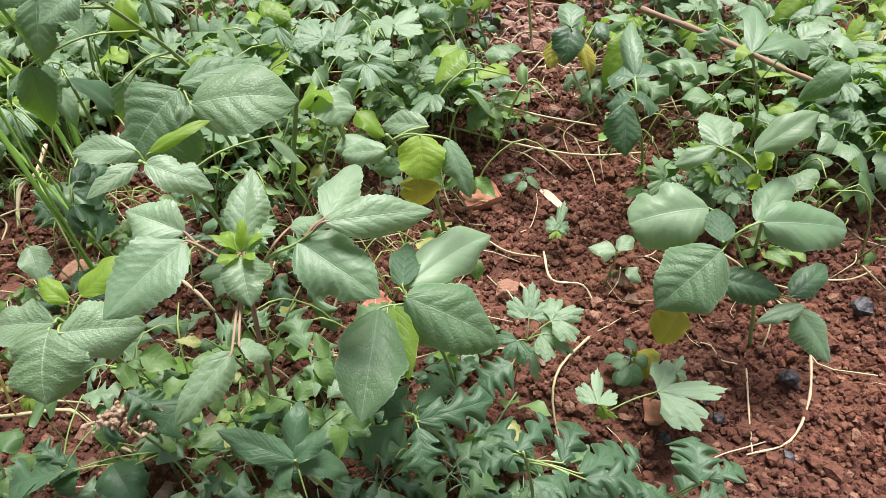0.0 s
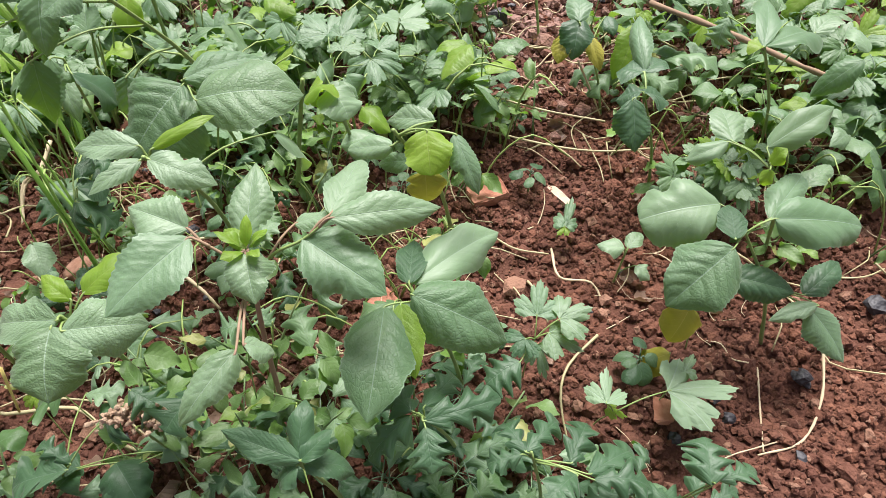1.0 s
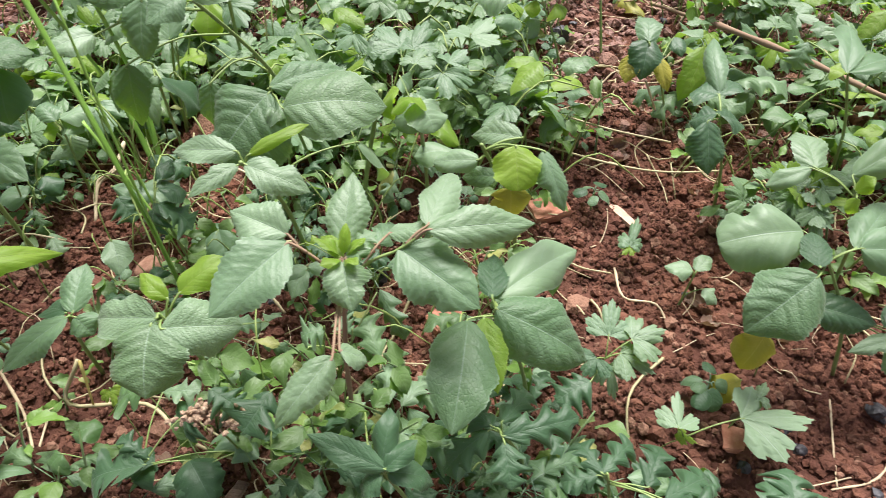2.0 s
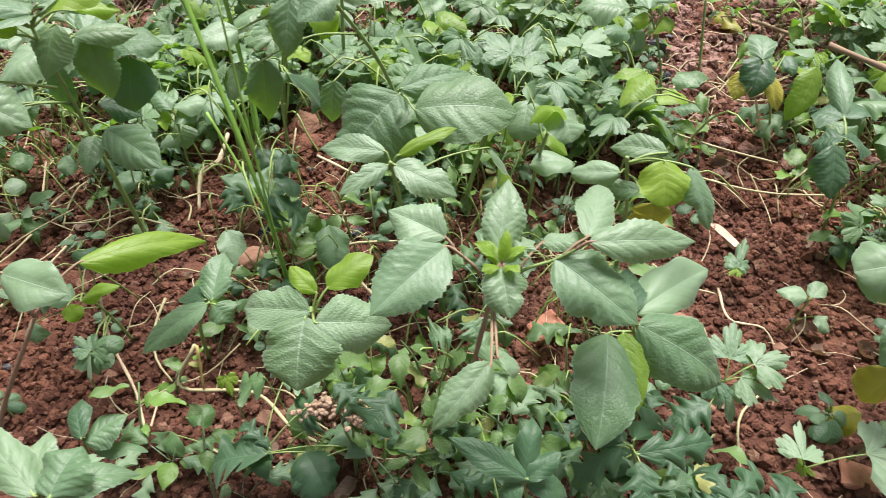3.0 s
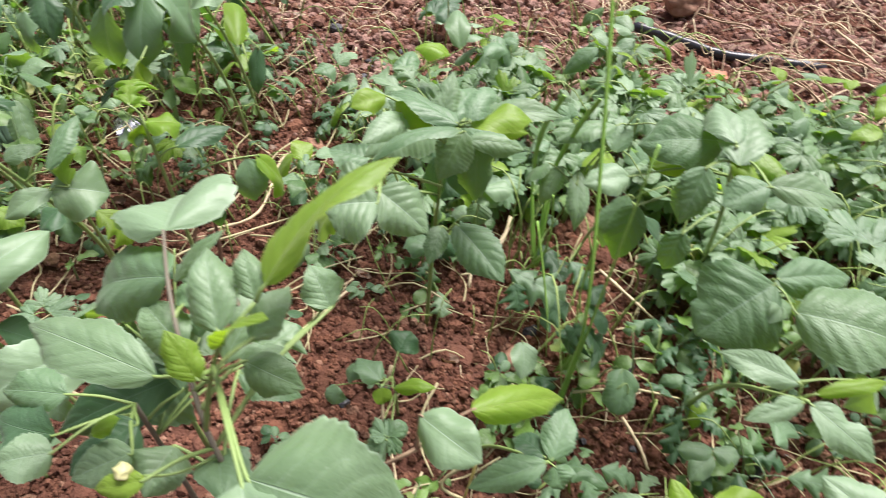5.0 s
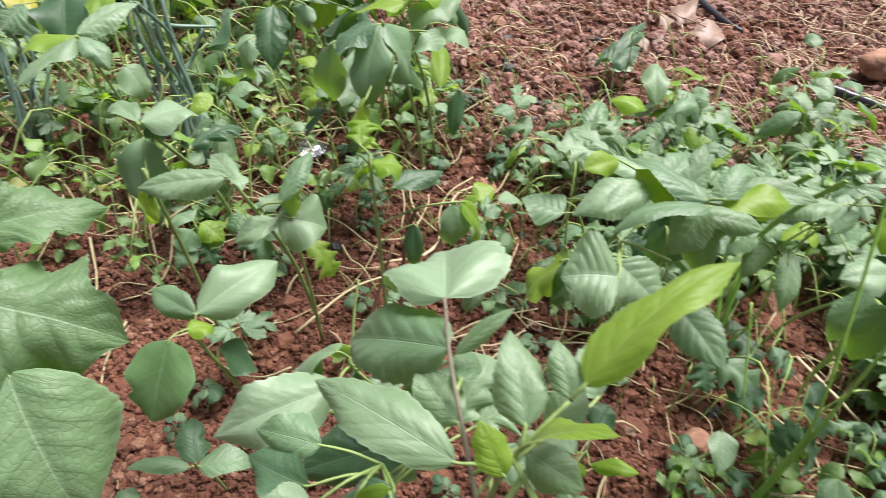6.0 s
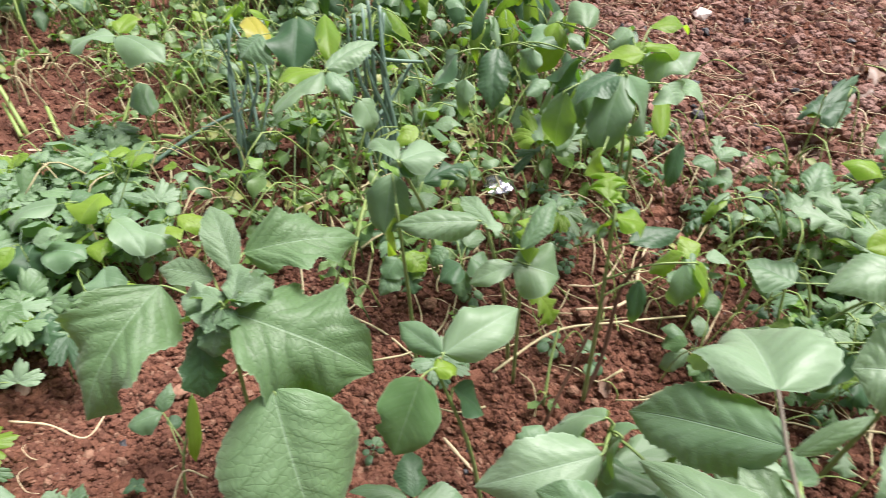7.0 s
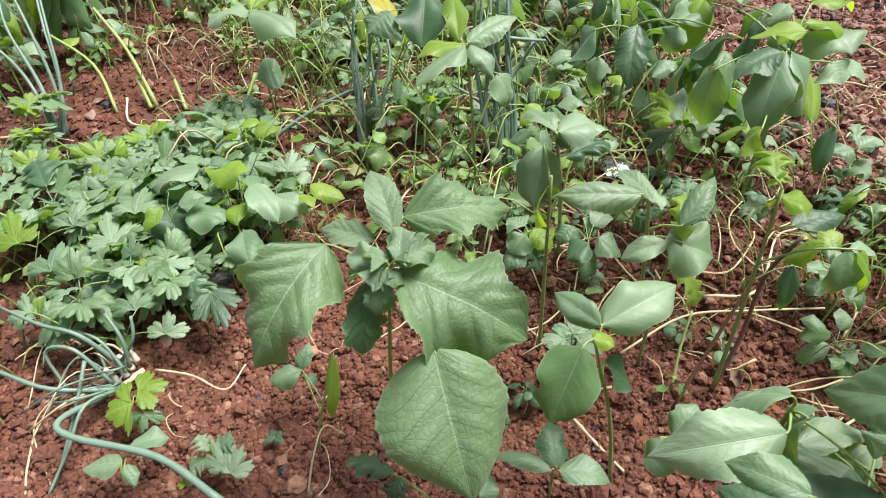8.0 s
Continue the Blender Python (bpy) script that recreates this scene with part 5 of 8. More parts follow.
hero("weed_plant", "weed with dark three-part leaves", "weed", (0.413, 0.882), (0.352, 0.848, 0.200), [
    (0.335, 0.836, 0.200, 0.340, 0.791, 0.150, 0.055, 3, "ov", "d", 0.06, 0.10),
    (0.350, 0.851, 0.200, 0.321, 0.860, 0.180, 0.048, 0, "ov", "d"),
    (0.351, 0.851, 0.200, 0.390, 0.856, 0.180, 0.054, 0, "ov", "d"),
    (0.363, 0.897, 0.200, 0.373, 1.005, 0.220, 0.034, -20, "ov", "g"),
    (0.362, 0.893, 0.200, 0.402, 0.934, 0.190, 0.044, 0, "ov", "d"),
    (0.361, 0.893, 0.200, 0.331, 0.917, 0.190, 0.056, 0, "ov", "d"),
])
hero("weed_plant", "small weed with bluish leaves above red soil", "weed", (0.369, 1.066), (0.306, 1.071, 0.170), [
    (0.309, 1.085, 0.170, 0.295, 1.032, 0.130, 0.058, 0, "ov", "d"),
    (0.306, 1.075, 0.170, 0.323, 1.154, 0.170, 0.046, 0, "ov", "g"),
    (0.294, 1.073, 0.150, 0.273, 1.039, 0.120, 0.043, 0, "ov", "Y"),
    (0.330, 1.078, 0.140, 0.346, 1.044, 0.100, 0.028, 20, "ov", "Y"),
    (0.362, 1.139, 0.140, 0.372, 1.103, 0.130, 0.035, 0, "ov", "d"),
])
hero("coriander_plant", "low coriander seedling with lobed leaves on red soil", "coriander", (0.187, 0.559), (0.191, 0.545, 0.100), [
    (0.193, 0.561, 0.120, 0.200, 0.600, 0.130, 0.046, 0, "ci", "g"),
    (0.217, 0.557, 0.120, 0.259, 0.571, 0.120, 0.053, 0, "ci", "l"),
    (0.205, 0.546, 0.110, 0.242, 0.528, 0.100, 0.043, 0, "ci", "l"),
    (0.193, 0.538, 0.100, 0.203, 0.513, 0.070, 0.036, 0, "ci", "l"),
    (0.180, 0.539, 0.110, 0.161, 0.517, 0.100, 0.044, 0, "ci", "d"),
    (0.173, 0.517, 0.100, 0.136, 0.496, 0.090, 0.058, 0, "ct", "d"),
])
hero("coriander_plant", "sprawling coriander seedling beside a brick fragment", "coriander", (0.260, 0.491), (0.275, 0.481, 0.050), [
    (0.330, 0.493, 0.075, 0.410, 0.501, 0.060, 0.079, 0, "ci", "l"),
    (0.260, 0.474, 0.085, 0.268, 0.519, 0.080, 0.043, 0, "ci", "l"),
    (0.355, 0.517, 0.070, 0.374, 0.544, 0.060, 0.029, 0, "ci", "l"),
    (0.267, 0.483, 0.060, 0.292, 0.479, 0.040, 0.020, 0, "ci", "y"),
    (0.354, 0.554, 0.050, 0.326, 0.549, 0.020, 0.037, 0, "sm", "Y"),
])
hero("coriander_plant", "tiny coriander seedling with one lobed leaf", "coriander", (0.258, 0.796), (0.264, 0.774, 0.030), [
    (0.263, 0.772, 0.030, 0.277, 0.815, 0.040, 0.032, 0, "ci", "g"),
    (0.263, 0.770, 0.030, 0.249, 0.756, 0.030, 0.019, 0, "ci", "y"),
])
hero("weed_plant", "sprawling weed with deeply cut blue-green leaves", "weed", (0.194, 0.396), (0.170, 0.401, 0.140), [
    (0.165, 0.401, 0.140, 0.203, 0.443, 0.120, 0.034, 0, "dc", "d"),
    (0.165, 0.401, 0.140, 0.145, 0.436, 0.130, 0.037, 0, "dc", "d"),
    (0.162, 0.399, 0.140, 0.129, 0.395, 0.130, 0.032, 0, "dc", "d"),
    (0.206, 0.394, 0.130, 0.230, 0.439, 0.120, 0.042, 0, "dc", "d"),
    (0.220, 0.384, 0.130, 0.280, 0.422, 0.100, 0.042, 0, "dc", "d"),
    (0.224, 0.379, 0.130, 0.278, 0.375, 0.120, 0.043, 0, "dc", "d"),
    (0.208, 0.380, 0.140, 0.178, 0.352, 0.160, 0.041, 0, "dc", "d"),
    (0.319, 0.365, 0.150, 0.325, 0.410, 0.150, 0.054, 0, "dc", "d"),
    (0.334, 0.377, 0.130, 0.377, 0.391, 0.120, 0.028, 0, "dc", "d"),
])
hero("weed_plant", "small leafy weed with a shoot of fresh leaves", "weed", (0.323, 0.696), (0.332, 0.706, 0.060), [
    (0.328, 0.706, 0.060, 0.293, 0.714, 0.060, 0.034, 0, "ov", "l"),
    (0.332, 0.706, 0.060, 0.356, 0.735, 0.060, 0.025, 0, "ov", "l"),
    (0.348, 0.701, 0.030, 0.366, 0.684, 0.020, 0.028, 0, "ov", "l"),
])
hero("weed_plant", "withered weed with curled low leaves and a dry seed head", "weed", (-0.192, 0.442), (-0.193, 0.431, 0.120), [
    (-0.272, 0.416, 0.080, -0.325, 0.420, 0.070, 0.055, 0, "ct", "d"),
    (-0.232, 0.403, 0.080, -0.213, 0.384, 0.060, 0.048, 0, "rd", "d"),
    (-0.293, 0.399, 0.070, -0.276, 0.420, 0.070, 0.040, 0, "sm", "d"),
    (-0.391, 0.454, 0.050, -0.363, 0.468, 0.050, 0.033, 0, "sm", "m"),
    (-0.392, 0.433, 0.050, -0.405, 0.417, 0.040, 0.034, 0, "sm", "m"),
    (-0.205, 0.458, 0.160, -0.174, 0.443, 0.150, 0.044, 0, "dc", "d"),
    (-0.144, 0.459, 0.160, -0.164, 0.420, 0.150, 0.058, 0, "dc", "d"),
    (-0.094, 0.504, 0.200, -0.115, 0.495, 0.200, 0.045, 0, "dc", "g"),
    (-0.067, 0.501, 0.200, -0.079, 0.512, 0.210, 0.029, 0, "dc", "g"),
    (-0.281, 0.466, 0.140, -0.314, 0.460, 0.120, 0.046, 0, "dc", "m"),
])
hero("coriander_plant", "small weed with rounded lobed leaves on bare soil", "coriander", (-0.547, 0.498), (-0.492, 0.486, 0.120), [
    (-0.492, 0.486, 0.120, -0.513, 0.496, 0.130, 0.024, 0, "ci", "g"),
    (-0.489, 0.487, 0.120, -0.474, 0.504, 0.130, 0.038, 0, "ci", "g"),
    (-0.490, 0.483, 0.120, -0.510, 0.471, 0.100, 0.051, 0, "ci", "g"),
    (-0.484, 0.482, 0.120, -0.473, 0.483, 0.100, 0.023, 0, "ci", "g"),
    (-0.500, 0.483, 0.100, -0.491, 0.475, 0.080, 0.017, 0, "ci", "g"),
])
hero("weed_plant", "wilted dark weed with a cut stem", "weed", (-0.341, 0.710), (-0.350, 0.711, 0.160), [
    (-0.347, 0.712, 0.160, -0.356, 0.692, 0.120, 0.059, 20, "ct", "d"),
    (-0.345, 0.708, 0.160, -0.311, 0.705, 0.120, 0.061, -10, "ct", "d"),
    (-0.348, 0.723, 0.170, -0.322, 0.744, 0.150, 0.049, 0, "ov", "d"),
    (-0.356, 0.751, 0.180, -0.335, 0.750, 0.170, 0.039, 0, "ov", "d"),
])
hero("weed_plant", "small weed with a single rounded leaf", "weed", (-0.331, 0.720), (-0.288, 0.693, 0.100), [
    (-0.285, 0.712, 0.110, -0.269, 0.666, 0.080, 0.048, 0, "rd", "g"),
    (-0.409, 0.680, 0.120, -0.391, 0.641, 0.100, 0.039, 0, "ov", "l"),
])
hero("weed_plant", "tuft of small cress-like weed leaves on red soil", "weed", (-0.525, 0.567), (-0.516, 0.540, 0.150), [
    (-0.516, 0.516, 0.160, -0.509, 0.509, 0.140, 0.022, 0, "sm", "y"),
    (-0.524, 0.528, 0.150, -0.564, 0.542, 0.150, 0.037, 0, "sm", "g"),
    (-0.504, 0.522, 0.160, -0.460, 0.534, 0.180, 0.018, 20, "sm", "y"),
    (-0.523, 0.565, 0.160, -0.523, 0.593, 0.170, 0.042, 0, "sm", "d"),
    (-0.510, 0.510, 0.100, -0.513, 0.490, 0.090, 0.024, 0, "sd", "g"),
    (-0.501, 0.515, 0.100, -0.480, 0.511, 0.090, 0.024, 0, "sd", "g"),
    (-0.499, 0.505, 0.090, -0.493, 0.486, 0.080, 0.023, 0, "sd", "g"),
    (-0.576, 0.514, 0.120, -0.576, 0.498, 0.100, 0.026, 0, "sm", "g"),
    (-0.544, 0.534, 0.140, -0.576, 0.534, 0.130, 0.031, 0, "sm", "g"),
])
hero("weed_plant", "weed seedling with three leaflets", "weed", (-0.135, 0.688), (-0.160, 0.661, 0.100), [
    (-0.160, 0.661, 0.100, -0.197, 0.644, 0.100, 0.027, 0, "sm", "l"),
    (-0.160, 0.661, 0.100, -0.130, 0.672, 0.100, 0.027, 0, "sm", "l"),
    (-0.160, 0.657, 0.100, -0.175, 0.620, 0.090, 0.024, 0, "sm", "l"),
])
hero("weed_plant", "drooping weed leaves on a pale bent stem", "weed", (-1.103, 0.077), (-1.125, 0.138, 0.120), [
    (-1.130, 0.142, 0.130, -1.090, 0.105, 0.050, 0.020, 0, "sm", "y"),
    (-1.170, 0.104, 0.080, -1.183, 0.060, 0.080, 0.034, 0, "sm", "g"),
    (-1.170, 0.104, 0.080, -1.192, 0.130, 0.100, 0.025, 0, "ov", "g"),
    (-1.174, 0.106, 0.060, -1.159, 0.115, 0.050, 0.018, 0, "sd", "d"),
])
hero("weed_plant", "small dark weed with long toothed leaves", "weed", (-0.866, 0.295), (-0.840, 0.266, 0.130), [
    (-0.839, 0.270, 0.130, -0.884, 0.300, 0.140, 0.039, 0, "ov", "d"),
    (-0.841, 0.263, 0.130, -0.892, 0.219, 0.130, 0.025, 0, "ov", "g"),
    (-0.835, 0.270, 0.130, -0.796, 0.314, 0.120, 0.040, 0, "ov", "g"),
    (-0.962, 0.130, 0.080, -1.021, 0.097, 0.070, 0.039, 0, "ct", "d"),
    (-0.955, 0.134, 0.080, -0.944, 0.110, 0.070, 0.042, 0, "ct", "d"),
    (-0.873, 0.190, 0.100, -0.887, 0.216, 0.100, 0.032, 0, "ov", "g"),
])
hero("coriander_plant", "coriander seedling with toothed fan leaves on bare soil", "coriander", (-1.343, -0.110), (-1.296, -0.103, 0.050), [
    (-1.293, -0.096, 0.060, -1.286, -0.057, 0.050, 0.065, 0, "ci", "y"),
    (-1.274, -0.108, 0.060, -1.279, -0.142, 0.050, 0.100, 0, "ci", "y"),
    (-1.260, -0.100, 0.050, -1.240, -0.113, 0.030, 0.047, 0, "ci", "g"),
    (-1.111, -0.036, 0.050, -1.163, -0.037, 0.060, 0.040, 0, "ci", "l"),
    (-1.099, -0.033, 0.050, -1.123, -0.002, 0.060, 0.042, 0, "ci", "l"),
    (-1.118, -0.085, 0.050, -1.143, -0.081, 0.050, 0.020, 0, "ci", "y"),
])
hero("weed_plant", "pale wilted weed leaves lying near the onion", "weed", (-1.207, -0.152), (-1.175, -0.147, 0.060), [
    (-1.183, -0.141, 0.070, -1.213, -0.187, 0.060, 0.036, 0, "ov", "l"),
    (-1.185, -0.141, 0.060, -1.156, -0.138, 0.050, 0.024, 0, "ov", "g"),
    (-1.209, -0.128, 0.060, -1.199, -0.083, 0.050, 0.032, 0, "sm", "g"),
])
hero("weed_plant", "weed with large pale velvety leaves", "weed", (-0.441, 0.306), (-0.299, 0.267, 0.340), [
    (-0.291, 0.262, 0.360, -0.357, 0.300, 0.360, 0.025, 0, "vl", "l"),
    (-0.283, 0.262, 0.360, -0.281, 0.293, 0.360, 0.041, 0, "vl", "g"),
    (-0.287, 0.264, 0.360, -0.251, 0.290, 0.340, 0.025, 0, "vl", "g"),
    (-0.281, 0.272, 0.340, -0.286, 0.297, 0.340, 0.020, 0, "ct", "l"),
    (-0.277, 0.278, 0.330, -0.263, 0.305, 0.330, 0.015, 0, "ct", "l"),
    (-0.311, 0.275, 0.340, -0.321, 0.307, 0.340, 0.026, 0, "vl", "l"),
])
hero("weed_plant", "weed with one broad dusty leaf", "weed", (-0.585, 0.277), (-0.422, 0.267, 0.300), [
    (-0.408, 0.251, 0.320, -0.454, 0.329, 0.320, 0.056, 0, "vl", "g"),
    (-0.411, 0.269, 0.300, -0.434, 0.320, 0.280, 0.032, 0, "vl", "g"),
    (-0.385, 0.275, 0.300, -0.381, 0.305, 0.280, 0.032, 0, "vl", "l"),
])
hero("weed_plant", "small weed with bluish leaves on bare soil", "weed", (-0.518, 0.421), (-0.474, 0.404, 0.080), [
    (-0.472, 0.401, 0.080, -0.441, 0.437, 0.080, 0.042, 0, "ov", "g"),
    (-0.470, 0.400, 0.090, -0.500, 0.446, 0.090, 0.028, 0, "ov", "d"),
    (-0.470, 0.401, 0.060, -0.419, 0.415, 0.050, 0.022, 0, "sm", "g"),
])
hero("weed_plant", "weed with crinkled leaves and dark undersides", "weed", (-0.692, 0.908), (-0.590, 0.839, 0.280), [
    (-0.584, 0.834, 0.290, -0.513, 0.852, 0.280, 0.067, 0, "wr", "g"),
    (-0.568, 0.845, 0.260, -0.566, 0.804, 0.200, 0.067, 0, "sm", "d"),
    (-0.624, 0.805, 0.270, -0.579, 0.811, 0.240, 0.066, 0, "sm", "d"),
    (-0.582, 0.830, 0.290, -0.605, 0.815, 0.280, 0.066, 0, "wr", "g"),
])
hero("weed_plant", "thin weed with small pale leaves on a bare stem", "weed", (-0.576, 0.883), (-0.567, 0.893, 0.140), [
    (-0.572, 0.892, 0.140, -0.609, 0.927, 0.150, 0.038, 0, "ov", "g"),
    (-0.569, 0.897, 0.140, -0.527, 0.925, 0.140, 0.043, 0, "sm", "l"),
    (-0.571, 0.906, 0.130, -0.541, 0.895, 0.120, 0.039, 0, "sm", "l"),
    (-0.576, 0.909, 0.100, -0.569, 0.886, 0.070, 0.045, 0, "ov", "l"),
    (-0.579, 0.896, 0.120, -0.602, 0.889, 0.120, 0.037, 0, "sm", "y"),
])
hero("weed_plant", "small weed with rounded low leaves", "weed", (-0.616, 0.793), (-0.609, 0.825, 0.070), [
    (-0.609, 0.805, 0.070, -0.650, 0.811, 0.070, 0.054, 0, "rd", "g"),
    (-0.597, 0.836, 0.080, -0.571, 0.823, 0.060, 0.039, 0, "sm", "d"),
    (-0.723, 0.817, 0.100, -0.709, 0.796, 0.080, 0.029, 0, "sm", "l"),
    (-0.569, 0.761, 0.040, -0.543, 0.728, 0.030, 0.040, 0, "ct", "l"),
])
hero("weed_plant", "upright weed with hanging dark leaves beside grass stalks", "weed", (-0.419, 0.926), (-0.350, 0.825, 0.280), [
    (-0.355, 0.811, 0.290, -0.364, 0.778, 0.225, 0.036, 0, "ov", "g"),
    (-0.330, 0.796, 0.280, -0.298, 0.804, 0.230, 0.068, 0, "sm", "d"),
    (-0.338, 0.801, 0.280, -0.333, 0.792, 0.270, 0.021, 0, "sm", "l"),
    (-0.403, 0.842, 0.120, -0.364, 0.827, 0.100, 0.046, 0, "ct", "d"),
])
hero("weed_plant", "upright weed with a pair of pale leaves", "weed", (0.198, 1.145), (0.140, 1.171, 0.200), [
    (0.108, 1.158, 0.200, 0.025, 1.159, 0.200, 0.083, 0, "ov", "l"),
    (0.149, 1.180, 0.200, 0.199, 1.226, 0.200, 0.072, 0, "ov", "g"),
    (0.138, 1.156, 0.200, 0.124, 1.250, 0.200, 0.045, 0, "ov", "g"),
    (0.133, 1.164, 0.190, 0.128, 1.145, 0.170, 0.027, 0, "sm", "y"),
    (0.167, 1.170, 0.180, 0.186, 1.163, 0.160, 0.054, 0, "sm", "y"),
])
hero("weed_plant", "red-stemmed weed with a feathery bright shoot", "weed", (-0.846, 0.583), (-0.854, 0.577, 0.360), [
    (-0.864, 0.574, 0.370, -0.891, 0.607, 0.380, 0.046, 0, "dc", "y"),
    (-0.851, 0.578, 0.350, -0.830, 0.606, 0.340, 0.049, 0, "sm", "y"),
    (-0.855, 0.574, 0.330, -0.882, 0.559, 0.330, 0.037, 0, "ct", "l"),
    (-0.839, 0.595, 0.310, -0.814, 0.661, 0.310, 0.035, 0, "ov", "d"),
    (-0.796, 0.657, 0.270, -0.783, 0.646, 0.210, 0.040, 0, "sm", "g"),
    (-0.789, 0.667, 0.270, -0.768, 0.689, 0.200, 0.043, 20, "sm", "y"),
    (-0.829, 0.622, 0.240, -0.812, 0.607, 0.180, 0.027, 0, "sm", "d"),
    (-0.853, 0.575, 0.350, -0.866, 0.571, 0.320, 0.035, 0, "sm", "y"),
    (-0.866, 0.570, 0.360, -0.865, 0.597, 0.370, 0.026, 0, "dc", "y"),
])
hero("weed_plant", "tall weed with several bright upper leaves", "weed", (-1.105, 1.010), (-1.008, 0.800, 0.420), [
    (-0.995, 0.801, 0.420, -1.040, 0.752, 0.410, 0.039, 0, "sm", "y"),
    (-1.009, 0.819, 0.420, -0.973, 0.864, 0.410, 0.043, 0, "sm", "y"),
    (-1.027, 0.853, 0.430, -1.000, 0.911, 0.420, 0.039, 0, "sm", "y"),
    (-1.046, 0.833, 0.430, -1.050, 0.800, 0.410, 0.044, 0, "sm", "l"),
    (-0.965, 0.828, 0.360, -0.950, 0.876, 0.370, 0.062, 0, "sm", "l"),
    (-0.971, 0.850, 0.280, -1.030, 0.921, 0.310, 0.039, 20, "sm", "y"),
    (-0.945, 0.866, 0.280, -0.930, 0.833, 0.220, 0.026, 0, "sm", "d"),
    (-1.174, 0.833, 0.400, -1.162, 0.782, 0.340, 0.050, 0, "sm", "y"),
    (-1.046, 0.709, 0.380, -1.041, 0.690, 0.300, 0.046, 0, "sm", "g"),
    (-1.101, 0.810, 0.420, -1.160, 0.864, 0.430, 0.042, 0, "sm", "l"),
])
hero("weed_plant", "tall weed with paired pale leaves over tangled stems", "weed", (-1.955, 0.383), (-1.908, 0.373, 0.280), [
    (-1.910, 0.371, 0.280, -1.923, 0.283, 0.270, 0.079, 0, "sm", "l"),
    (-1.905, 0.377, 0.280, -1.783, 0.413, 0.260, 0.076, 0, "sm", "l"),
    (-1.920, 0.381, 0.280, -1.977, 0.439, 0.290, 0.047, 0, "sm", "y"),
    (-1.822, 0.361, 0.140, -1.904, 0.380, 0.180, 0.053, 0, "sm", "g"),
])
hero("weed_plant", "tall weed with a large dark green leaf", "weed", (-1.660, 0.631), (-1.651, 0.638, 0.320), [
    (-1.654, 0.642, 0.320, -1.576, 0.578, 0.260, 0.104, 0, "sm", "d"),
    (-1.626, 0.686, 0.320, -1.517, 0.624, 0.280, 0.047, 0, "sm", "y"),
    (-1.669, 0.570, 0.300, -1.671, 0.517, 0.270, 0.118, 0, "wr", "g"),
    (-1.766, 0.587, 0.300, -1.654, 0.559, 0.280, 0.053, 0, "sm", "Y"),
])
hero("coriander_plant", "lone lobed seedling leaf on far dug soil", "coriander", (-0.986, 1.546), (-0.966, 1.489, 0.070), [
    (-0.966, 1.489, 0.070, -0.972, 1.656, 0.100, 0.081, 0, "ci", "d"),
    (-0.962, 1.482, 0.070, -0.930, 1.563, 0.060, 0.076, 0, "ci", "l"),
    (-0.966, 1.485, 0.070, -1.006, 1.500, 0.070, 0.043, 0, "ci", "y"),
])
hero("weed_plant", "pale weed with broad soft leaves among dry stalks", "weed", (-0.741, 1.113), (-0.803, 1.051, 0.160), [
    (-0.804, 1.054, 0.170, -0.825, 1.130, 0.190, 0.051, 0, "ov", "g"),
    (-0.794, 1.051, 0.160, -0.825, 1.025, 0.150, 0.082, 0, "ct", "l"),
    (-0.790, 1.044, 0.160, -0.748, 1.090, 0.160, 0.082, 0, "ct", "l"),
    (-0.727, 1.125, 0.220, -0.767, 1.192, 0.260, 0.047, 0, "sm", "l"),
    (-0.732, 1.097, 0.220, -0.782, 1.066, 0.240, 0.045, 0, "sm", "y"),
])
hero("weed_plant", "slender weed with one round leaf and a curled bright one", "weed", (-0.027, 0.866), (-0.014, 0.685, 0.330), [
    (-0.014, 0.687, 0.330, 0.004, 0.665, 0.310, 0.047, 0, "rd", "l"),
    (-0.011, 0.693, 0.330, -0.038, 0.670, 0.330, 0.043, 25, "sm", "y"),
    (-0.046, 0.804, 0.280, -0.034, 0.800, 0.260, 0.046, 0, "sm", "g"),
])
hero("weed_plant", "weed with pale drooping leaves on slender green stems", "weed", (-0.462, 1.029), (-0.397, 1.013, 0.270), [
    (-0.443, 0.942, 0.200, -0.412, 0.880, 0.145, 0.036, 0, "ov", "l"),
    (-0.465, 0.938, 0.200, -0.478, 0.900, 0.150, 0.034, 0, "ov", "l"),
    (-0.415, 0.987, 0.260, -0.485, 0.947, 0.238, 0.052, 0, "ov", "l"),
    (-0.483, 0.935, 0.200, -0.512, 0.910, 0.160, 0.038, 20, "ov", "k"),
    (-0.345, 1.022, 0.260, -0.347, 0.980, 0.220, 0.050, 0, "sm", "y"),
    (-0.405, 0.982, 0.220, -0.415, 1.036, 0.250, 0.040, 0, "ov", "g"),
    (-0.419, 1.106, 0.120, -0.461, 1.064, 0.120, 0.054, 0, "sm", "y"),
    (-0.467, 0.914, 0.060, -0.408, 0.865, 0.050, 0.053, 0, "ct", "d"),
    (-0.484, 0.819, 0.080, -0.387, 0.822, 0.060, 0.068, 0, "ct", "g"),
    (-0.467, 0.799, 0.080, -0.444, 0.778, 0.050, 0.053, 0, "ct", "d"),
    (-0.383, 0.812, 0.070, -0.413, 0.781, 0.040, 0.063, 0, "ct", "d"),
], [[(-0.435, 1.017, 0.090), (-0.433, 1.035, 0.170), (-0.435, 1.018, 0.260)], [(-0.478, 0.985, 0.010), (-0.455, 0.961, 0.100), (-0.435, 0.919, 0.190)]])
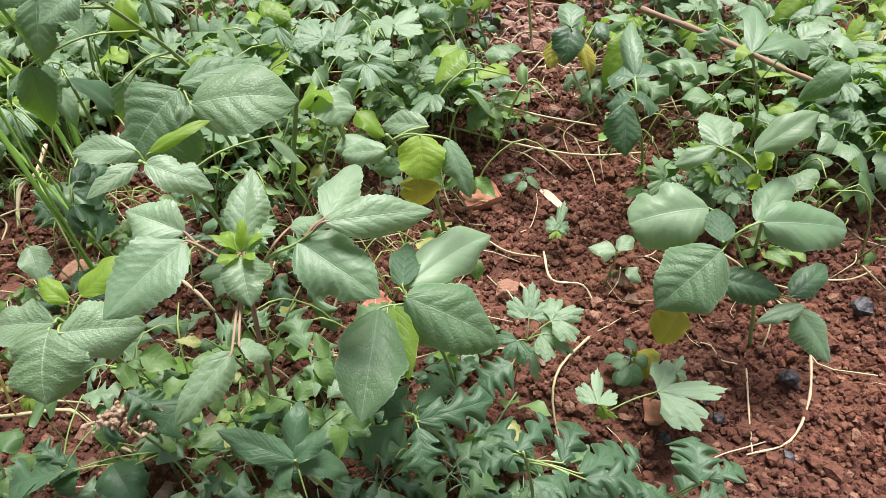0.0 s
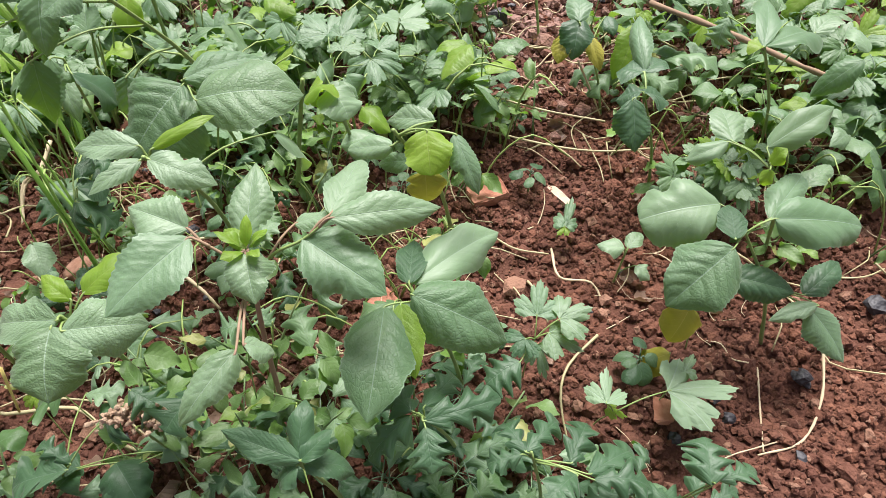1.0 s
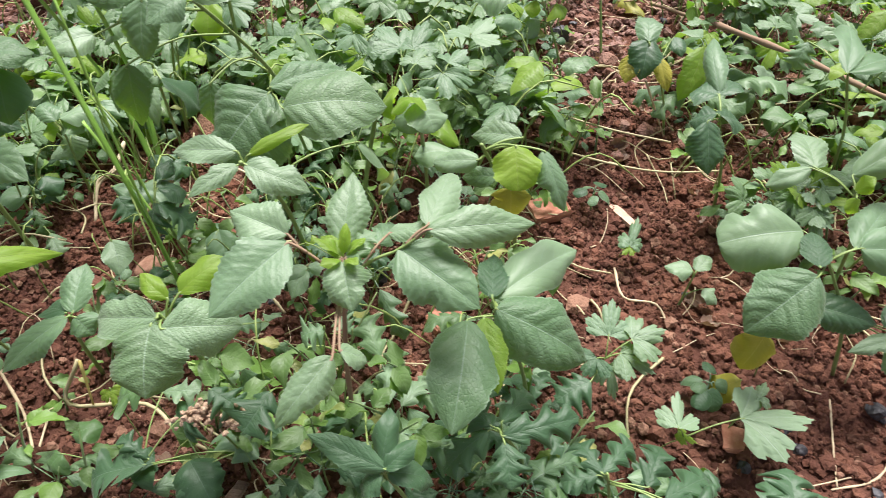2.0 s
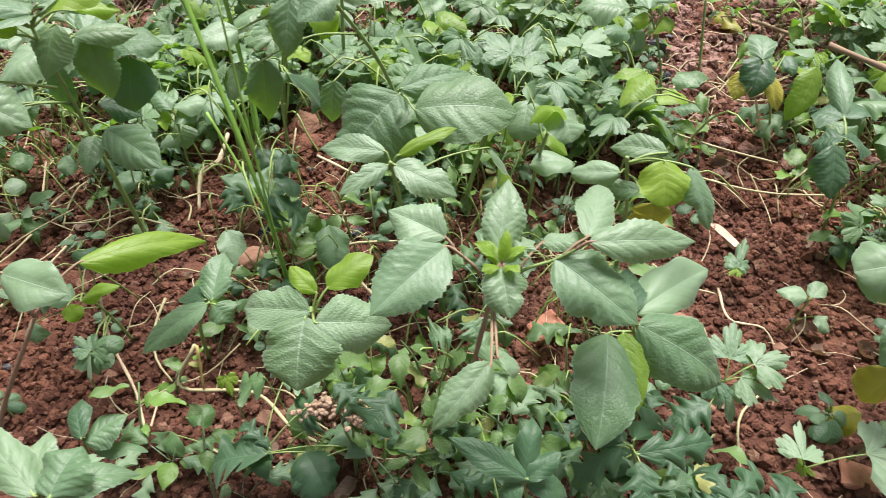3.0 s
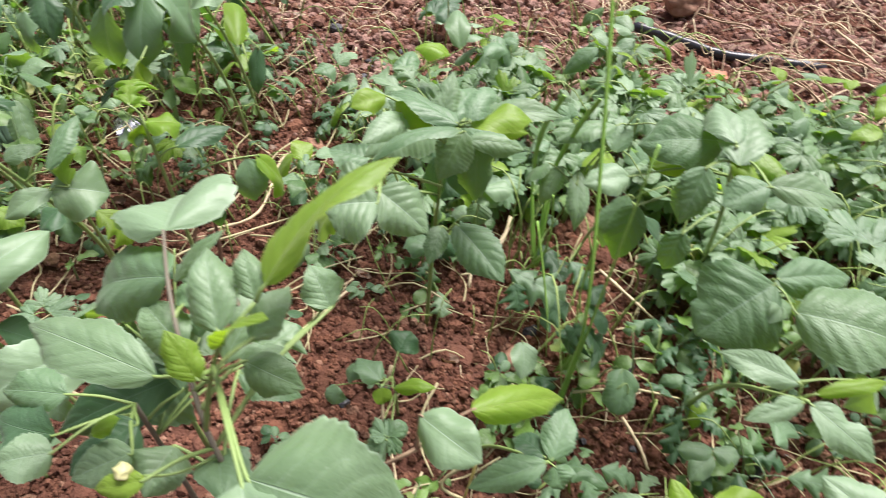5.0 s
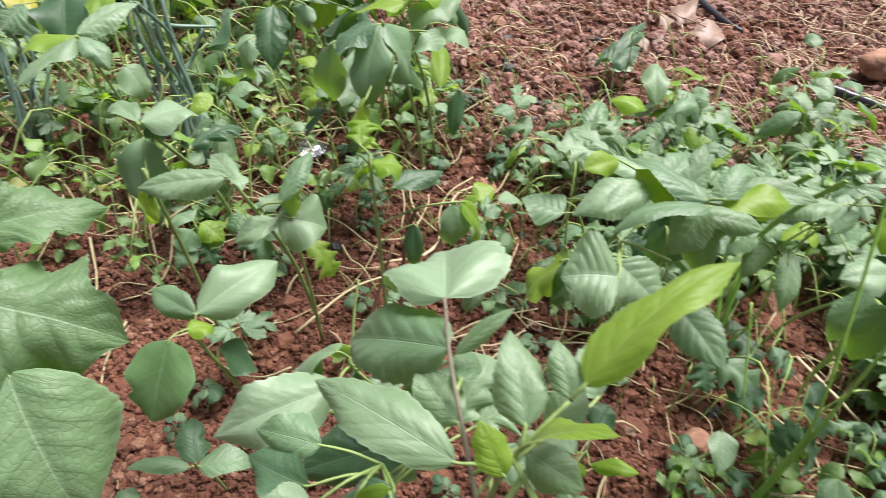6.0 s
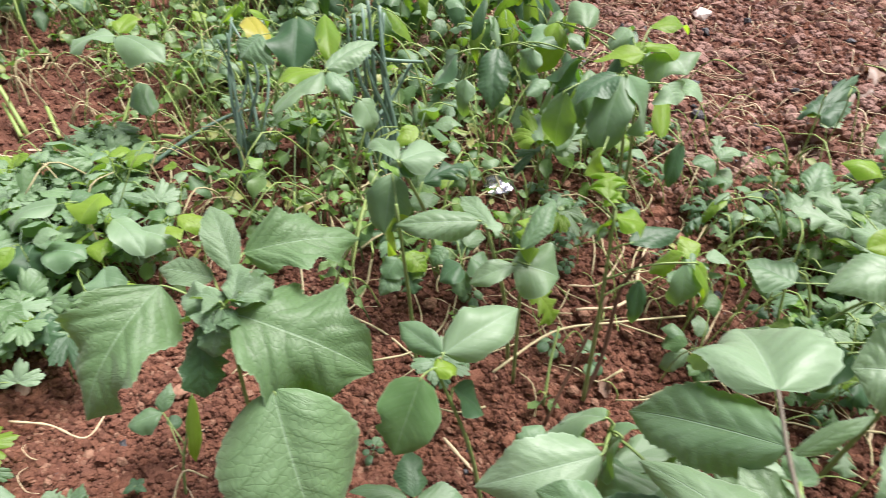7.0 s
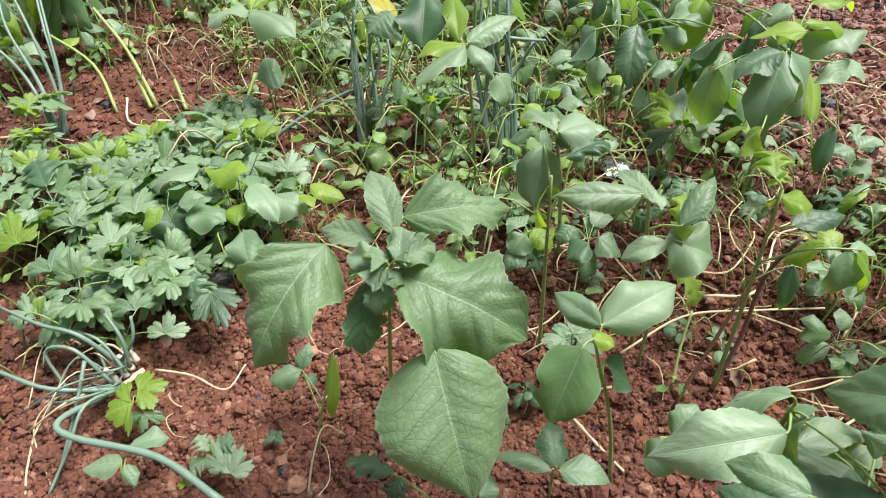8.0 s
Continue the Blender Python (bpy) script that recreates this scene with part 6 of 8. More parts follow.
hero("coriander_plant", "silvery-green coriander with lobed leaves behind the weeds", "coriander", (-0.082, 0.894), (-0.056, 0.931, 0.200), [
    (-0.071, 1.000, 0.200, -0.109, 1.042, 0.210, 0.072, 0, "ci", "g"),
    (-0.052, 0.994, 0.200, -0.035, 1.050, 0.210, 0.061, 0, "ci", "g"),
    (-0.046, 0.956, 0.200, -0.038, 0.999, 0.200, 0.046, 0, "ci", "l"),
    (-0.008, 0.952, 0.190, 0.003, 0.909, 0.170, 0.073, 0, "ci", "g"),
    (0.001, 0.976, 0.190, 0.026, 1.001, 0.190, 0.069, 0, "ci", "g"),
    (0.030, 1.030, 0.200, 0.065, 1.086, 0.200, 0.081, 0, "ci", "l"),
    (0.067, 0.991, 0.150, 0.091, 1.040, 0.150, 0.049, 0, "ci", "g"),
    (-0.152, 1.072, 0.180, -0.179, 1.050, 0.160, 0.081, 0, "ci", "g"),
], [[(-0.054, 0.918, 0.200), (-0.019, 0.938, 0.190), (-0.004, 0.952, 0.190)]])
hero("weed_plant", "slender weed with a round drooping leaf and fresh shoot", "weed", (-0.040, 0.932), (-0.034, 0.883, 0.210), [
    (-0.041, 0.874, 0.210, -0.046, 0.829, 0.180, 0.052, 0, "rd", "l"),
    (-0.060, 0.884, 0.210, -0.088, 0.868, 0.180, 0.059, 20, "sm", "y"),
    (-0.033, 0.887, 0.210, -0.021, 0.875, 0.180, 0.038, 0, "sm", "g"),
    (0.023, 0.775, 0.190, -0.032, 0.770, 0.190, 0.047, 0, "sm", "l"),
    (-0.020, 0.896, 0.150, 0.020, 0.864, 0.130, 0.038, 0, "sm", "y"),
])
hero("weed_plant", "low weed with blue-green lobed leaves near the seed head", "weed", (-0.324, 0.421), (-0.273, 0.404, 0.100), [
    (-0.265, 0.402, 0.110, -0.322, 0.390, 0.100, 0.059, 0, "dc", "d"),
    (-0.264, 0.407, 0.110, -0.297, 0.427, 0.120, 0.025, 0, "dc", "d"),
    (-0.238, 0.420, 0.080, -0.207, 0.383, 0.070, 0.053, 0, "rd", "d"),
    (-0.270, 0.474, 0.120, -0.229, 0.474, 0.130, 0.034, 0, "dc", "l"),
    (-0.228, 0.453, 0.130, -0.245, 0.441, 0.100, 0.056, 0, "dc", "d"),
    (-0.203, 0.516, 0.100, -0.190, 0.498, 0.070, 0.033, 0, "dc", "g"),
    (-0.352, 0.496, 0.080, -0.343, 0.479, 0.060, 0.023, 0, "ci", "y"),
])
hero("coriander_plant", "coriander with broad toothed fan leaves beside bare soil", "coriander", (-1.429, -0.101), (-1.403, -0.072, 0.080), [
    (-1.415, -0.056, 0.090, -1.471, -0.043, 0.100, 0.066, 0, "ci", "g"),
    (-1.371, -0.033, 0.060, -1.400, -0.011, 0.080, 0.060, 0, "ci", "l"),
    (-1.438, -0.159, 0.070, -1.490, -0.156, 0.080, 0.054, 0, "ci", "g"),
    (-1.506, -0.191, 0.080, -1.565, -0.196, 0.090, 0.054, 0, "ci", "l"),
    (-1.392, 0.049, 0.080, -1.328, 0.047, 0.060, 0.064, 0, "ci", "d"),
    (-1.448, 0.035, 0.100, -1.392, 0.024, 0.080, 0.058, 0, "ct", "d"),
    (-1.467, -0.100, 0.080, -1.530, -0.108, 0.090, 0.064, 0, "ci", "l"),
])
hero("weed_plant", "broad-leaved weed rising through the coriander patch", "weed", (-1.594, 0.124), (-1.598, 0.165, 0.150), [
    (-1.588, 0.196, 0.160, -1.567, 0.141, 0.140, 0.097, 0, "sm", "y"),
    (-1.609, 0.128, 0.160, -1.651, 0.049, 0.140, 0.088, 0, "sm", "l"),
    (-1.455, 0.139, 0.120, -1.398, 0.122, 0.100, 0.055, 0, "sm", "g"),
    (-1.589, 0.050, 0.130, -1.525, 0.052, 0.100, 0.074, 0, "sm", "d"),
    (-1.536, 0.186, 0.140, -1.443, 0.196, 0.120, 0.052, 0, "sm", "l"),
    (-1.541, 0.074, 0.130, -1.491, 0.124, 0.130, 0.067, 0, "sm", "g"),
    (-1.560, 0.266, 0.120, -1.603, 0.301, 0.140, 0.068, 0, "ci", "l"),
    (-1.501, 0.200, 0.130, -1.436, 0.248, 0.120, 0.066, 0, "sm", "l"),
])
hero("coriander_plant", "tall bright coriander with lobed leaves in the patch", "coriander", (-1.655, -0.197), (-1.684, -0.144, 0.110), [
    (-1.798, -0.110, 0.120, -1.889, -0.113, 0.130, 0.079, 0, "ct", "d"),
    (-1.750, -0.022, 0.120, -1.810, 0.014, 0.120, 0.092, 0, "ct", "g"),
    (-1.675, -0.094, 0.100, -1.721, -0.056, 0.120, 0.105, 0, "ci", "l"),
    (-1.584, -0.048, 0.100, -1.661, -0.036, 0.110, 0.079, 0, "ci", "l"),
    (-1.687, -0.182, 0.100, -1.755, -0.176, 0.120, 0.070, 0, "ci", "y"),
    (-1.589, -0.148, 0.090, -1.644, -0.116, 0.100, 0.091, 0, "ci", "g"),
    (-1.611, 0.004, 0.120, -1.681, 0.044, 0.120, 0.090, 0, "ci", "l"),
])
hero("weed_plant", "low weed with small drooping leaves under slender stems", "weed", (-1.115, 0.604), (-1.102, 0.569, 0.120), [
    (-1.092, 0.561, 0.120, -1.102, 0.524, 0.100, 0.056, 0, "sm", "d"),
    (-1.092, 0.582, 0.120, -1.054, 0.599, 0.100, 0.057, 0, "sm", "g"),
    (-1.137, 0.568, 0.120, -1.134, 0.538, 0.100, 0.042, 0, "ov", "g"),
    (-1.140, 0.595, 0.120, -1.114, 0.612, 0.110, 0.061, 0, "ct", "g"),
    (-1.116, 0.594, 0.120, -1.131, 0.640, 0.120, 0.039, 0, "ov", "l"),
    (-1.100, 0.565, 0.100, -1.072, 0.547, 0.070, 0.039, 0, "sm", "g"),
])
hero("weed_plant", "low weed with soft small leaves near the lobed weed", "weed", (-1.190, 0.529), (-1.168, 0.505, 0.120), [
    (-1.166, 0.497, 0.120, -1.160, 0.465, 0.100, 0.046, 0, "sm", "g"),
    (-1.168, 0.516, 0.120, -1.131, 0.524, 0.100, 0.051, 0, "ov", "y"),
    (-1.182, 0.510, 0.120, -1.215, 0.502, 0.120, 0.052, 0, "ov", "g"),
    (-1.162, 0.506, 0.100, -1.127, 0.496, 0.070, 0.043, 0, "ct", "d"),
    (-1.160, 0.487, 0.100, -1.155, 0.446, 0.080, 0.045, 0, "ov", "g"),
])
hero("coriander_plant", "small coriander between slender weed stems", "coriander", (-0.995, 0.448), (-0.990, 0.437, 0.080), [
    (-0.990, 0.423, 0.090, -1.005, 0.395, 0.090, 0.058, 0, "ci", "g"),
    (-0.991, 0.439, 0.090, -1.018, 0.458, 0.100, 0.046, 0, "ci", "l"),
    (-0.975, 0.435, 0.090, -0.969, 0.469, 0.090, 0.050, 0, "ci", "g"),
    (-0.976, 0.422, 0.080, -0.977, 0.398, 0.060, 0.043, 0, "ci", "d"),
])
hero("weed_plant", "sparse weed with tiny leaves on thin stems", "weed", (-0.835, 0.830), (-0.855, 0.823, 0.100), [
    (-0.853, 0.827, 0.100, -0.845, 0.859, 0.110, 0.030, 0, "ov", "g"),
    (-0.857, 0.820, 0.100, -0.868, 0.787, 0.100, 0.035, 0, "ov", "l"),
    (-0.862, 0.834, 0.100, -0.884, 0.871, 0.110, 0.024, 0, "ov", "g"),
    (-0.840, 0.833, 0.070, -0.814, 0.854, 0.060, 0.048, 0, "sm", "g"),
    (-0.850, 0.820, 0.070, -0.857, 0.787, 0.060, 0.029, 0, "sm", "d"),
])
hero("weed_plant", "pale dusty weed at the edge of dug soil", "weed", (-0.980, 1.159), (-1.003, 1.138, 0.100), [
    (-0.998, 1.138, 0.100, -0.983, 1.182, 0.110, 0.053, 0, "ov", "l"),
    (-1.005, 1.129, 0.100, -1.020, 1.087, 0.100, 0.062, 0, "ov", "g"),
    (-1.008, 1.146, 0.100, -1.040, 1.203, 0.110, 0.033, 0, "ct", "l"),
    (-0.993, 1.133, 0.070, -0.963, 1.151, 0.060, 0.081, 0, "ov", "l"),
    (-0.987, 1.113, 0.070, -1.001, 1.097, 0.050, 0.055, 0, "ct", "g"),
])
hero("coriander_plant", "bright coriander leaves under tall weeds", "coriander", (-1.069, 0.831), (-1.070, 0.770, 0.120), [
    (-1.070, 0.766, 0.120, -1.064, 0.722, 0.100, 0.050, 0, "ci", "y"),
    (-1.072, 0.780, 0.120, -1.024, 0.762, 0.100, 0.056, 0, "ci", "l"),
    (-1.085, 0.775, 0.120, -1.125, 0.780, 0.120, 0.058, 0, "ci", "g"),
])
hero("weed_plant", "small weed with pale leaves beside the path", "weed", (-1.159, -0.058), (-1.145, -0.043, 0.050), [
    (-1.146, -0.045, 0.050, -1.172, -0.050, 0.060, 0.031, 0, "ct", "l"),
    (-1.144, -0.040, 0.050, -1.141, -0.013, 0.060, 0.045, 0, "ct", "g"),
    (-1.143, -0.045, 0.040, -1.120, -0.031, 0.030, 0.030, 0, "ct", "l"),
    (-1.145, -0.050, 0.040, -1.153, -0.077, 0.030, 0.041, 0, "ct", "l"),
])
hero("weed_plant", "tiny dark rosette seedling on bare soil", "weed", (-1.142, 0.030), (-1.136, 0.033, 0.020), [
    (-1.136, 0.033, 0.020, -1.138, 0.017, 0.020, 0.013, 0, "ov", "d"),
    (-1.136, 0.033, 0.020, -1.119, 0.042, 0.020, 0.011, 0, "ov", "d"),
    (-1.136, 0.033, 0.020, -1.152, 0.034, 0.020, 0.010, 0, "ov", "d"),
    (-1.136, 0.033, 0.020, -1.140, 0.047, 0.020, 0.013, 0, "ov", "d"),
])

# ---- stalks, stems and loose things ----
strand("broken_branch", "dry split brown branch lying over the weeds", "branch", "bark", 0.005, 0.0037, [(0.458, 1.217, 0.120), (0.566, 1.116, 0.120), (0.650, 1.017, 0.120), (0.738, 0.984, 0.100)])
strand("broken_branch", "thin dry brown branch behind the seedlings", "branch", "bark", 0.0037, 0.0025, [(0.402, 1.467, 0.030), (0.508, 1.362, 0.040), (0.583, 1.306, 0.040)])
strand("root", "pale exposed root curling over red soil", "root", "straw", 0.0019, 0.0012, [(0.245, 0.758, 0.000), (0.249, 0.702, 0.006), (0.290, 0.690, 0.008), (0.304, 0.654, 0.000)])
strand("straw", "long pale straw stalk arched on the soil", "straw", "straw", 0.0017, 0.0012, [(0.550, 0.582, 0.030), (0.532, 0.517, 0.012), (0.491, 0.464, 0.008), (0.437, 0.449, 0.006)])
strand("straw", "thin straw on charcoal-flecked soil", "straw", "straw", 0.0012, 0.0009, [(0.470, 0.556, 0.010), (0.455, 0.493, 0.005), (0.445, 0.453, 0.005)])
strand("vine_stem", "pale creeping stem stretched over the soil", "stem", "palestem", 0.0019, 0.0015, [(0.155, 1.047, 0.060), (0.253, 0.999, 0.060), (0.351, 0.980, 0.050)])
strand("vine_stem", "pale creeping stem lying on the soil", "stem", "palestem", 0.0019, 0.0015, [(0.107, 1.012, 0.030), (0.251, 0.951, 0.030), (0.341, 0.943, 0.020), (0.432, 0.948, 0.020)])
strand("straw", "pale leaning stalk under a small weed", "straw", "straw", 0.0019, 0.0012, [(0.307, 1.044, 0.120), (0.341, 1.063, 0.050), (0.363, 1.052, 0.005)])
strand("root", "thin root beside the brick fragment", "root", "palestem", 0.0015, 0.0012, [(0.152, 0.775, 0.020), (0.191, 0.753, 0.008), (0.240, 0.748, 0.000)])
strand("straw", "bent pale stalk among the weeds", "straw", "straw", 0.0025, 0.0019, [(-0.540, 0.968, 0.040), (-0.527, 0.901, 0.040), (-0.557, 0.885, 0.020), (-0.552, 0.838, 0.000)])
strand("straw", "long dry stalk forked on bare soil", "straw", "straw", 0.0022, 0.0015, [(-0.541, 0.579, 0.100), (-0.537, 0.549, 0.040), (-0.488, 0.497, 0.015), (-0.456, 0.450, 0.005)])
strand("straw", "short dry stalk on bare soil", "straw", "straw", 0.0019, 0.0012, [(-0.458, 0.513, 0.015), (-0.452, 0.448, 0.004)])
strand("vine_stem", "yellowing creeping stem with a broken end", "stem", "palestem", 0.0025, 0.0019, [(-0.398, 0.525, 0.090), (-0.425, 0.501, 0.030), (-0.334, 0.505, 0.030), (-0.270, 0.461, 0.040), (-0.203, 0.435, 0.050)])
strand("vine_stem", "bent yellow petiole of a weed", "stem", "yellowstem", 0.0019, 0.0012, [(-0.395, 0.524, 0.090), (-0.396, 0.501, 0.030)])
strand("straw", "pale straw stalk leaning on the soil", "straw", "straw", 0.0025, 0.0019, [(-0.728, 0.510, 0.060), (-0.707, 0.609, 0.030), (-0.697, 0.708, 0.020)])
strand("straw", "pale curved stalk on the red soil", "straw", "straw", 0.0025, 0.0019, [(-0.958, 0.693, 0.030), (-0.916, 0.769, 0.030), (-0.978, 0.907, 0.020), (-0.972, 0.960, 0.020)])
strand("straw", "thin bleached stalk on red soil", "straw", "straw", 0.0019, 0.0012, [(-0.796, 0.647, 0.010), (-0.729, 0.677, 0.015), (-0.702, 0.732, 0.020)])
strand("straw", "long pale stalk under the weeds", "straw", "straw", 0.0025, 0.0019, [(-0.367, 0.917, 0.050), (-0.291, 0.886, 0.040), (-0.239, 0.875, 0.020)])
strand("vine_stem", "pale stem beneath a lone leaf", "stem", "palestem", 0.0022, 0.0015, [(-0.331, 0.682, 0.060), (-0.266, 0.717, 0.070), (-0.201, 0.750, 0.050)])
strand("straw", "bleached stalk among fallen leaves", "straw", "straw", 0.0025, 0.0019, [(-0.261, 0.699, 0.030), (-0.228, 0.675, 0.020), (-0.208, 0.658, 0.005)])
strand("grass_stalk", "bright green flat grass stalk", "grass", "grass", 0.0050, 0.0032, [(-0.345, 0.668, 0.000), (-0.342, 0.670, 0.120), (-0.347, 0.677, 0.235), (-0.398, 0.737, 0.453), (-0.425, 0.770, 0.550)])
strand("grass_stalk", "bright green leaning grass stalk", "grass", "grass", 0.0040, 0.0026, [(-0.340, 0.668, 0.000), (-0.339, 0.670, 0.120), (-0.337, 0.675, 0.235), (-0.335, 0.694, 0.446)])
strand("grass_stalk", "thin green stem bending over the soil", "grass", "grass", 0.0028, 0.0014, [(-0.361, 0.708, 0.300), (-0.364, 0.723, 0.200), (-0.349, 0.705, 0.100), (-0.368, 0.740, 0.000)])
strand("onion_leaf", "bent blue-green onion leaf with a sharp knee", "onion", "onion", 0.0042, 0.005, [(-1.340, -0.140, 0.030), (-1.297, -0.196, 0.070), (-1.258, -0.185, 0.070), (-1.163, -0.101, 0.070), (-1.063, -0.054, 0.060)])
strand("onion_leaf", "blue-green onion leaf lying towards the path", "onion", "onion", 0.0039, 0.0023, [(-1.337, -0.120, 0.030), (-1.359, -0.196, 0.070), (-1.425, -0.249, 0.080), (-1.515, -0.300, 0.050)])
strand("onion_leaf", "blue-green onion leaf arched over the soil", "onion", "onion", 0.0039, 0.0023, [(-1.377, -0.106, 0.030), (-1.404, -0.137, 0.100), (-1.451, -0.179, 0.110), (-1.539, -0.226, 0.100)])
strand("onion_leaf", "short blue-green onion leaf", "onion", "onion", 0.0035, 0.0023, [(-1.372, -0.099, 0.030), (-1.383, -0.090, 0.080), (-1.415, -0.095, 0.110)])
strand("onion_leaf", "thin onion leaf beside bare soil", "onion", "onion", 0.0031, 0.0023, [(-1.355, -0.128, 0.030), (-1.392, -0.151, 0.090), (-1.424, -0.189, 0.080), (-1.386, -0.186, 0.030)])
strand("onion_leaf", "short upright onion leaf", "onion", "onion", 0.0031, 0.0023, [(-1.391, -0.107, 0.030), (-1.383, -0.077, 0.070), (-1.397, -0.065, 0.100)])
strand("onion_leaf", "yellowed onion leaf drooping to the soil", "onion", "palestem", 0.0019, 0.0014, [(-1.350, -0.138, 0.030), (-1.363, -0.225, 0.020), (-1.309, -0.260, 0.010), (-1.257, -0.276, 0.000)])
strand("onion_leaf", "limp onion leaf hanging to the soil", "onion", "onion", 0.0031, 0.0016, [(-1.372, -0.144, 0.080), (-1.327, -0.177, 0.050), (-1.258, -0.237, -0.000)])
strand("onion_bulb", "pale onion neck lying on the soil", "onion", "straw", 0.0053, 0.0029, [(-1.371, -0.085, 0.012), (-1.358, -0.121, 0.014), (-1.352, -0.169, 0.012)])
strand("straw", "pale root-like stalk on bare soil", "straw", "straw", 0.0019, 0.0012, [(-1.368, -0.071, 0.005), (-1.319, -0.027, 0.008), (-1.263, 0.006, 0.008), (-1.288, 0.048, 0.010)])
strand("onion_leaf", "long pale onion leaf leaning across the bed", "onion", "onion", 0.0055, 0.0031, [(-1.827, 0.261, 0.000), (-1.803, 0.360, 0.060), (-1.784, 0.482, 0.100), (-1.780, 0.566, 0.100)])
strand("onion_leaf", "upright blue-green onion leaf", "onion", "onion", 0.0062, 0.0031, [(-1.461, 0.671, 0.000), (-1.519, 0.710, 0.120), (-1.519, 0.716, 0.240), (-1.536, 0.728, 0.360)])
strand("onion_leaf", "upright blue-green onion leaf", "onion", "onion", 0.0055, 0.0031, [(-1.453, 0.682, -0.000), (-1.500, 0.734, 0.120), (-1.511, 0.734, 0.260), (-1.545, 0.759, 0.340)])
strand("onion_leaf", "leaning blue-green onion leaf", "onion", "onion", 0.0055, 0.0031, [(-1.469, 0.714, 0.020), (-1.541, 0.702, 0.100), (-1.603, 0.662, 0.140)])
strand("onion_leaf", "broken onion leaf bent sideways", "onion", "onion", 0.0047, 0.0031, [(-1.524, 0.704, 0.120), (-1.529, 0.766, 0.160), (-1.516, 0.804, 0.220)])
strand("onion_leaf", "green onion leaf lying sideways", "onion", "onion", 0.0047, 0.0031, [(-1.574, 0.729, 0.240), (-1.522, 0.758, 0.240), (-1.507, 0.826, 0.220)])
strand("onion_leaf", "thin upright blue-green onion leaf", "onion", "onion", 0.0047, 0.0023, [(-1.668, 0.495, 0.000), (-1.736, 0.502, 0.100), (-1.788, 0.534, 0.200), (-1.837, 0.586, 0.280)])
strand("onion_leaf", "thin upright blue-green onion leaf", "onion", "onion", 0.0047, 0.0023, [(-1.680, 0.480, 0.000), (-1.720, 0.522, 0.100), (-1.725, 0.567, 0.200), (-1.809, 0.572, 0.280)])
strand("onion_leaf", "onion leaf leaning over dry soil", "onion", "onion", 0.0047, 0.0031, [(-2.210, -0.050, 0.000), (-2.274, -0.027, 0.100), (-2.344, -0.021, 0.200), (-2.431, -0.021, 0.280)])
strand("onion_leaf", "onion leaf leaning over dry soil", "onion", "onion", 0.0047, 0.0031, [(-2.229, -0.073, 0.000), (-2.276, -0.071, 0.100), (-2.372, -0.088, 0.140), (-2.435, -0.126, 0.200)])
strand("onion_leaf", "short onion leaf over dry soil", "onion", "onion", 0.0047, 0.0023, [(-2.215, -0.056, 0.000), (-2.261, -0.025, 0.060), (-2.354, -0.005, 0.120)])
strand("red_stem", "dark reddish woody stem leaning over the soil", "stem", "redstem", 0.0035, 0.0024, [(-0.846, 0.580, 0.000), (-0.853, 0.621, 0.080), (-0.863, 0.644, 0.180), (-0.848, 0.662, 0.250)])
strand("red_stem", "thin reddish woody stem", "stem", "redstem", 0.0028, 0.0021, [(-0.857, 0.512, 0.000), (-0.865, 0.574, 0.090), (-0.867, 0.622, 0.180)])
strand("cut_stem", "short cut green stem stub", "stem", "greenstem", 0.0024, 0.0018, [(-0.880, 0.536, 0.000), (-0.906, 0.573, 0.050), (-0.921, 0.602, 0.090)])
strand("vine_stem", "pale green stem lying across the soil", "stem", "palestem", 0.002, 0.0016, [(-0.946, 0.494, 0.050), (-0.935, 0.609, 0.060), (-0.884, 0.696, 0.060), (-0.824, 0.784, 0.060)])
strand("straw", "pale straw lying on red soil", "straw", "straw", 0.0025, 0.0019, [(-0.930, 0.387, 0.010), (-0.872, 0.385, 0.010), (-0.829, 0.388, 0.005)])
strand("straw", "curved straw over dark soil", "straw", "straw", 0.0019, 0.0012, [(-1.003, 0.725, 0.030), (-0.970, 0.768, 0.030), (-0.980, 0.832, 0.050), (-0.990, 0.848, 0.060)])
strand("straw", "thin pale straw on red soil", "straw", "straw", 0.0019, 0.0012, [(-0.786, 0.791, 0.020), (-0.802, 0.856, 0.050)])
strand("straw", "bent thin weed stem with a wilted tip", "straw", "palestem", 0.0015, 0.0012, [(-1.043, 0.036, 0.000), (-1.059, 0.062, 0.050), (-1.078, 0.091, 0.070), (-1.064, 0.110, 0.050)])
strand("hose", "thin black plastic hose lying on straw-covered soil", "hose", "rubber", 0.013, 0.012, [(-0.556, 1.807, 0.020), (-0.451, 1.809, 0.015), (-0.333, 1.799, 0.012), (-0.213, 1.835, 0.012), (-0.095, 1.871, 0.012)])
strand("hose", "black plastic strip on dry soil", "hose", "rubber", 0.012, 0.008, [(-1.118, 2.287, 0.030), (-1.002, 2.115, 0.020), (-0.886, 2.018, 0.015), (-0.815, 1.987, 0.010)])
strand("straw", "thick dry stalk on the soil", "straw", "straw", 0.0043, 0.0031, [(0.147, 2.075, 0.020), (0.096, 1.917, 0.020), (0.036, 1.740, 0.020), (0.067, 1.576, 0.010)])
strand("straw", "bleached dry stalk on far soil", "straw", "straw", 0.0037, 0.0025, [(-0.201, 1.825, 0.020), (-0.074, 1.908, 0.020), (0.025, 1.923, 0.020)])
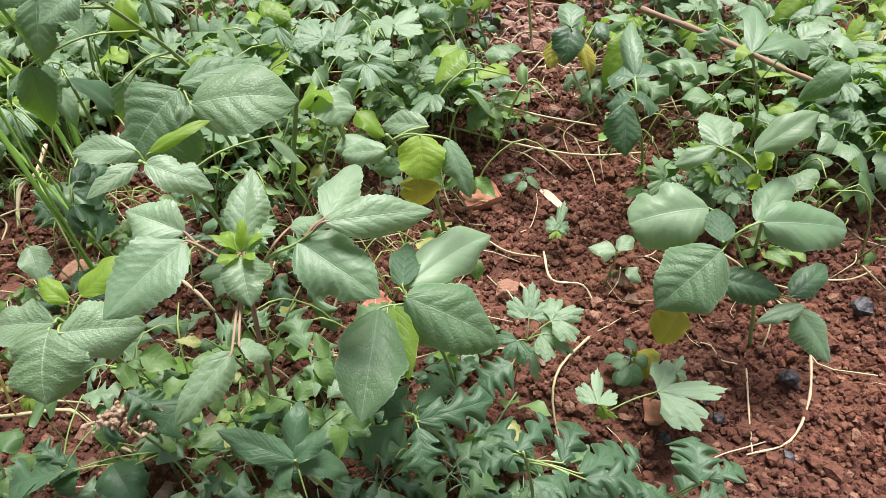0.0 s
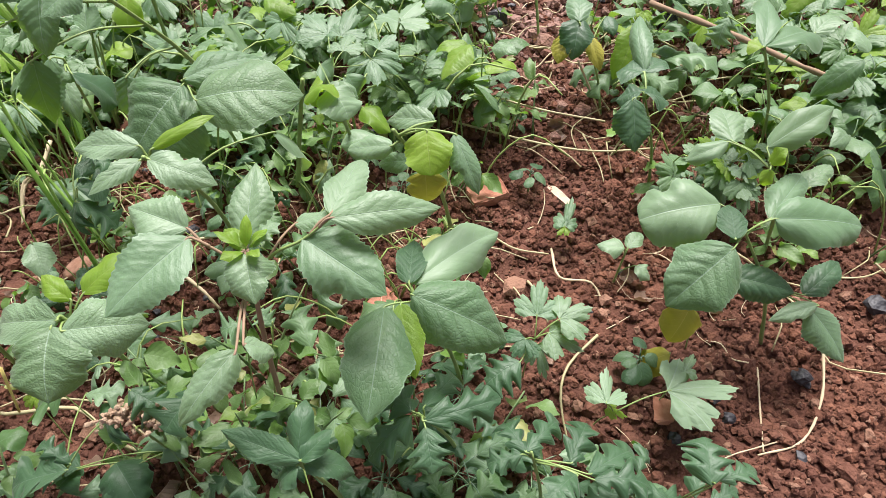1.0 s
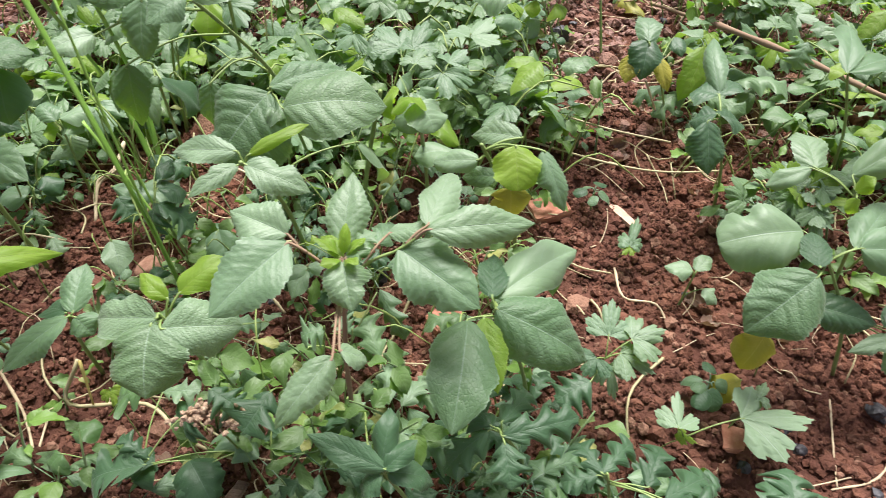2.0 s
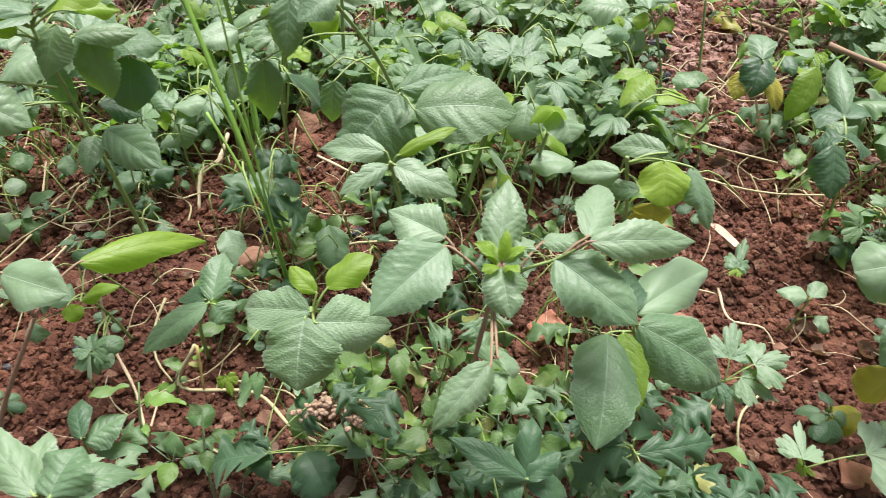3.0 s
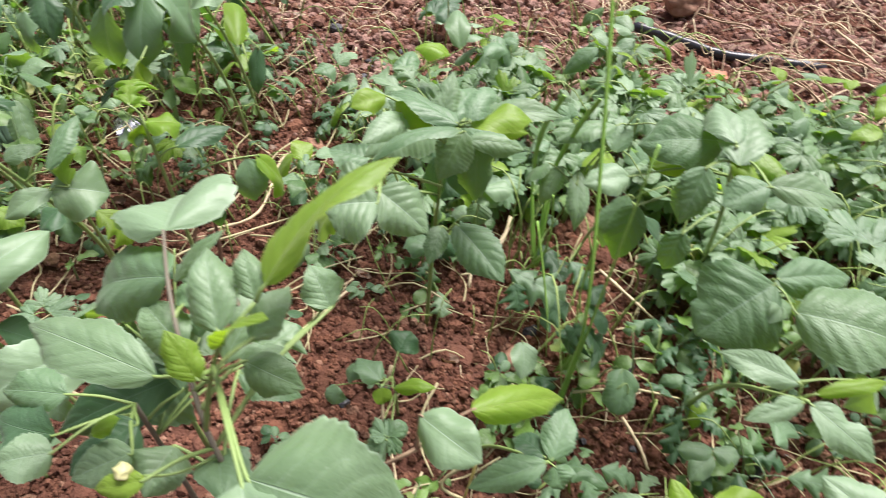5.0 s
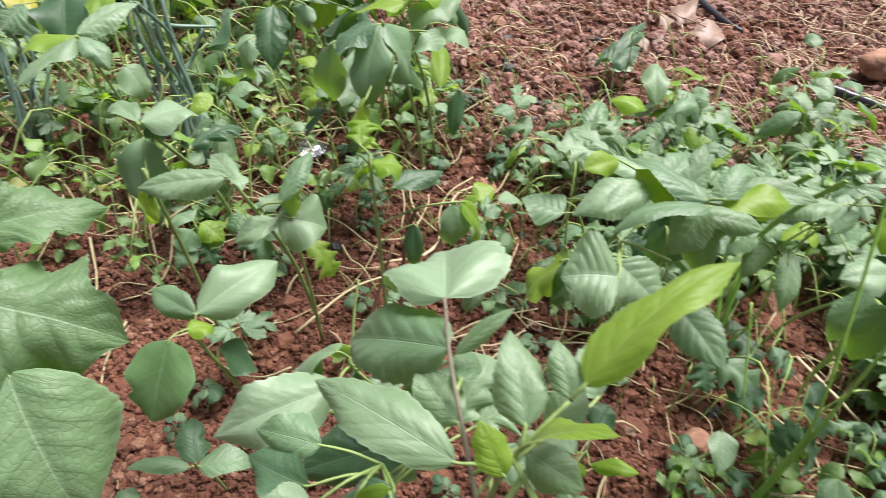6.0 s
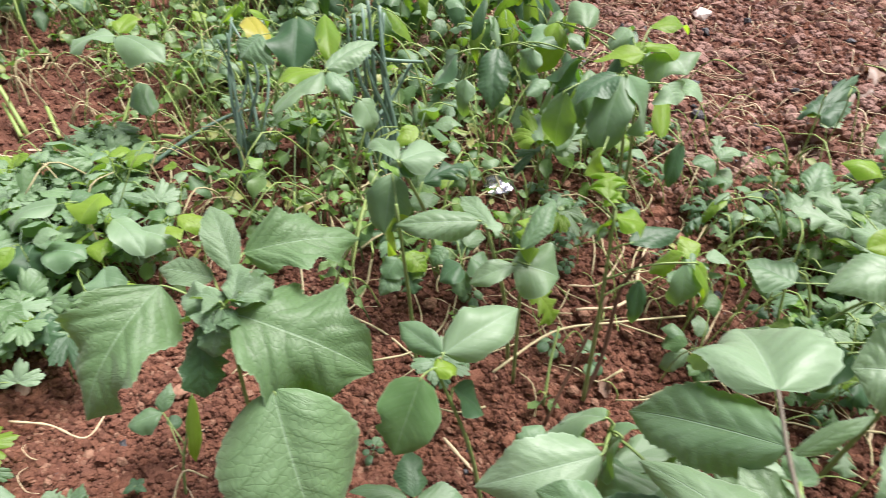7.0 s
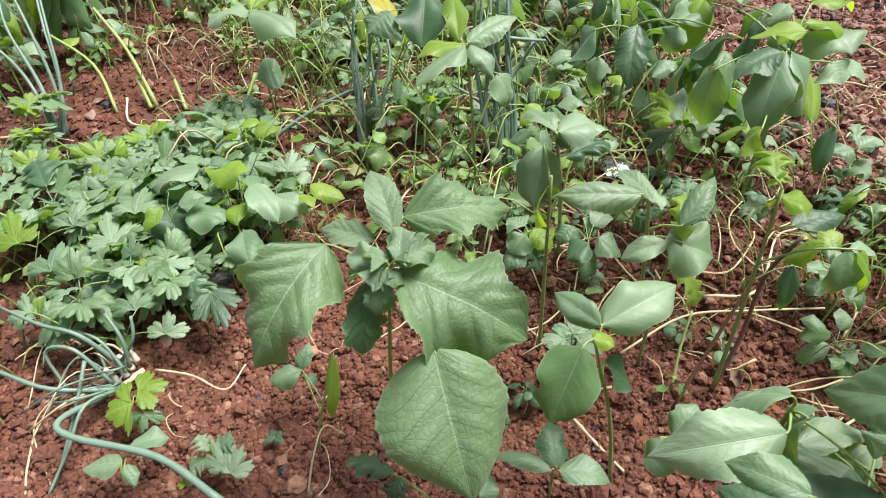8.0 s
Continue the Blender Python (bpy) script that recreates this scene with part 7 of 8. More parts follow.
strand("straw", "bleached dry stalk on far soil", "straw", "straw", 0.0037, 0.0025, [(-0.086, 2.082, 0.020), (-0.026, 2.010, 0.020), (0.017, 1.951, 0.020)])
strand("broken_branch", "dry grey branch on far soil", "branch", "bark", 0.0056, 0.0043, [(0.310, 2.359, 0.020), (0.308, 2.057, 0.020), (0.315, 1.903, 0.020)])
brick(0.162, 0.875, .0, .062, 20)
brick(0.349, 0.496, .0, .036, -10)
brick(0.005, 0.653, .0, .045, 40)
brick(0.718, 1.120, .0, .05, 10)
brick(0.769, 1.023, .0, .04, 60)
pebble(-0.472, 1.981, .0, .12, 30)
brick(-0.321, 1.720, .0, .05, 10)
coal(0.644, 0.638, .0, .032, 0)
coal(0.517, 0.542, .0, .026, 40)
coal(0.350, 0.470, .0, .018, 10)
coal(0.421, 0.496, .0, .018, 60)
coal(0.526, 1.161, .0, .04, 60)
coal(0.545, 1.334, .0, .06, 60)
coal(-0.783, 1.274, .0, .07, 20)
coal(-1.099, 0.024, .0, .018, 20)
coal(-2.289, 0.060, .0, .03, 20)
coal(-1.497, 0.078, .0, .06, 0)
coal(-0.425, 0.793, .0, .03, 0)
coal(0.204, 1.347, .0, .05, 0)
pebble(-1.258, -0.002, .0, .017, 0)
pebble(-1.136, 0.002, .0, .022, 30)
pebble(-1.066, 0.030, .0, .03, 60)
pebble(-1.251, 0.139, .0, .026, 60)
pebble(0.721, 0.886, .0, .04, 0)
pebble(-0.425, 0.731, .0, .045, 0)
pebble(-2.359, 0.495, .0, .02, 0)
palestone(-1.523, 1.930, .0, .06, 0)
stick(0.268, 0.879, .0, .075, -62)
stick(-2.137, 0.161, .0, .05, 30)
dryleaf(-0.955, 1.889, .02, .13, 20)
dryleaf(-0.922, 1.991, .02, .11, 100)
dryleaf(0.348, 0.558, .01, .03, 60)
dryleaf(-1.414, -0.047, .01, .06, 60)
dryleaf(-2.328, 0.030, .01, .04, 0)
dryleaf(-0.785, 0.337, .05, .04, 30)
foil(-1.294, 0.846, .03, .07, 0)
yellowleaf(0.392, 1.455, .03, .1, 30)
seedhead(-0.171, 0.440, .13, .05, 20)
seedhead(-0.210, 0.441, .13, .05, 20)
strand("onion_leaf", "thin curled onion leaf on bare soil", "onion", "onion", 0.0026, 0.0018, [(-1.364, -0.106, 0.030), (-1.406, -0.121, 0.080), (-1.454, -0.168, 0.080), (-1.432, -0.205, 0.050)])
strand("onion_leaf", "thin pale onion leaf lying on soil", "onion", "palestem", 0.0015, 0.001, [(-1.355, -0.132, 0.020), (-1.380, -0.195, 0.030), (-1.353, -0.242, 0.020), (-1.263, -0.243, 0.000)])
strand("onion_leaf", "thin onion leaf bent over the path", "onion", "onion", 0.003, 0.002, [(-1.340, -0.124, 0.030), (-1.310, -0.165, 0.060), (-1.277, -0.206, 0.030), (-1.247, -0.249, -0.000)])
strand("onion_leaf", "dry papery onion leaf", "onion", "straw", 0.0019, 0.0012, [(-1.391, -0.094, 0.020), (-1.417, -0.114, 0.050), (-1.426, -0.167, 0.040), (-1.406, -0.207, 0.010)])
strand("bare_weed", "upright green stem with a bare lower part", "stem", "greenstem", 0.0028, 0.0021, [(0.281, 1.266, 0.000), (0.268, 1.300, 0.100), (0.254, 1.336, 0.200)])
strand("bare_weed", "upright dark green weed stem", "stem", "greenstem", 0.0035, 0.0028, [(-0.118, 0.833, 0.060), (-0.099, 0.837, 0.150), (-0.074, 0.820, 0.250)])
strand("bare_weed", "upright green weed stem behind the leaves", "stem", "greenstem", 0.0035, 0.0028, [(-0.379, 1.151, -0.000), (-0.363, 1.118, 0.120), (-0.338, 1.072, 0.240)])
strand("bare_weed", "slender green weed stem behind the leaves", "stem", "greenstem", 0.0028, 0.0021, [(-0.400, 1.166, -0.000), (-0.402, 1.130, 0.120), (-0.399, 1.082, 0.220)])
strand("bare_weed", "slender pale weed stem behind the leaves", "stem", "palestem", 0.0019, 0.0012, [(-0.368, 1.172, 0.000), (-0.336, 1.176, 0.100), (-0.304, 1.118, 0.200)])
strand("onion_leaf", "upright blue-green onion leaf in a thick bunch", "onion", "onion", 0.0047, 0.0028, [(-1.466, 0.658, 0.000), (-1.519, 0.676, 0.120), (-1.546, 0.680, 0.230), (-1.558, 0.694, 0.330)])
strand("onion_leaf", "upright blue-green onion leaf in a thick bunch", "onion", "onion", 0.0055, 0.0028, [(-1.436, 0.696, 0.000), (-1.477, 0.726, 0.120), (-1.506, 0.726, 0.230), (-1.534, 0.760, 0.330)])
strand("onion_leaf", "upright blue-green onion leaf in a thick bunch", "onion", "onion", 0.0043, 0.0028, [(-1.469, 0.655, 0.000), (-1.514, 0.681, 0.120), (-1.528, 0.701, 0.230), (-1.474, 0.662, 0.330)])
strand("onion_leaf", "upright blue-green onion leaf in a thick bunch", "onion", "onion", 0.0045, 0.0028, [(-1.441, 0.690, -0.000), (-1.490, 0.710, 0.120), (-1.503, 0.730, 0.230), (-1.461, 0.666, 0.330)])
strand("onion_leaf", "upright blue-green onion leaf in a thick bunch", "onion", "onion", 0.0051, 0.0028, [(-1.438, 0.694, 0.000), (-1.482, 0.720, 0.120), (-1.523, 0.707, 0.230), (-1.580, 0.743, 0.330)])
strand("onion_leaf", "upright blue-green onion leaf in a thick bunch", "onion", "onion", 0.0059, 0.0028, [(-1.456, 0.671, 0.000), (-1.494, 0.706, 0.120), (-1.537, 0.690, 0.230), (-1.568, 0.715, 0.330)])
strand("onion_leaf", "thin upright blue-green onion leaf", "onion", "onion", 0.0042, 0.0022, [(-1.667, 0.462, 0.000), (-1.712, 0.494, 0.100), (-1.779, 0.536, 0.190), (-1.775, 0.522, 0.270)])
strand("onion_leaf", "thin upright blue-green onion leaf", "onion", "onion", 0.0042, 0.0022, [(-1.663, 0.468, 0.000), (-1.706, 0.502, 0.100), (-1.782, 0.533, 0.190), (-1.793, 0.552, 0.270)])
strand("onion_leaf", "thin upright blue-green onion leaf", "onion", "onion", 0.0042, 0.0022, [(-1.668, 0.461, 0.000), (-1.714, 0.492, 0.100), (-1.758, 0.560, 0.190), (-1.678, 0.523, 0.270)])
strand("onion_leaf", "thin upright blue-green onion leaf", "onion", "onion", 0.0042, 0.0022, [(-1.650, 0.483, 0.000), (-1.681, 0.532, 0.100), (-1.731, 0.592, 0.190), (-1.808, 0.597, 0.270)])
strand("onion_leaf", "thin upright blue-green onion leaf", "onion", "onion", 0.0042, 0.0022, [(-1.645, 0.490, 0.000), (-1.687, 0.524, 0.100), (-1.758, 0.560, 0.190), (-1.681, 0.525, 0.270)])
strand("onion_leaf", "onion leaf leaning over dry soil", "onion", "onion", 0.0046, 0.0026, [(-2.202, -0.059, 0.000), (-2.263, -0.014, 0.100), (-2.359, 0.009, 0.200), (-2.467, 0.032, 0.270)])
strand("onion_leaf", "onion leaf leaning over dry soil", "onion", "onion", 0.0046, 0.0026, [(-2.211, -0.070, 0.000), (-2.298, -0.056, 0.100), (-2.423, -0.065, 0.200), (-2.536, -0.043, 0.270)])
strand("onion_leaf", "onion leaf leaning over dry soil", "onion", "onion", 0.0046, 0.0026, [(-2.207, -0.066, 0.000), (-2.297, -0.054, 0.100), (-2.423, -0.065, 0.200), (-2.536, -0.043, 0.270)])
strand("onion_leaf", "onion leaf leaning over dry soil", "onion", "onion", 0.0046, 0.0026, [(-2.209, -0.068, 0.000), (-2.263, -0.014, 0.100), (-2.353, 0.015, 0.200), (-2.461, 0.038, 0.270)])
dryleaf(-0.977, 1.737, .02, .10, 70)
dryleaf(-0.844, 1.976, .02, .16, 150)
dryleaf(-1.005, 1.934, .02, .12, 200)
dryleaf(-0.967, 1.754, .02, .07, 10)
dryleaf(-2.003, 0.066, .02, .06, 40)
dryleaf(-1.752, 0.212, .02, .05, 140)
dryleaf(-2.265, 0.015, .02, .05, 80)
dryleaf(-0.934, 1.062, .01, .05, 20)
dryleaf(0.216, 2.034, .01, .09, 20)
dryleaf(0.145, 1.887, .01, .07, 80)
coal(-1.124, 2.034, .0, .03, 0)
coal(-1.093, 1.677, .0, .025, 10)
coal(-1.190, 1.398, .0, .04, 10)
strand("bare_weed", "upright green weed stem with a thin tip among fine stems", "stem", "greenstem", 0.003, 0.0012, [(-0.467, 1.036, 0.000), (-0.460, 1.066, 0.090), (-0.430, 1.045, 0.180)])
strand("bare_weed", "upright green weed stem among fine stems", "stem", "greenstem", 0.0024, 0.001, [(-0.476, 1.105, -0.004), (-0.455, 1.102, 0.100), (-0.420, 1.085, 0.180)])
strand("grass_stalk", "leaning green stalk over dry straw", "grass", "grass", 0.0032, 0.0018, [(-0.449, 0.789, 0.220), (-0.425, 0.779, 0.150), (-0.401, 0.765, 0.080), (-0.387, 0.761, 0.000)])
strand("grass_stalk", "thin green stalk leaning over dry straw", "grass", "grass", 0.0022, 0.0016, [(-0.442, 0.812, 0.250), (-0.437, 0.827, 0.180), (-0.446, 0.846, 0.100), (-0.473, 0.873, 0.030)])
strand("straw", "thick bent pale stalk among the weeds", "straw", "straw", 0.0034, 0.0026, [(-0.532, 0.956, 0.050), (-0.530, 0.901, 0.040), (-0.561, 0.885, 0.020), (-0.543, 0.820, 0.000)])
strand("straw", "pale stalk lying by bare soil", "straw", "straw", 0.0022, 0.0016, [(-0.389, 1.106, 0.030), (-0.366, 1.173, 0.060), (-0.349, 1.217, 0.100)])
strand("cut_stem", "thick pale cut stem leaning over dry soil", "stem", "limestem", 0.0045, 0.0035, [(-2.242, 0.074, 0.000), (-2.370, 0.075, 0.080), (-2.521, 0.004, 0.140)])
strand("cut_stem", "thick pale-green leaning stem with few leaves", "stem", "limestem", 0.0055, 0.004, [(-2.210, 0.165, 0.000), (-2.346, 0.162, 0.100), (-2.466, 0.136, 0.180)])
strand("cut_stem", "short cut stem stub on dry soil", "stem", "limestem", 0.005, 0.004, [(-2.208, 0.150, 0.000), (-2.249, 0.152, 0.025), (-2.313, 0.154, 0.045)])
strand("cut_stem", "short cut stem stub on dry soil", "stem", "limestem", 0.005, 0.004, [(-2.141, 0.219, 0.000), (-2.188, 0.225, 0.025), (-2.241, 0.231, 0.040)])
strand("vine_stem", "pale green stalk rising across the weeds", "stem", "limestem", 0.005, 0.0035, [(-1.916, 0.257, 0.000), (-1.948, 0.314, 0.060), (-1.988, 0.371, 0.110)])
strand("vine_stem", "thick pale stem lying across the tangle", "stem", "limestem", 0.005, 0.004, [(-1.914, 0.390, 0.040), (-1.789, 0.503, 0.040), (-1.690, 0.655, 0.050), (-1.607, 0.736, 0.050)])
strand("straw", "withered root curling over dry soil", "straw", "straw", 0.003, 0.002, [(-2.280, 0.111, 0.010), (-2.160, 0.086, 0.010), (-2.096, 0.126, 0.010), (-2.059, 0.183, 0.010)])
strand("straw", "withered pale stalk on dry soil", "straw", "straw", 0.003, 0.002, [(-2.284, -0.186, 0.010), (-2.244, -0.117, 0.010), (-2.154, -0.043, 0.010)])
strand("straw", "pale root over dry soil", "straw", "straw", 0.0024, 0.0016, [(-2.086, -0.104, 0.010), (-2.087, -0.039, 0.020), (-2.062, 0.026, 0.010)])
strand("grass_stalk", "bright green flat grass blade in a tuft", "grass", "grass", 0.006, 0.003, [(-0.469, 0.917, 0.000), (-0.513, 0.970, 0.120), (-0.502, 0.922, 0.250), (-0.459, 0.829, 0.380)])
strand("grass_stalk", "bright green flat grass blade in a tuft", "grass", "grass", 0.005, 0.003, [(-0.465, 0.918, 0.000), (-0.491, 0.990, 0.120), (-0.463, 0.945, 0.250), (-0.427, 0.877, 0.360)])
strand("grass_stalk", "short bright grass blade in a tuft", "grass", "grass", 0.005, 0.003, [(-0.467, 0.918, 0.000), (-0.480, 0.968, 0.080), (-0.487, 0.995, 0.160)])
strand("onion_leaf", "thin limp blue-green onion leaf near bare soil", "onion", "onion", 0.0017, 0.001, [(-1.386, -0.116, 0.015), (-1.336, -0.174, 0.086), (-1.376, -0.250, 0.035)])
strand("onion_leaf", "thin limp blue-green onion leaf near bare soil", "onion", "onion", 0.0014, 0.0008, [(-1.392, -0.104, 0.015), (-1.321, -0.122, 0.060), (-1.360, -0.153, 0.046)])
strand("onion_leaf", "thin limp blue-green onion leaf near bare soil", "onion", "onion", 0.0022, 0.0013, [(-1.361, -0.116, 0.015), (-1.347, -0.164, 0.055), (-1.419, -0.230, 0.004)])
strand("onion_leaf", "thin limp withered onion leaf near bare soil", "onion", "straw", 0.0013, 0.0008, [(-1.402, -0.121, 0.015), (-1.384, -0.177, 0.053), (-1.329, -0.246, 0.025)])
strand("onion_leaf", "thin limp blue-green onion leaf near bare soil", "onion", "onion", 0.0025, 0.0015, [(-1.396, -0.132, 0.015), (-1.448, -0.134, 0.042), (-1.526, -0.160, 0.000)])
strand("onion_leaf", "thin limp withered onion leaf near bare soil", "onion", "straw", 0.0013, 0.0008, [(-1.388, -0.132, 0.015), (-1.488, -0.191, 0.042), (-1.377, -0.238, 0.038)])
strand("onion_leaf", "thin limp blue-green onion leaf near bare soil", "onion", "onion", 0.0022, 0.0013, [(-1.393, -0.104, 0.015), (-1.336, -0.115, 0.074), (-1.407, -0.180, 0.029)])
strand("onion_leaf", "thin limp withered onion leaf near bare soil", "onion", "palestem", 0.0024, 0.0014, [(-1.371, -0.137, 0.015), (-1.331, -0.184, 0.061), (-1.345, -0.246, 0.028)])
strand("onion_leaf", "thin limp blue-green onion leaf near bare soil", "onion", "onion", 0.0026, 0.0015, [(-1.355, -0.114, 0.015), (-1.328, -0.179, 0.064), (-1.412, -0.229, 0.001)])
strand("onion_leaf", "thin limp blue-green onion leaf near bare soil", "onion", "onion", 0.0016, 0.001, [(-1.381, -0.103, 0.015), (-1.437, -0.137, 0.047), (-1.457, -0.176, 0.026)])
strand("onion_leaf", "thin limp blue-green onion leaf near bare soil", "onion", "onion", 0.0018, 0.0011, [(-1.397, -0.130, 0.015), (-1.424, -0.163, 0.044), (-1.343, -0.213, 0.048)])
strand("onion_leaf", "thin limp withered onion leaf near bare soil", "onion", "palestem", 0.0012, 0.0007, [(-1.388, -0.118, 0.015), (-1.363, -0.122, 0.086), (-1.426, -0.143, 0.040)])
strand("onion_leaf", "thin limp withered onion leaf near bare soil", "onion", "straw", 0.0016, 0.001, [(-1.404, -0.120, 0.015), (-1.505, -0.178, 0.031), (-1.484, -0.240, 0.040)])
strand("onion_leaf", "thin limp blue-green onion leaf near bare soil", "onion", "onion", 0.0013, 0.0008, [(-1.386, -0.124, 0.015), (-1.348, -0.182, 0.057), (-1.359, -0.199, 0.035)])
strand("onion_bulb", "white onion neck with papery skin on the soil", "onion", "neck", 0.0055, 0.0036, [(-1.381, -0.111, 0.004), (-1.387, -0.114, 0.020), (-1.385, -0.118, 0.040)])
strand("onion_bulb", "white onion neck with papery skin on the soil", "onion", "neck", 0.0055, 0.0036, [(-1.390, -0.100, 0.004), (-1.396, -0.103, 0.020), (-1.394, -0.108, 0.040)])
strand("onion_bulb", "white onion neck with papery skin on the soil", "onion", "neck", 0.0055, 0.0036, [(-1.375, -0.124, 0.004), (-1.381, -0.126, 0.020), (-1.378, -0.130, 0.040)])
strand("onion_bulb", "white onion neck with papery skin on the soil", "onion", "neck", 0.0055, 0.0036, [(-1.402, -0.089, 0.004), (-1.408, -0.092, 0.020), (-1.406, -0.097, 0.040)])


# ---- plants that fill the bed: built once, then copied ----
def prototype(name, label, category, blades, height, seed, spread=1.0, colours="ggl", stems=1, drop=(-0.75, 0.2)):
    """A plant of several blades on petioles round one or more stems, standing at the origin."""
    rnd = random.Random(seed)
    root = new(name)
    tagged(root, label, category, "weeds of the bed" if category == "weed" else category + " of the bed")
    for s in range(stems):
        a0 = rnd.uniform(0, 6.3)
        h = height * rnd.uniform(0.75, 1.1)
        lean = Vector((math.cos(a0), math.sin(a0), 0)) * height * 0.28 * (0.4 if stems == 1 else 1.0)
        spine = [Vector((0, 0, -0.008)), lean * 0.3 + Vector((0, 0, h * 0.5)), lean + Vector((0, 0, h))]
        r = 0.0011 + 0.0045 * height
        part("stem", tube("stem", spine, r, r * 0.5, STEM, sides=6, steps=4), root)
        curve = smooth_path(spine, 10)
        for k, (kind, length, ratio) in enumerate(blades):
            a = a0 + k * 2.4 + rnd.uniform(-0.3, 0.3)
            level = rnd.uniform(0.45, 1.0) if height > 0.1 else rnd.uniform(0.7, 1.0)
            start = curve[min(len(curve) - 1, int(level * len(curve)))]
            out = Vector((math.cos(a), math.sin(a), 0))
            n = length * rnd.uniform(0.7, 1.25)
            base = start + (out * 0.55 + Vector((0, 0, 0.35))) * n * spread * rnd.uniform(0.5, 1.1)
            tip = base + out * n * 0.92 + Vector((0, 0, rnd.uniform(*drop) * n))
            m = leaf_pose(base, tip, rnd.uniform(-28, 28))
            inv = m.inverted()
            stalk = (inv @ start, inv @ (start.lerp(base, 0.5) + Vector((0, 0, 0.006))), max(0.0007, r * 0.5))
            blade = blade_mesh(kind, (tip - base).length, n * ratio, LEAF[rnd.choice(colours)], rnd.uniform(0.03, 0.16), rnd.uniform(-0.1, 0.3), rnd.uniform(-0.4, 0.4), seed * 31 + k + 7 * s, rows=0 if kind in ("ov", "vl", "ct", "dc") else 16, cols=6, stalk=stalk)
            part("leaf", blade, root, m=m)
    return root


def clump(protos, count, seed, area, sizes, avoid=()):
    """Copies of the prototypes, spread over an area of the bed."""
    rnd = random.Random(seed)
    done = 0
    tries = 0
    while done < count and tries < count * 20:
        tries += 1
        x, y = rnd.uniform(area[0], area[1]) + rnd.gauss(0, 0.035), rnd.uniform(area[2], area[3]) + rnd.gauss(0, 0.035)
        if any(math.hypot(x - ax, y - ay) < ar for ax, ay, ar in avoid):
            continue
        m = pose(x, y, ground_at(x, y), rnd.uniform(-8, 8), rnd.uniform(-8, 8), rnd.uniform(0, 360))
        ob = copy_thing(rnd.choice(protos), m)
        s = rnd.uniform(*sizes)
        ob.scale = (s, s, s)
        done += 1


CORIANDER = [prototype("coriander_plant", "leafy coriander seedling with lobed fan leaves", "coriander", [("ci", 0.036, 1.2)] * 9, 0.085, 40 + k, 1.3, "klkgyk", 1, (-0.9, 0.7)) for k in range(6)]
CUTLEAF = [prototype("toothed_weed", "low weed with coarsely toothed leaves", "weed", [("ct", 0.06, 0.62)] * 5, 0.06, 60 + k, 0.9, "glk") for k in range(3)]
OVALS = [prototype("leafy_weed", "upright weed with pointed pale leaves", "weed", [("ov", 0.055, 0.66)] * 6, 0.17, 70 + k, 0.7, "glmyy", 1, (-1.2, 0.25)) for k in range(4)]
BROAD = [prototype("broadleaf_weed", "low weed with broad wavy green leaves", "weed", [("vl", 0.062, 0.8)] * 4, 0.10, 75 + k, 0.8, "gml", 1, (-1.1, 0.3)) for k in range(3)]
TALLS = [prototype("tall_weed", "tall weed with large hanging leaves", "weed", [("vl", 0.080, 0.66)] * 8, 0.30, 80 + k, 0.6, "mdgdyl", 1, (-2.6, -0.1)) for k in range(4)]
TINY = [prototype("weed_seedling", "tiny round-leaved weed seedling on the soil", "weed", [("sd", 0.017, 0.8)] * 6, 0.03, 90 + k, 0.9, "ggd") for k in range(4)]
BUSHY = [prototype("bushy_weed", "low bushy weed with small pointed leaves", "weed", [("ov", 0.046, 0.72)] * 4, 0.09, 100 + k, 0.9, "glmy", 2, (-1.2, 0.3)) for k in range(3)]
FERNY = [prototype("feathery_weed", "small weed with finely cut leaves", "weed", [("dc", 0.05, 0.6)] * 6, 0.07, 110 + k, 0.8, "mdd") for k in range(3)]
BARE = (
    (-0.25, 0.66, 0.07), (-0.33, 0.47, 0.09), (-0.06, 0.62, 0.06), (0.27, 0.66, 0.20), (0.55, 0.50, 0.20), (0.33, 0.90, 0.12), (0.30, 1.08, 0.09),
    (-0.57, 0.54, 0.15), (-0.72, 0.60, 0.14), (-0.42, 0.90, 0.16), (-0.38, 1.02, 0.10), (-0.83, 0.96, 0.12), (-0.96, 0.86, 0.10), (-0.52, 0.76, 0.10),
    (-1.05, 0.64, 0.12), (-0.90, 0.66, 0.13), (-1.25, 0.02, 0.20), (-1.10, 0.05, 0.16), (-2.15, 0.10, 0.22), (-1.05, 1.20, 0.13), (-1.0, 1.60, 0.32), (-2.25, 0.16, 0.16), (-2.35, 0.30, 0.14), (-1.72, 0.42, 0.10),
)
clump(CORIANDER, 66, 1, (-0.75, 0.14, 0.90, 1.5), (0.9, 1.45), BARE)
clump(OVALS, 20, 2, (-1.0, 0.22, 0.95, 1.6), (0.7, 1.1), BARE)
clump(CORIANDER + CUTLEAF + BUSHY, 54, 3, (0.42, 1.15, 0.72, 1.5), (0.8, 1.35), BARE)
clump(OVALS, 18, 4, (0.42, 1.2, 0.85, 1.6), (0.7, 1.1), BARE)
clump(CORIANDER, 84, 5, (-2.1, -1.45, -0.12, 0.28), (0.6, 1.3), BARE)
clump(CORIANDER, 36, 16, (-2.2, -1.62, -0.5, -0.06), (0.6, 1.5))
clump(BROAD + OVALS, 14, 6, (-1.80, -1.35, 0.0, 0.30), (0.6, 1.0), BARE)
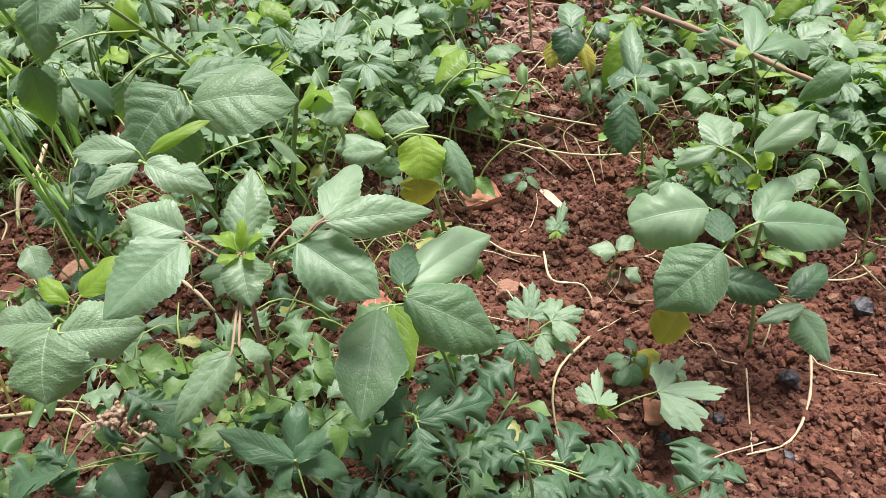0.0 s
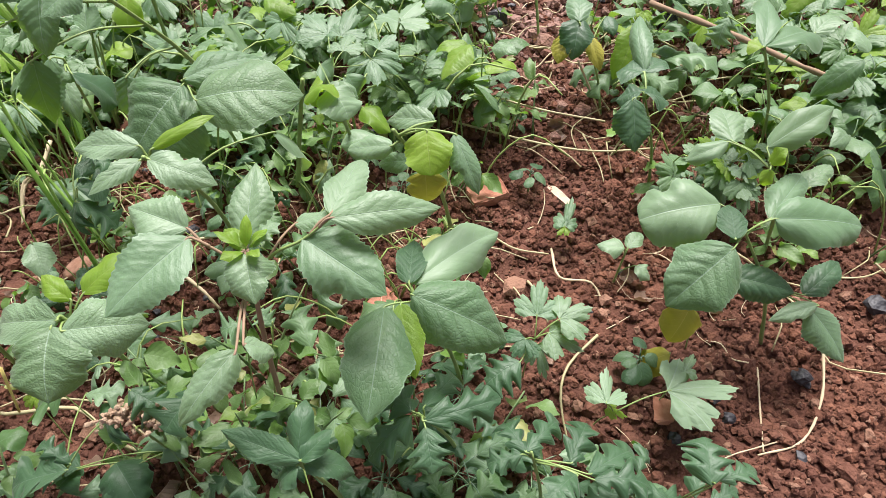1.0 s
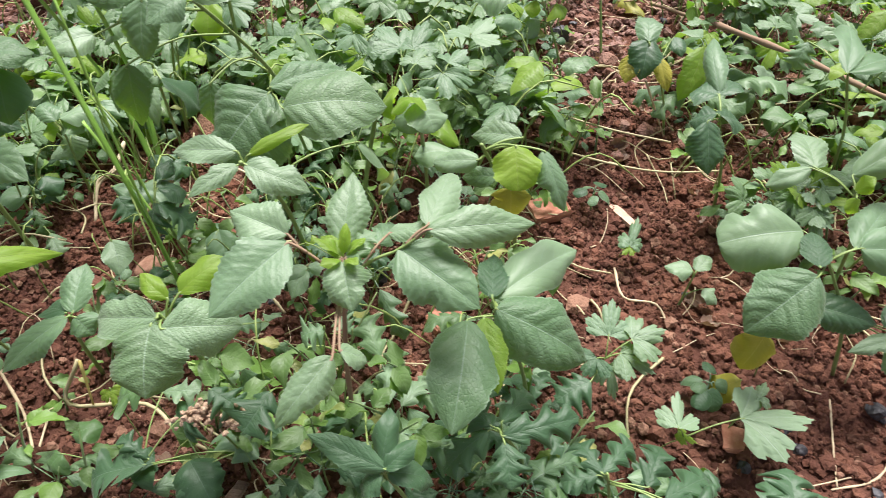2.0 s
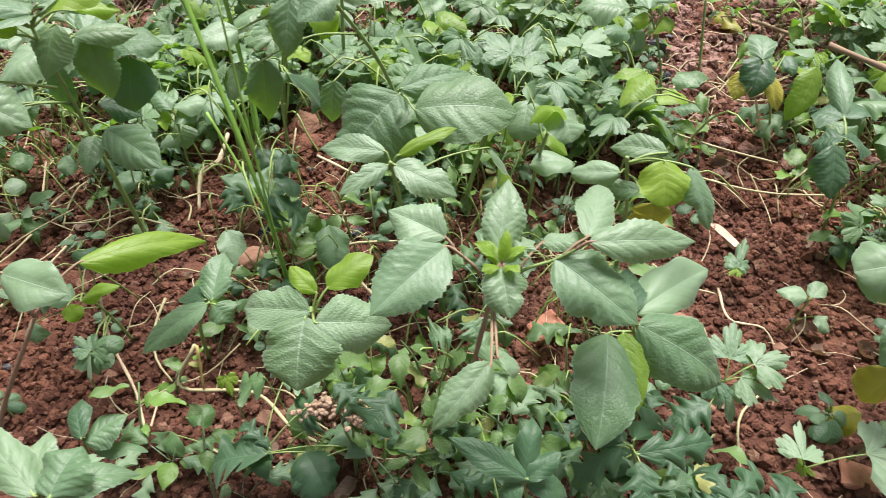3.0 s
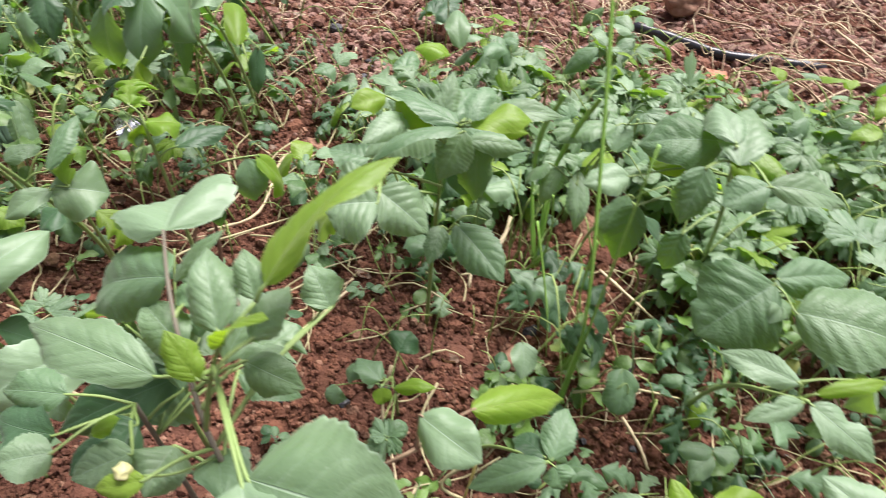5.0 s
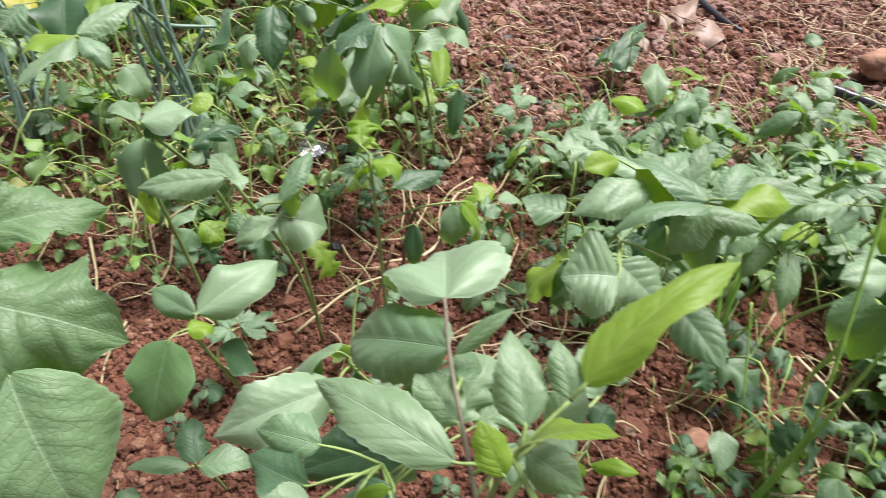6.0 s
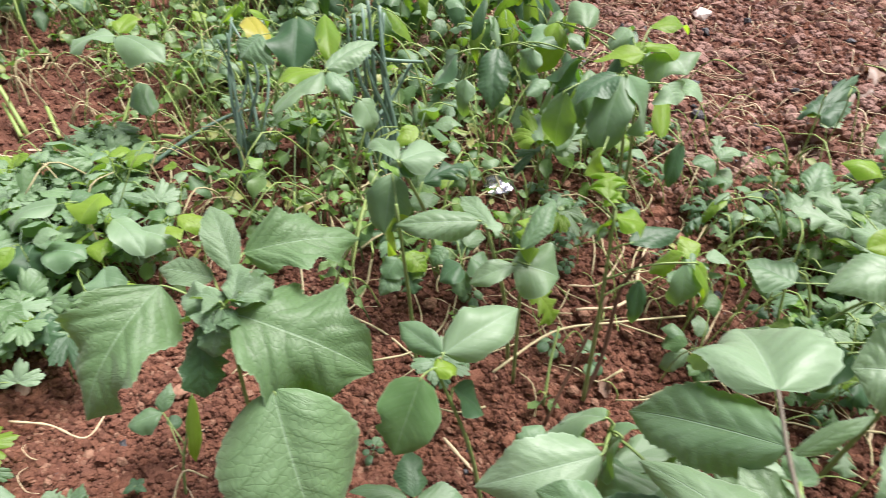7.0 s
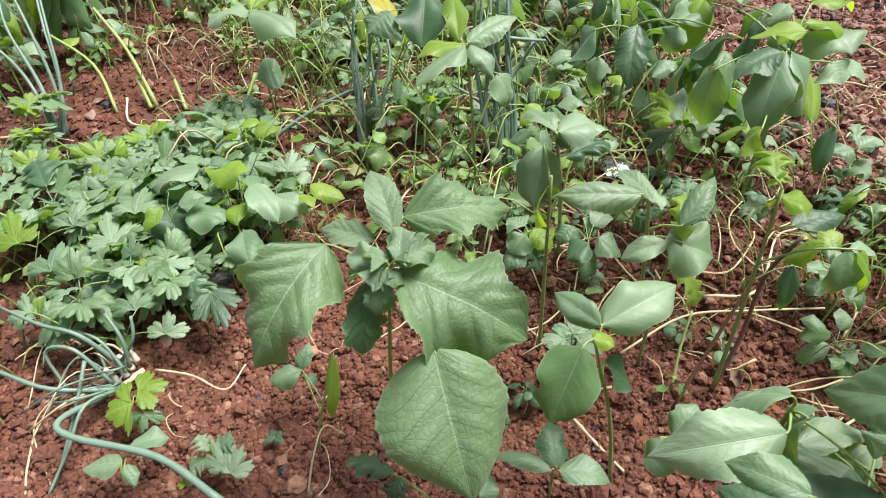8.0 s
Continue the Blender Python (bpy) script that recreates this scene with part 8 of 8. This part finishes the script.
clump(OVALS + BUSHY + CORIANDER, 46, 7, (-2.3, -1.15, 0.5, 1.15), (0.7, 1.15), BARE)
clump(TALLS, 20, 8, (-2.1, -1.25, 0.95, 1.45), (0.75, 1.05), BARE)
clump(TALLS, 26, 9, (-3.3, -2.0, 0.6, 1.5), (0.7, 1.1), BARE)
clump(OVALS + BROAD + TALLS, 64, 15, (-3.6, -2.5, -0.3, 0.9), (0.8, 1.4))
clump(BUSHY + FERNY, 18, 10, (-0.75, -0.1, 0.72, 1.15), (0.5, 0.85), BARE)
clump(FERNY + CUTLEAF, 20, 11, (-0.4, 0.16, 0.36, 0.9), (0.7, 1.1), BARE)
clump(TINY, 90, 12, (-1.3, 0.8, 0.1, 1.3), (0.7, 1.5))
clump(BUSHY + TINY + FERNY, 36, 13, (-1.2, -0.6, 0.62, 1.3), (0.7, 1.1), BARE)
clump(CUTLEAF + FERNY, 16, 14, (0.0, 0.35, 0.36, 0.46), (0.8, 1.1))
for group in (CORIANDER, CUTLEAF, OVALS, BROAD, TALLS, TINY, BUSHY, FERNY):
    for k, ob in enumerate(group):
        ob.location = (-2.2 - 0.12 * k, 0.95 + 0.05 * k, ground_at(-2.2 - 0.12 * k, 0.95 + 0.05 * k))


# ---- undergrowth: countless small leaves on thread-like stems ----
def undergrowth(name, label, count, seed, area, tall, size, avoid=BARE, ratio=(0.45, 0.8)):
    rnd = random.Random(seed)
    verts, faces, uvs = [], [], []
    rows = 10
    across = (-1.0, -0.5, 0.0, 0.5, 1.0)
    peaks = ((0.38, 0.0, 0), (0.45, 0.16, 5), (0.42, 0.30, 3), (0.34, 0.10, 6))
    made = 0
    while made < count:
        x, y = rnd.uniform(area[0], area[1]), rnd.uniform(area[2], area[3])
        made += 1
        if any(math.hypot(x - ax, y - ay) < ar * rnd.uniform(0.75, 1.15) for ax, ay, ar in avoid):
            continue
        foot = Vector((x, y, ground_at(x, y)))
        h = rnd.uniform(*tall)
        lean = Vector((rnd.uniform(-1, 1), rnd.uniform(-1, 1), 0)) * h * 0.5
        top = foot + lean + Vector((0, 0, h))
        v, f = tube_data([foot, foot + lean * 0.4 + Vector((0, 0, h * 0.55)), top], 0.0012 + h * 0.008, 0.0008, sides=4, steps=2)
        o = len(verts)
        verts += v
        uvs += [(0.5, 0.5)] * len(v)
        faces += [tuple(i + o for i in g) for g in f]
        a0 = rnd.uniform(0, 6.3)
        for k in range(rnd.randint(3, 6)):
            a = a0 + 2.4 * k
            out = Vector((math.cos(a), math.sin(a), 0))
            n = rnd.uniform(*size)
            base = foot.lerp(top, rnd.uniform(0.4, 1.0)) + out * n * 0.25
            m = leaf_pose(base, base + out * n + Vector((0, 0, rnd.uniform(-1.3, 0.5) * n)), rnd.uniform(-35, 35))
            w = n * rnd.uniform(*ratio) * 0.5
            arch, fold = rnd.uniform(0.02, 0.16), rnd.uniform(-0.1, 0.4)
            peak, nick, teeth = rnd.choice(peaks)
            lean_to, ripple = rnd.uniform(-0.25, 0.25) * n, rnd.uniform(0, 6.3)
            o = len(verts)
            for i in range(rows + 1):
                t = i / rows
                full = (1 - (1 - t / peak) ** 2) ** 0.6 if t < peak else 1 - ((t - peak) / (1 - peak)) ** 1.9
                full *= 1 - nick * (0.5 + 0.5 * math.cos(2 * math.pi * teeth * t))
                for u in across:
                    q = u * max(full, 0.03) * w
                    rise = arch * n * 4 * t * (1 - t) + fold * abs(q) + 0.10 * n * u * u * math.sin(7 * t + ripple + u)
                    verts.append(m @ Vector((q + lean_to * t * t, t * n, rise)))
                    uvs.append((0.5 + 0.5 * u, t))
            for i in range(rows):
                for j in range(4):
                    c = o + 5 * i + j
                    faces.append((c, c + 1, c + 6, c + 5))
    ob = new(name, mesh_of(name, verts, faces, CARPET, uvs))
    return tagged(ob, label, "undergrowth", kind="stuff")


undergrowth("undergrowth", "tangle of small weeds under the taller plants", 80, 31, (-0.45, 0.14, 0.36, 0.95), (0.03, 0.14), (0.016, 0.042))
undergrowth("undergrowth", "small ragged weeds round the pale weed", 22, 38, (-0.28, 0.05, 0.40, 0.58), (0.04, 0.15), (0.018, 0.038))
undergrowth("undergrowth", "dense low weeds behind the bed", 170, 32, (-0.95, 0.25, 0.9, 1.6), (0.03, 0.15), (0.02, 0.045))
undergrowth("undergrowth", "dense low weeds beside bare soil", 170, 33, (0.36, 1.2, 0.62, 1.55), (0.02, 0.12), (0.018, 0.042))
undergrowth("undergrowth", "sparse seedlings on dry red soil", 60, 34, (-1.2, -0.35, 0.5, 1.2), (0.015, 0.07), (0.012, 0.03))
undergrowth("undergrowth", "tangled low weeds among onion stalks", 230, 35, (-2.7, -1.15, 0.38, 1.2), (0.03, 0.16), (0.02, 0.05))
undergrowth("undergrowth", "dense low weeds beside the coriander", 90, 36, (-2.2, -1.4, -0.45, 0.4), (0.03, 0.11), (0.02, 0.04))
undergrowth("undergrowth", "low weeds at the edge of the bed", 130, 37, (-3.4, -2.1, -0.4, 0.9), (0.03, 0.14), (0.02, 0.05))
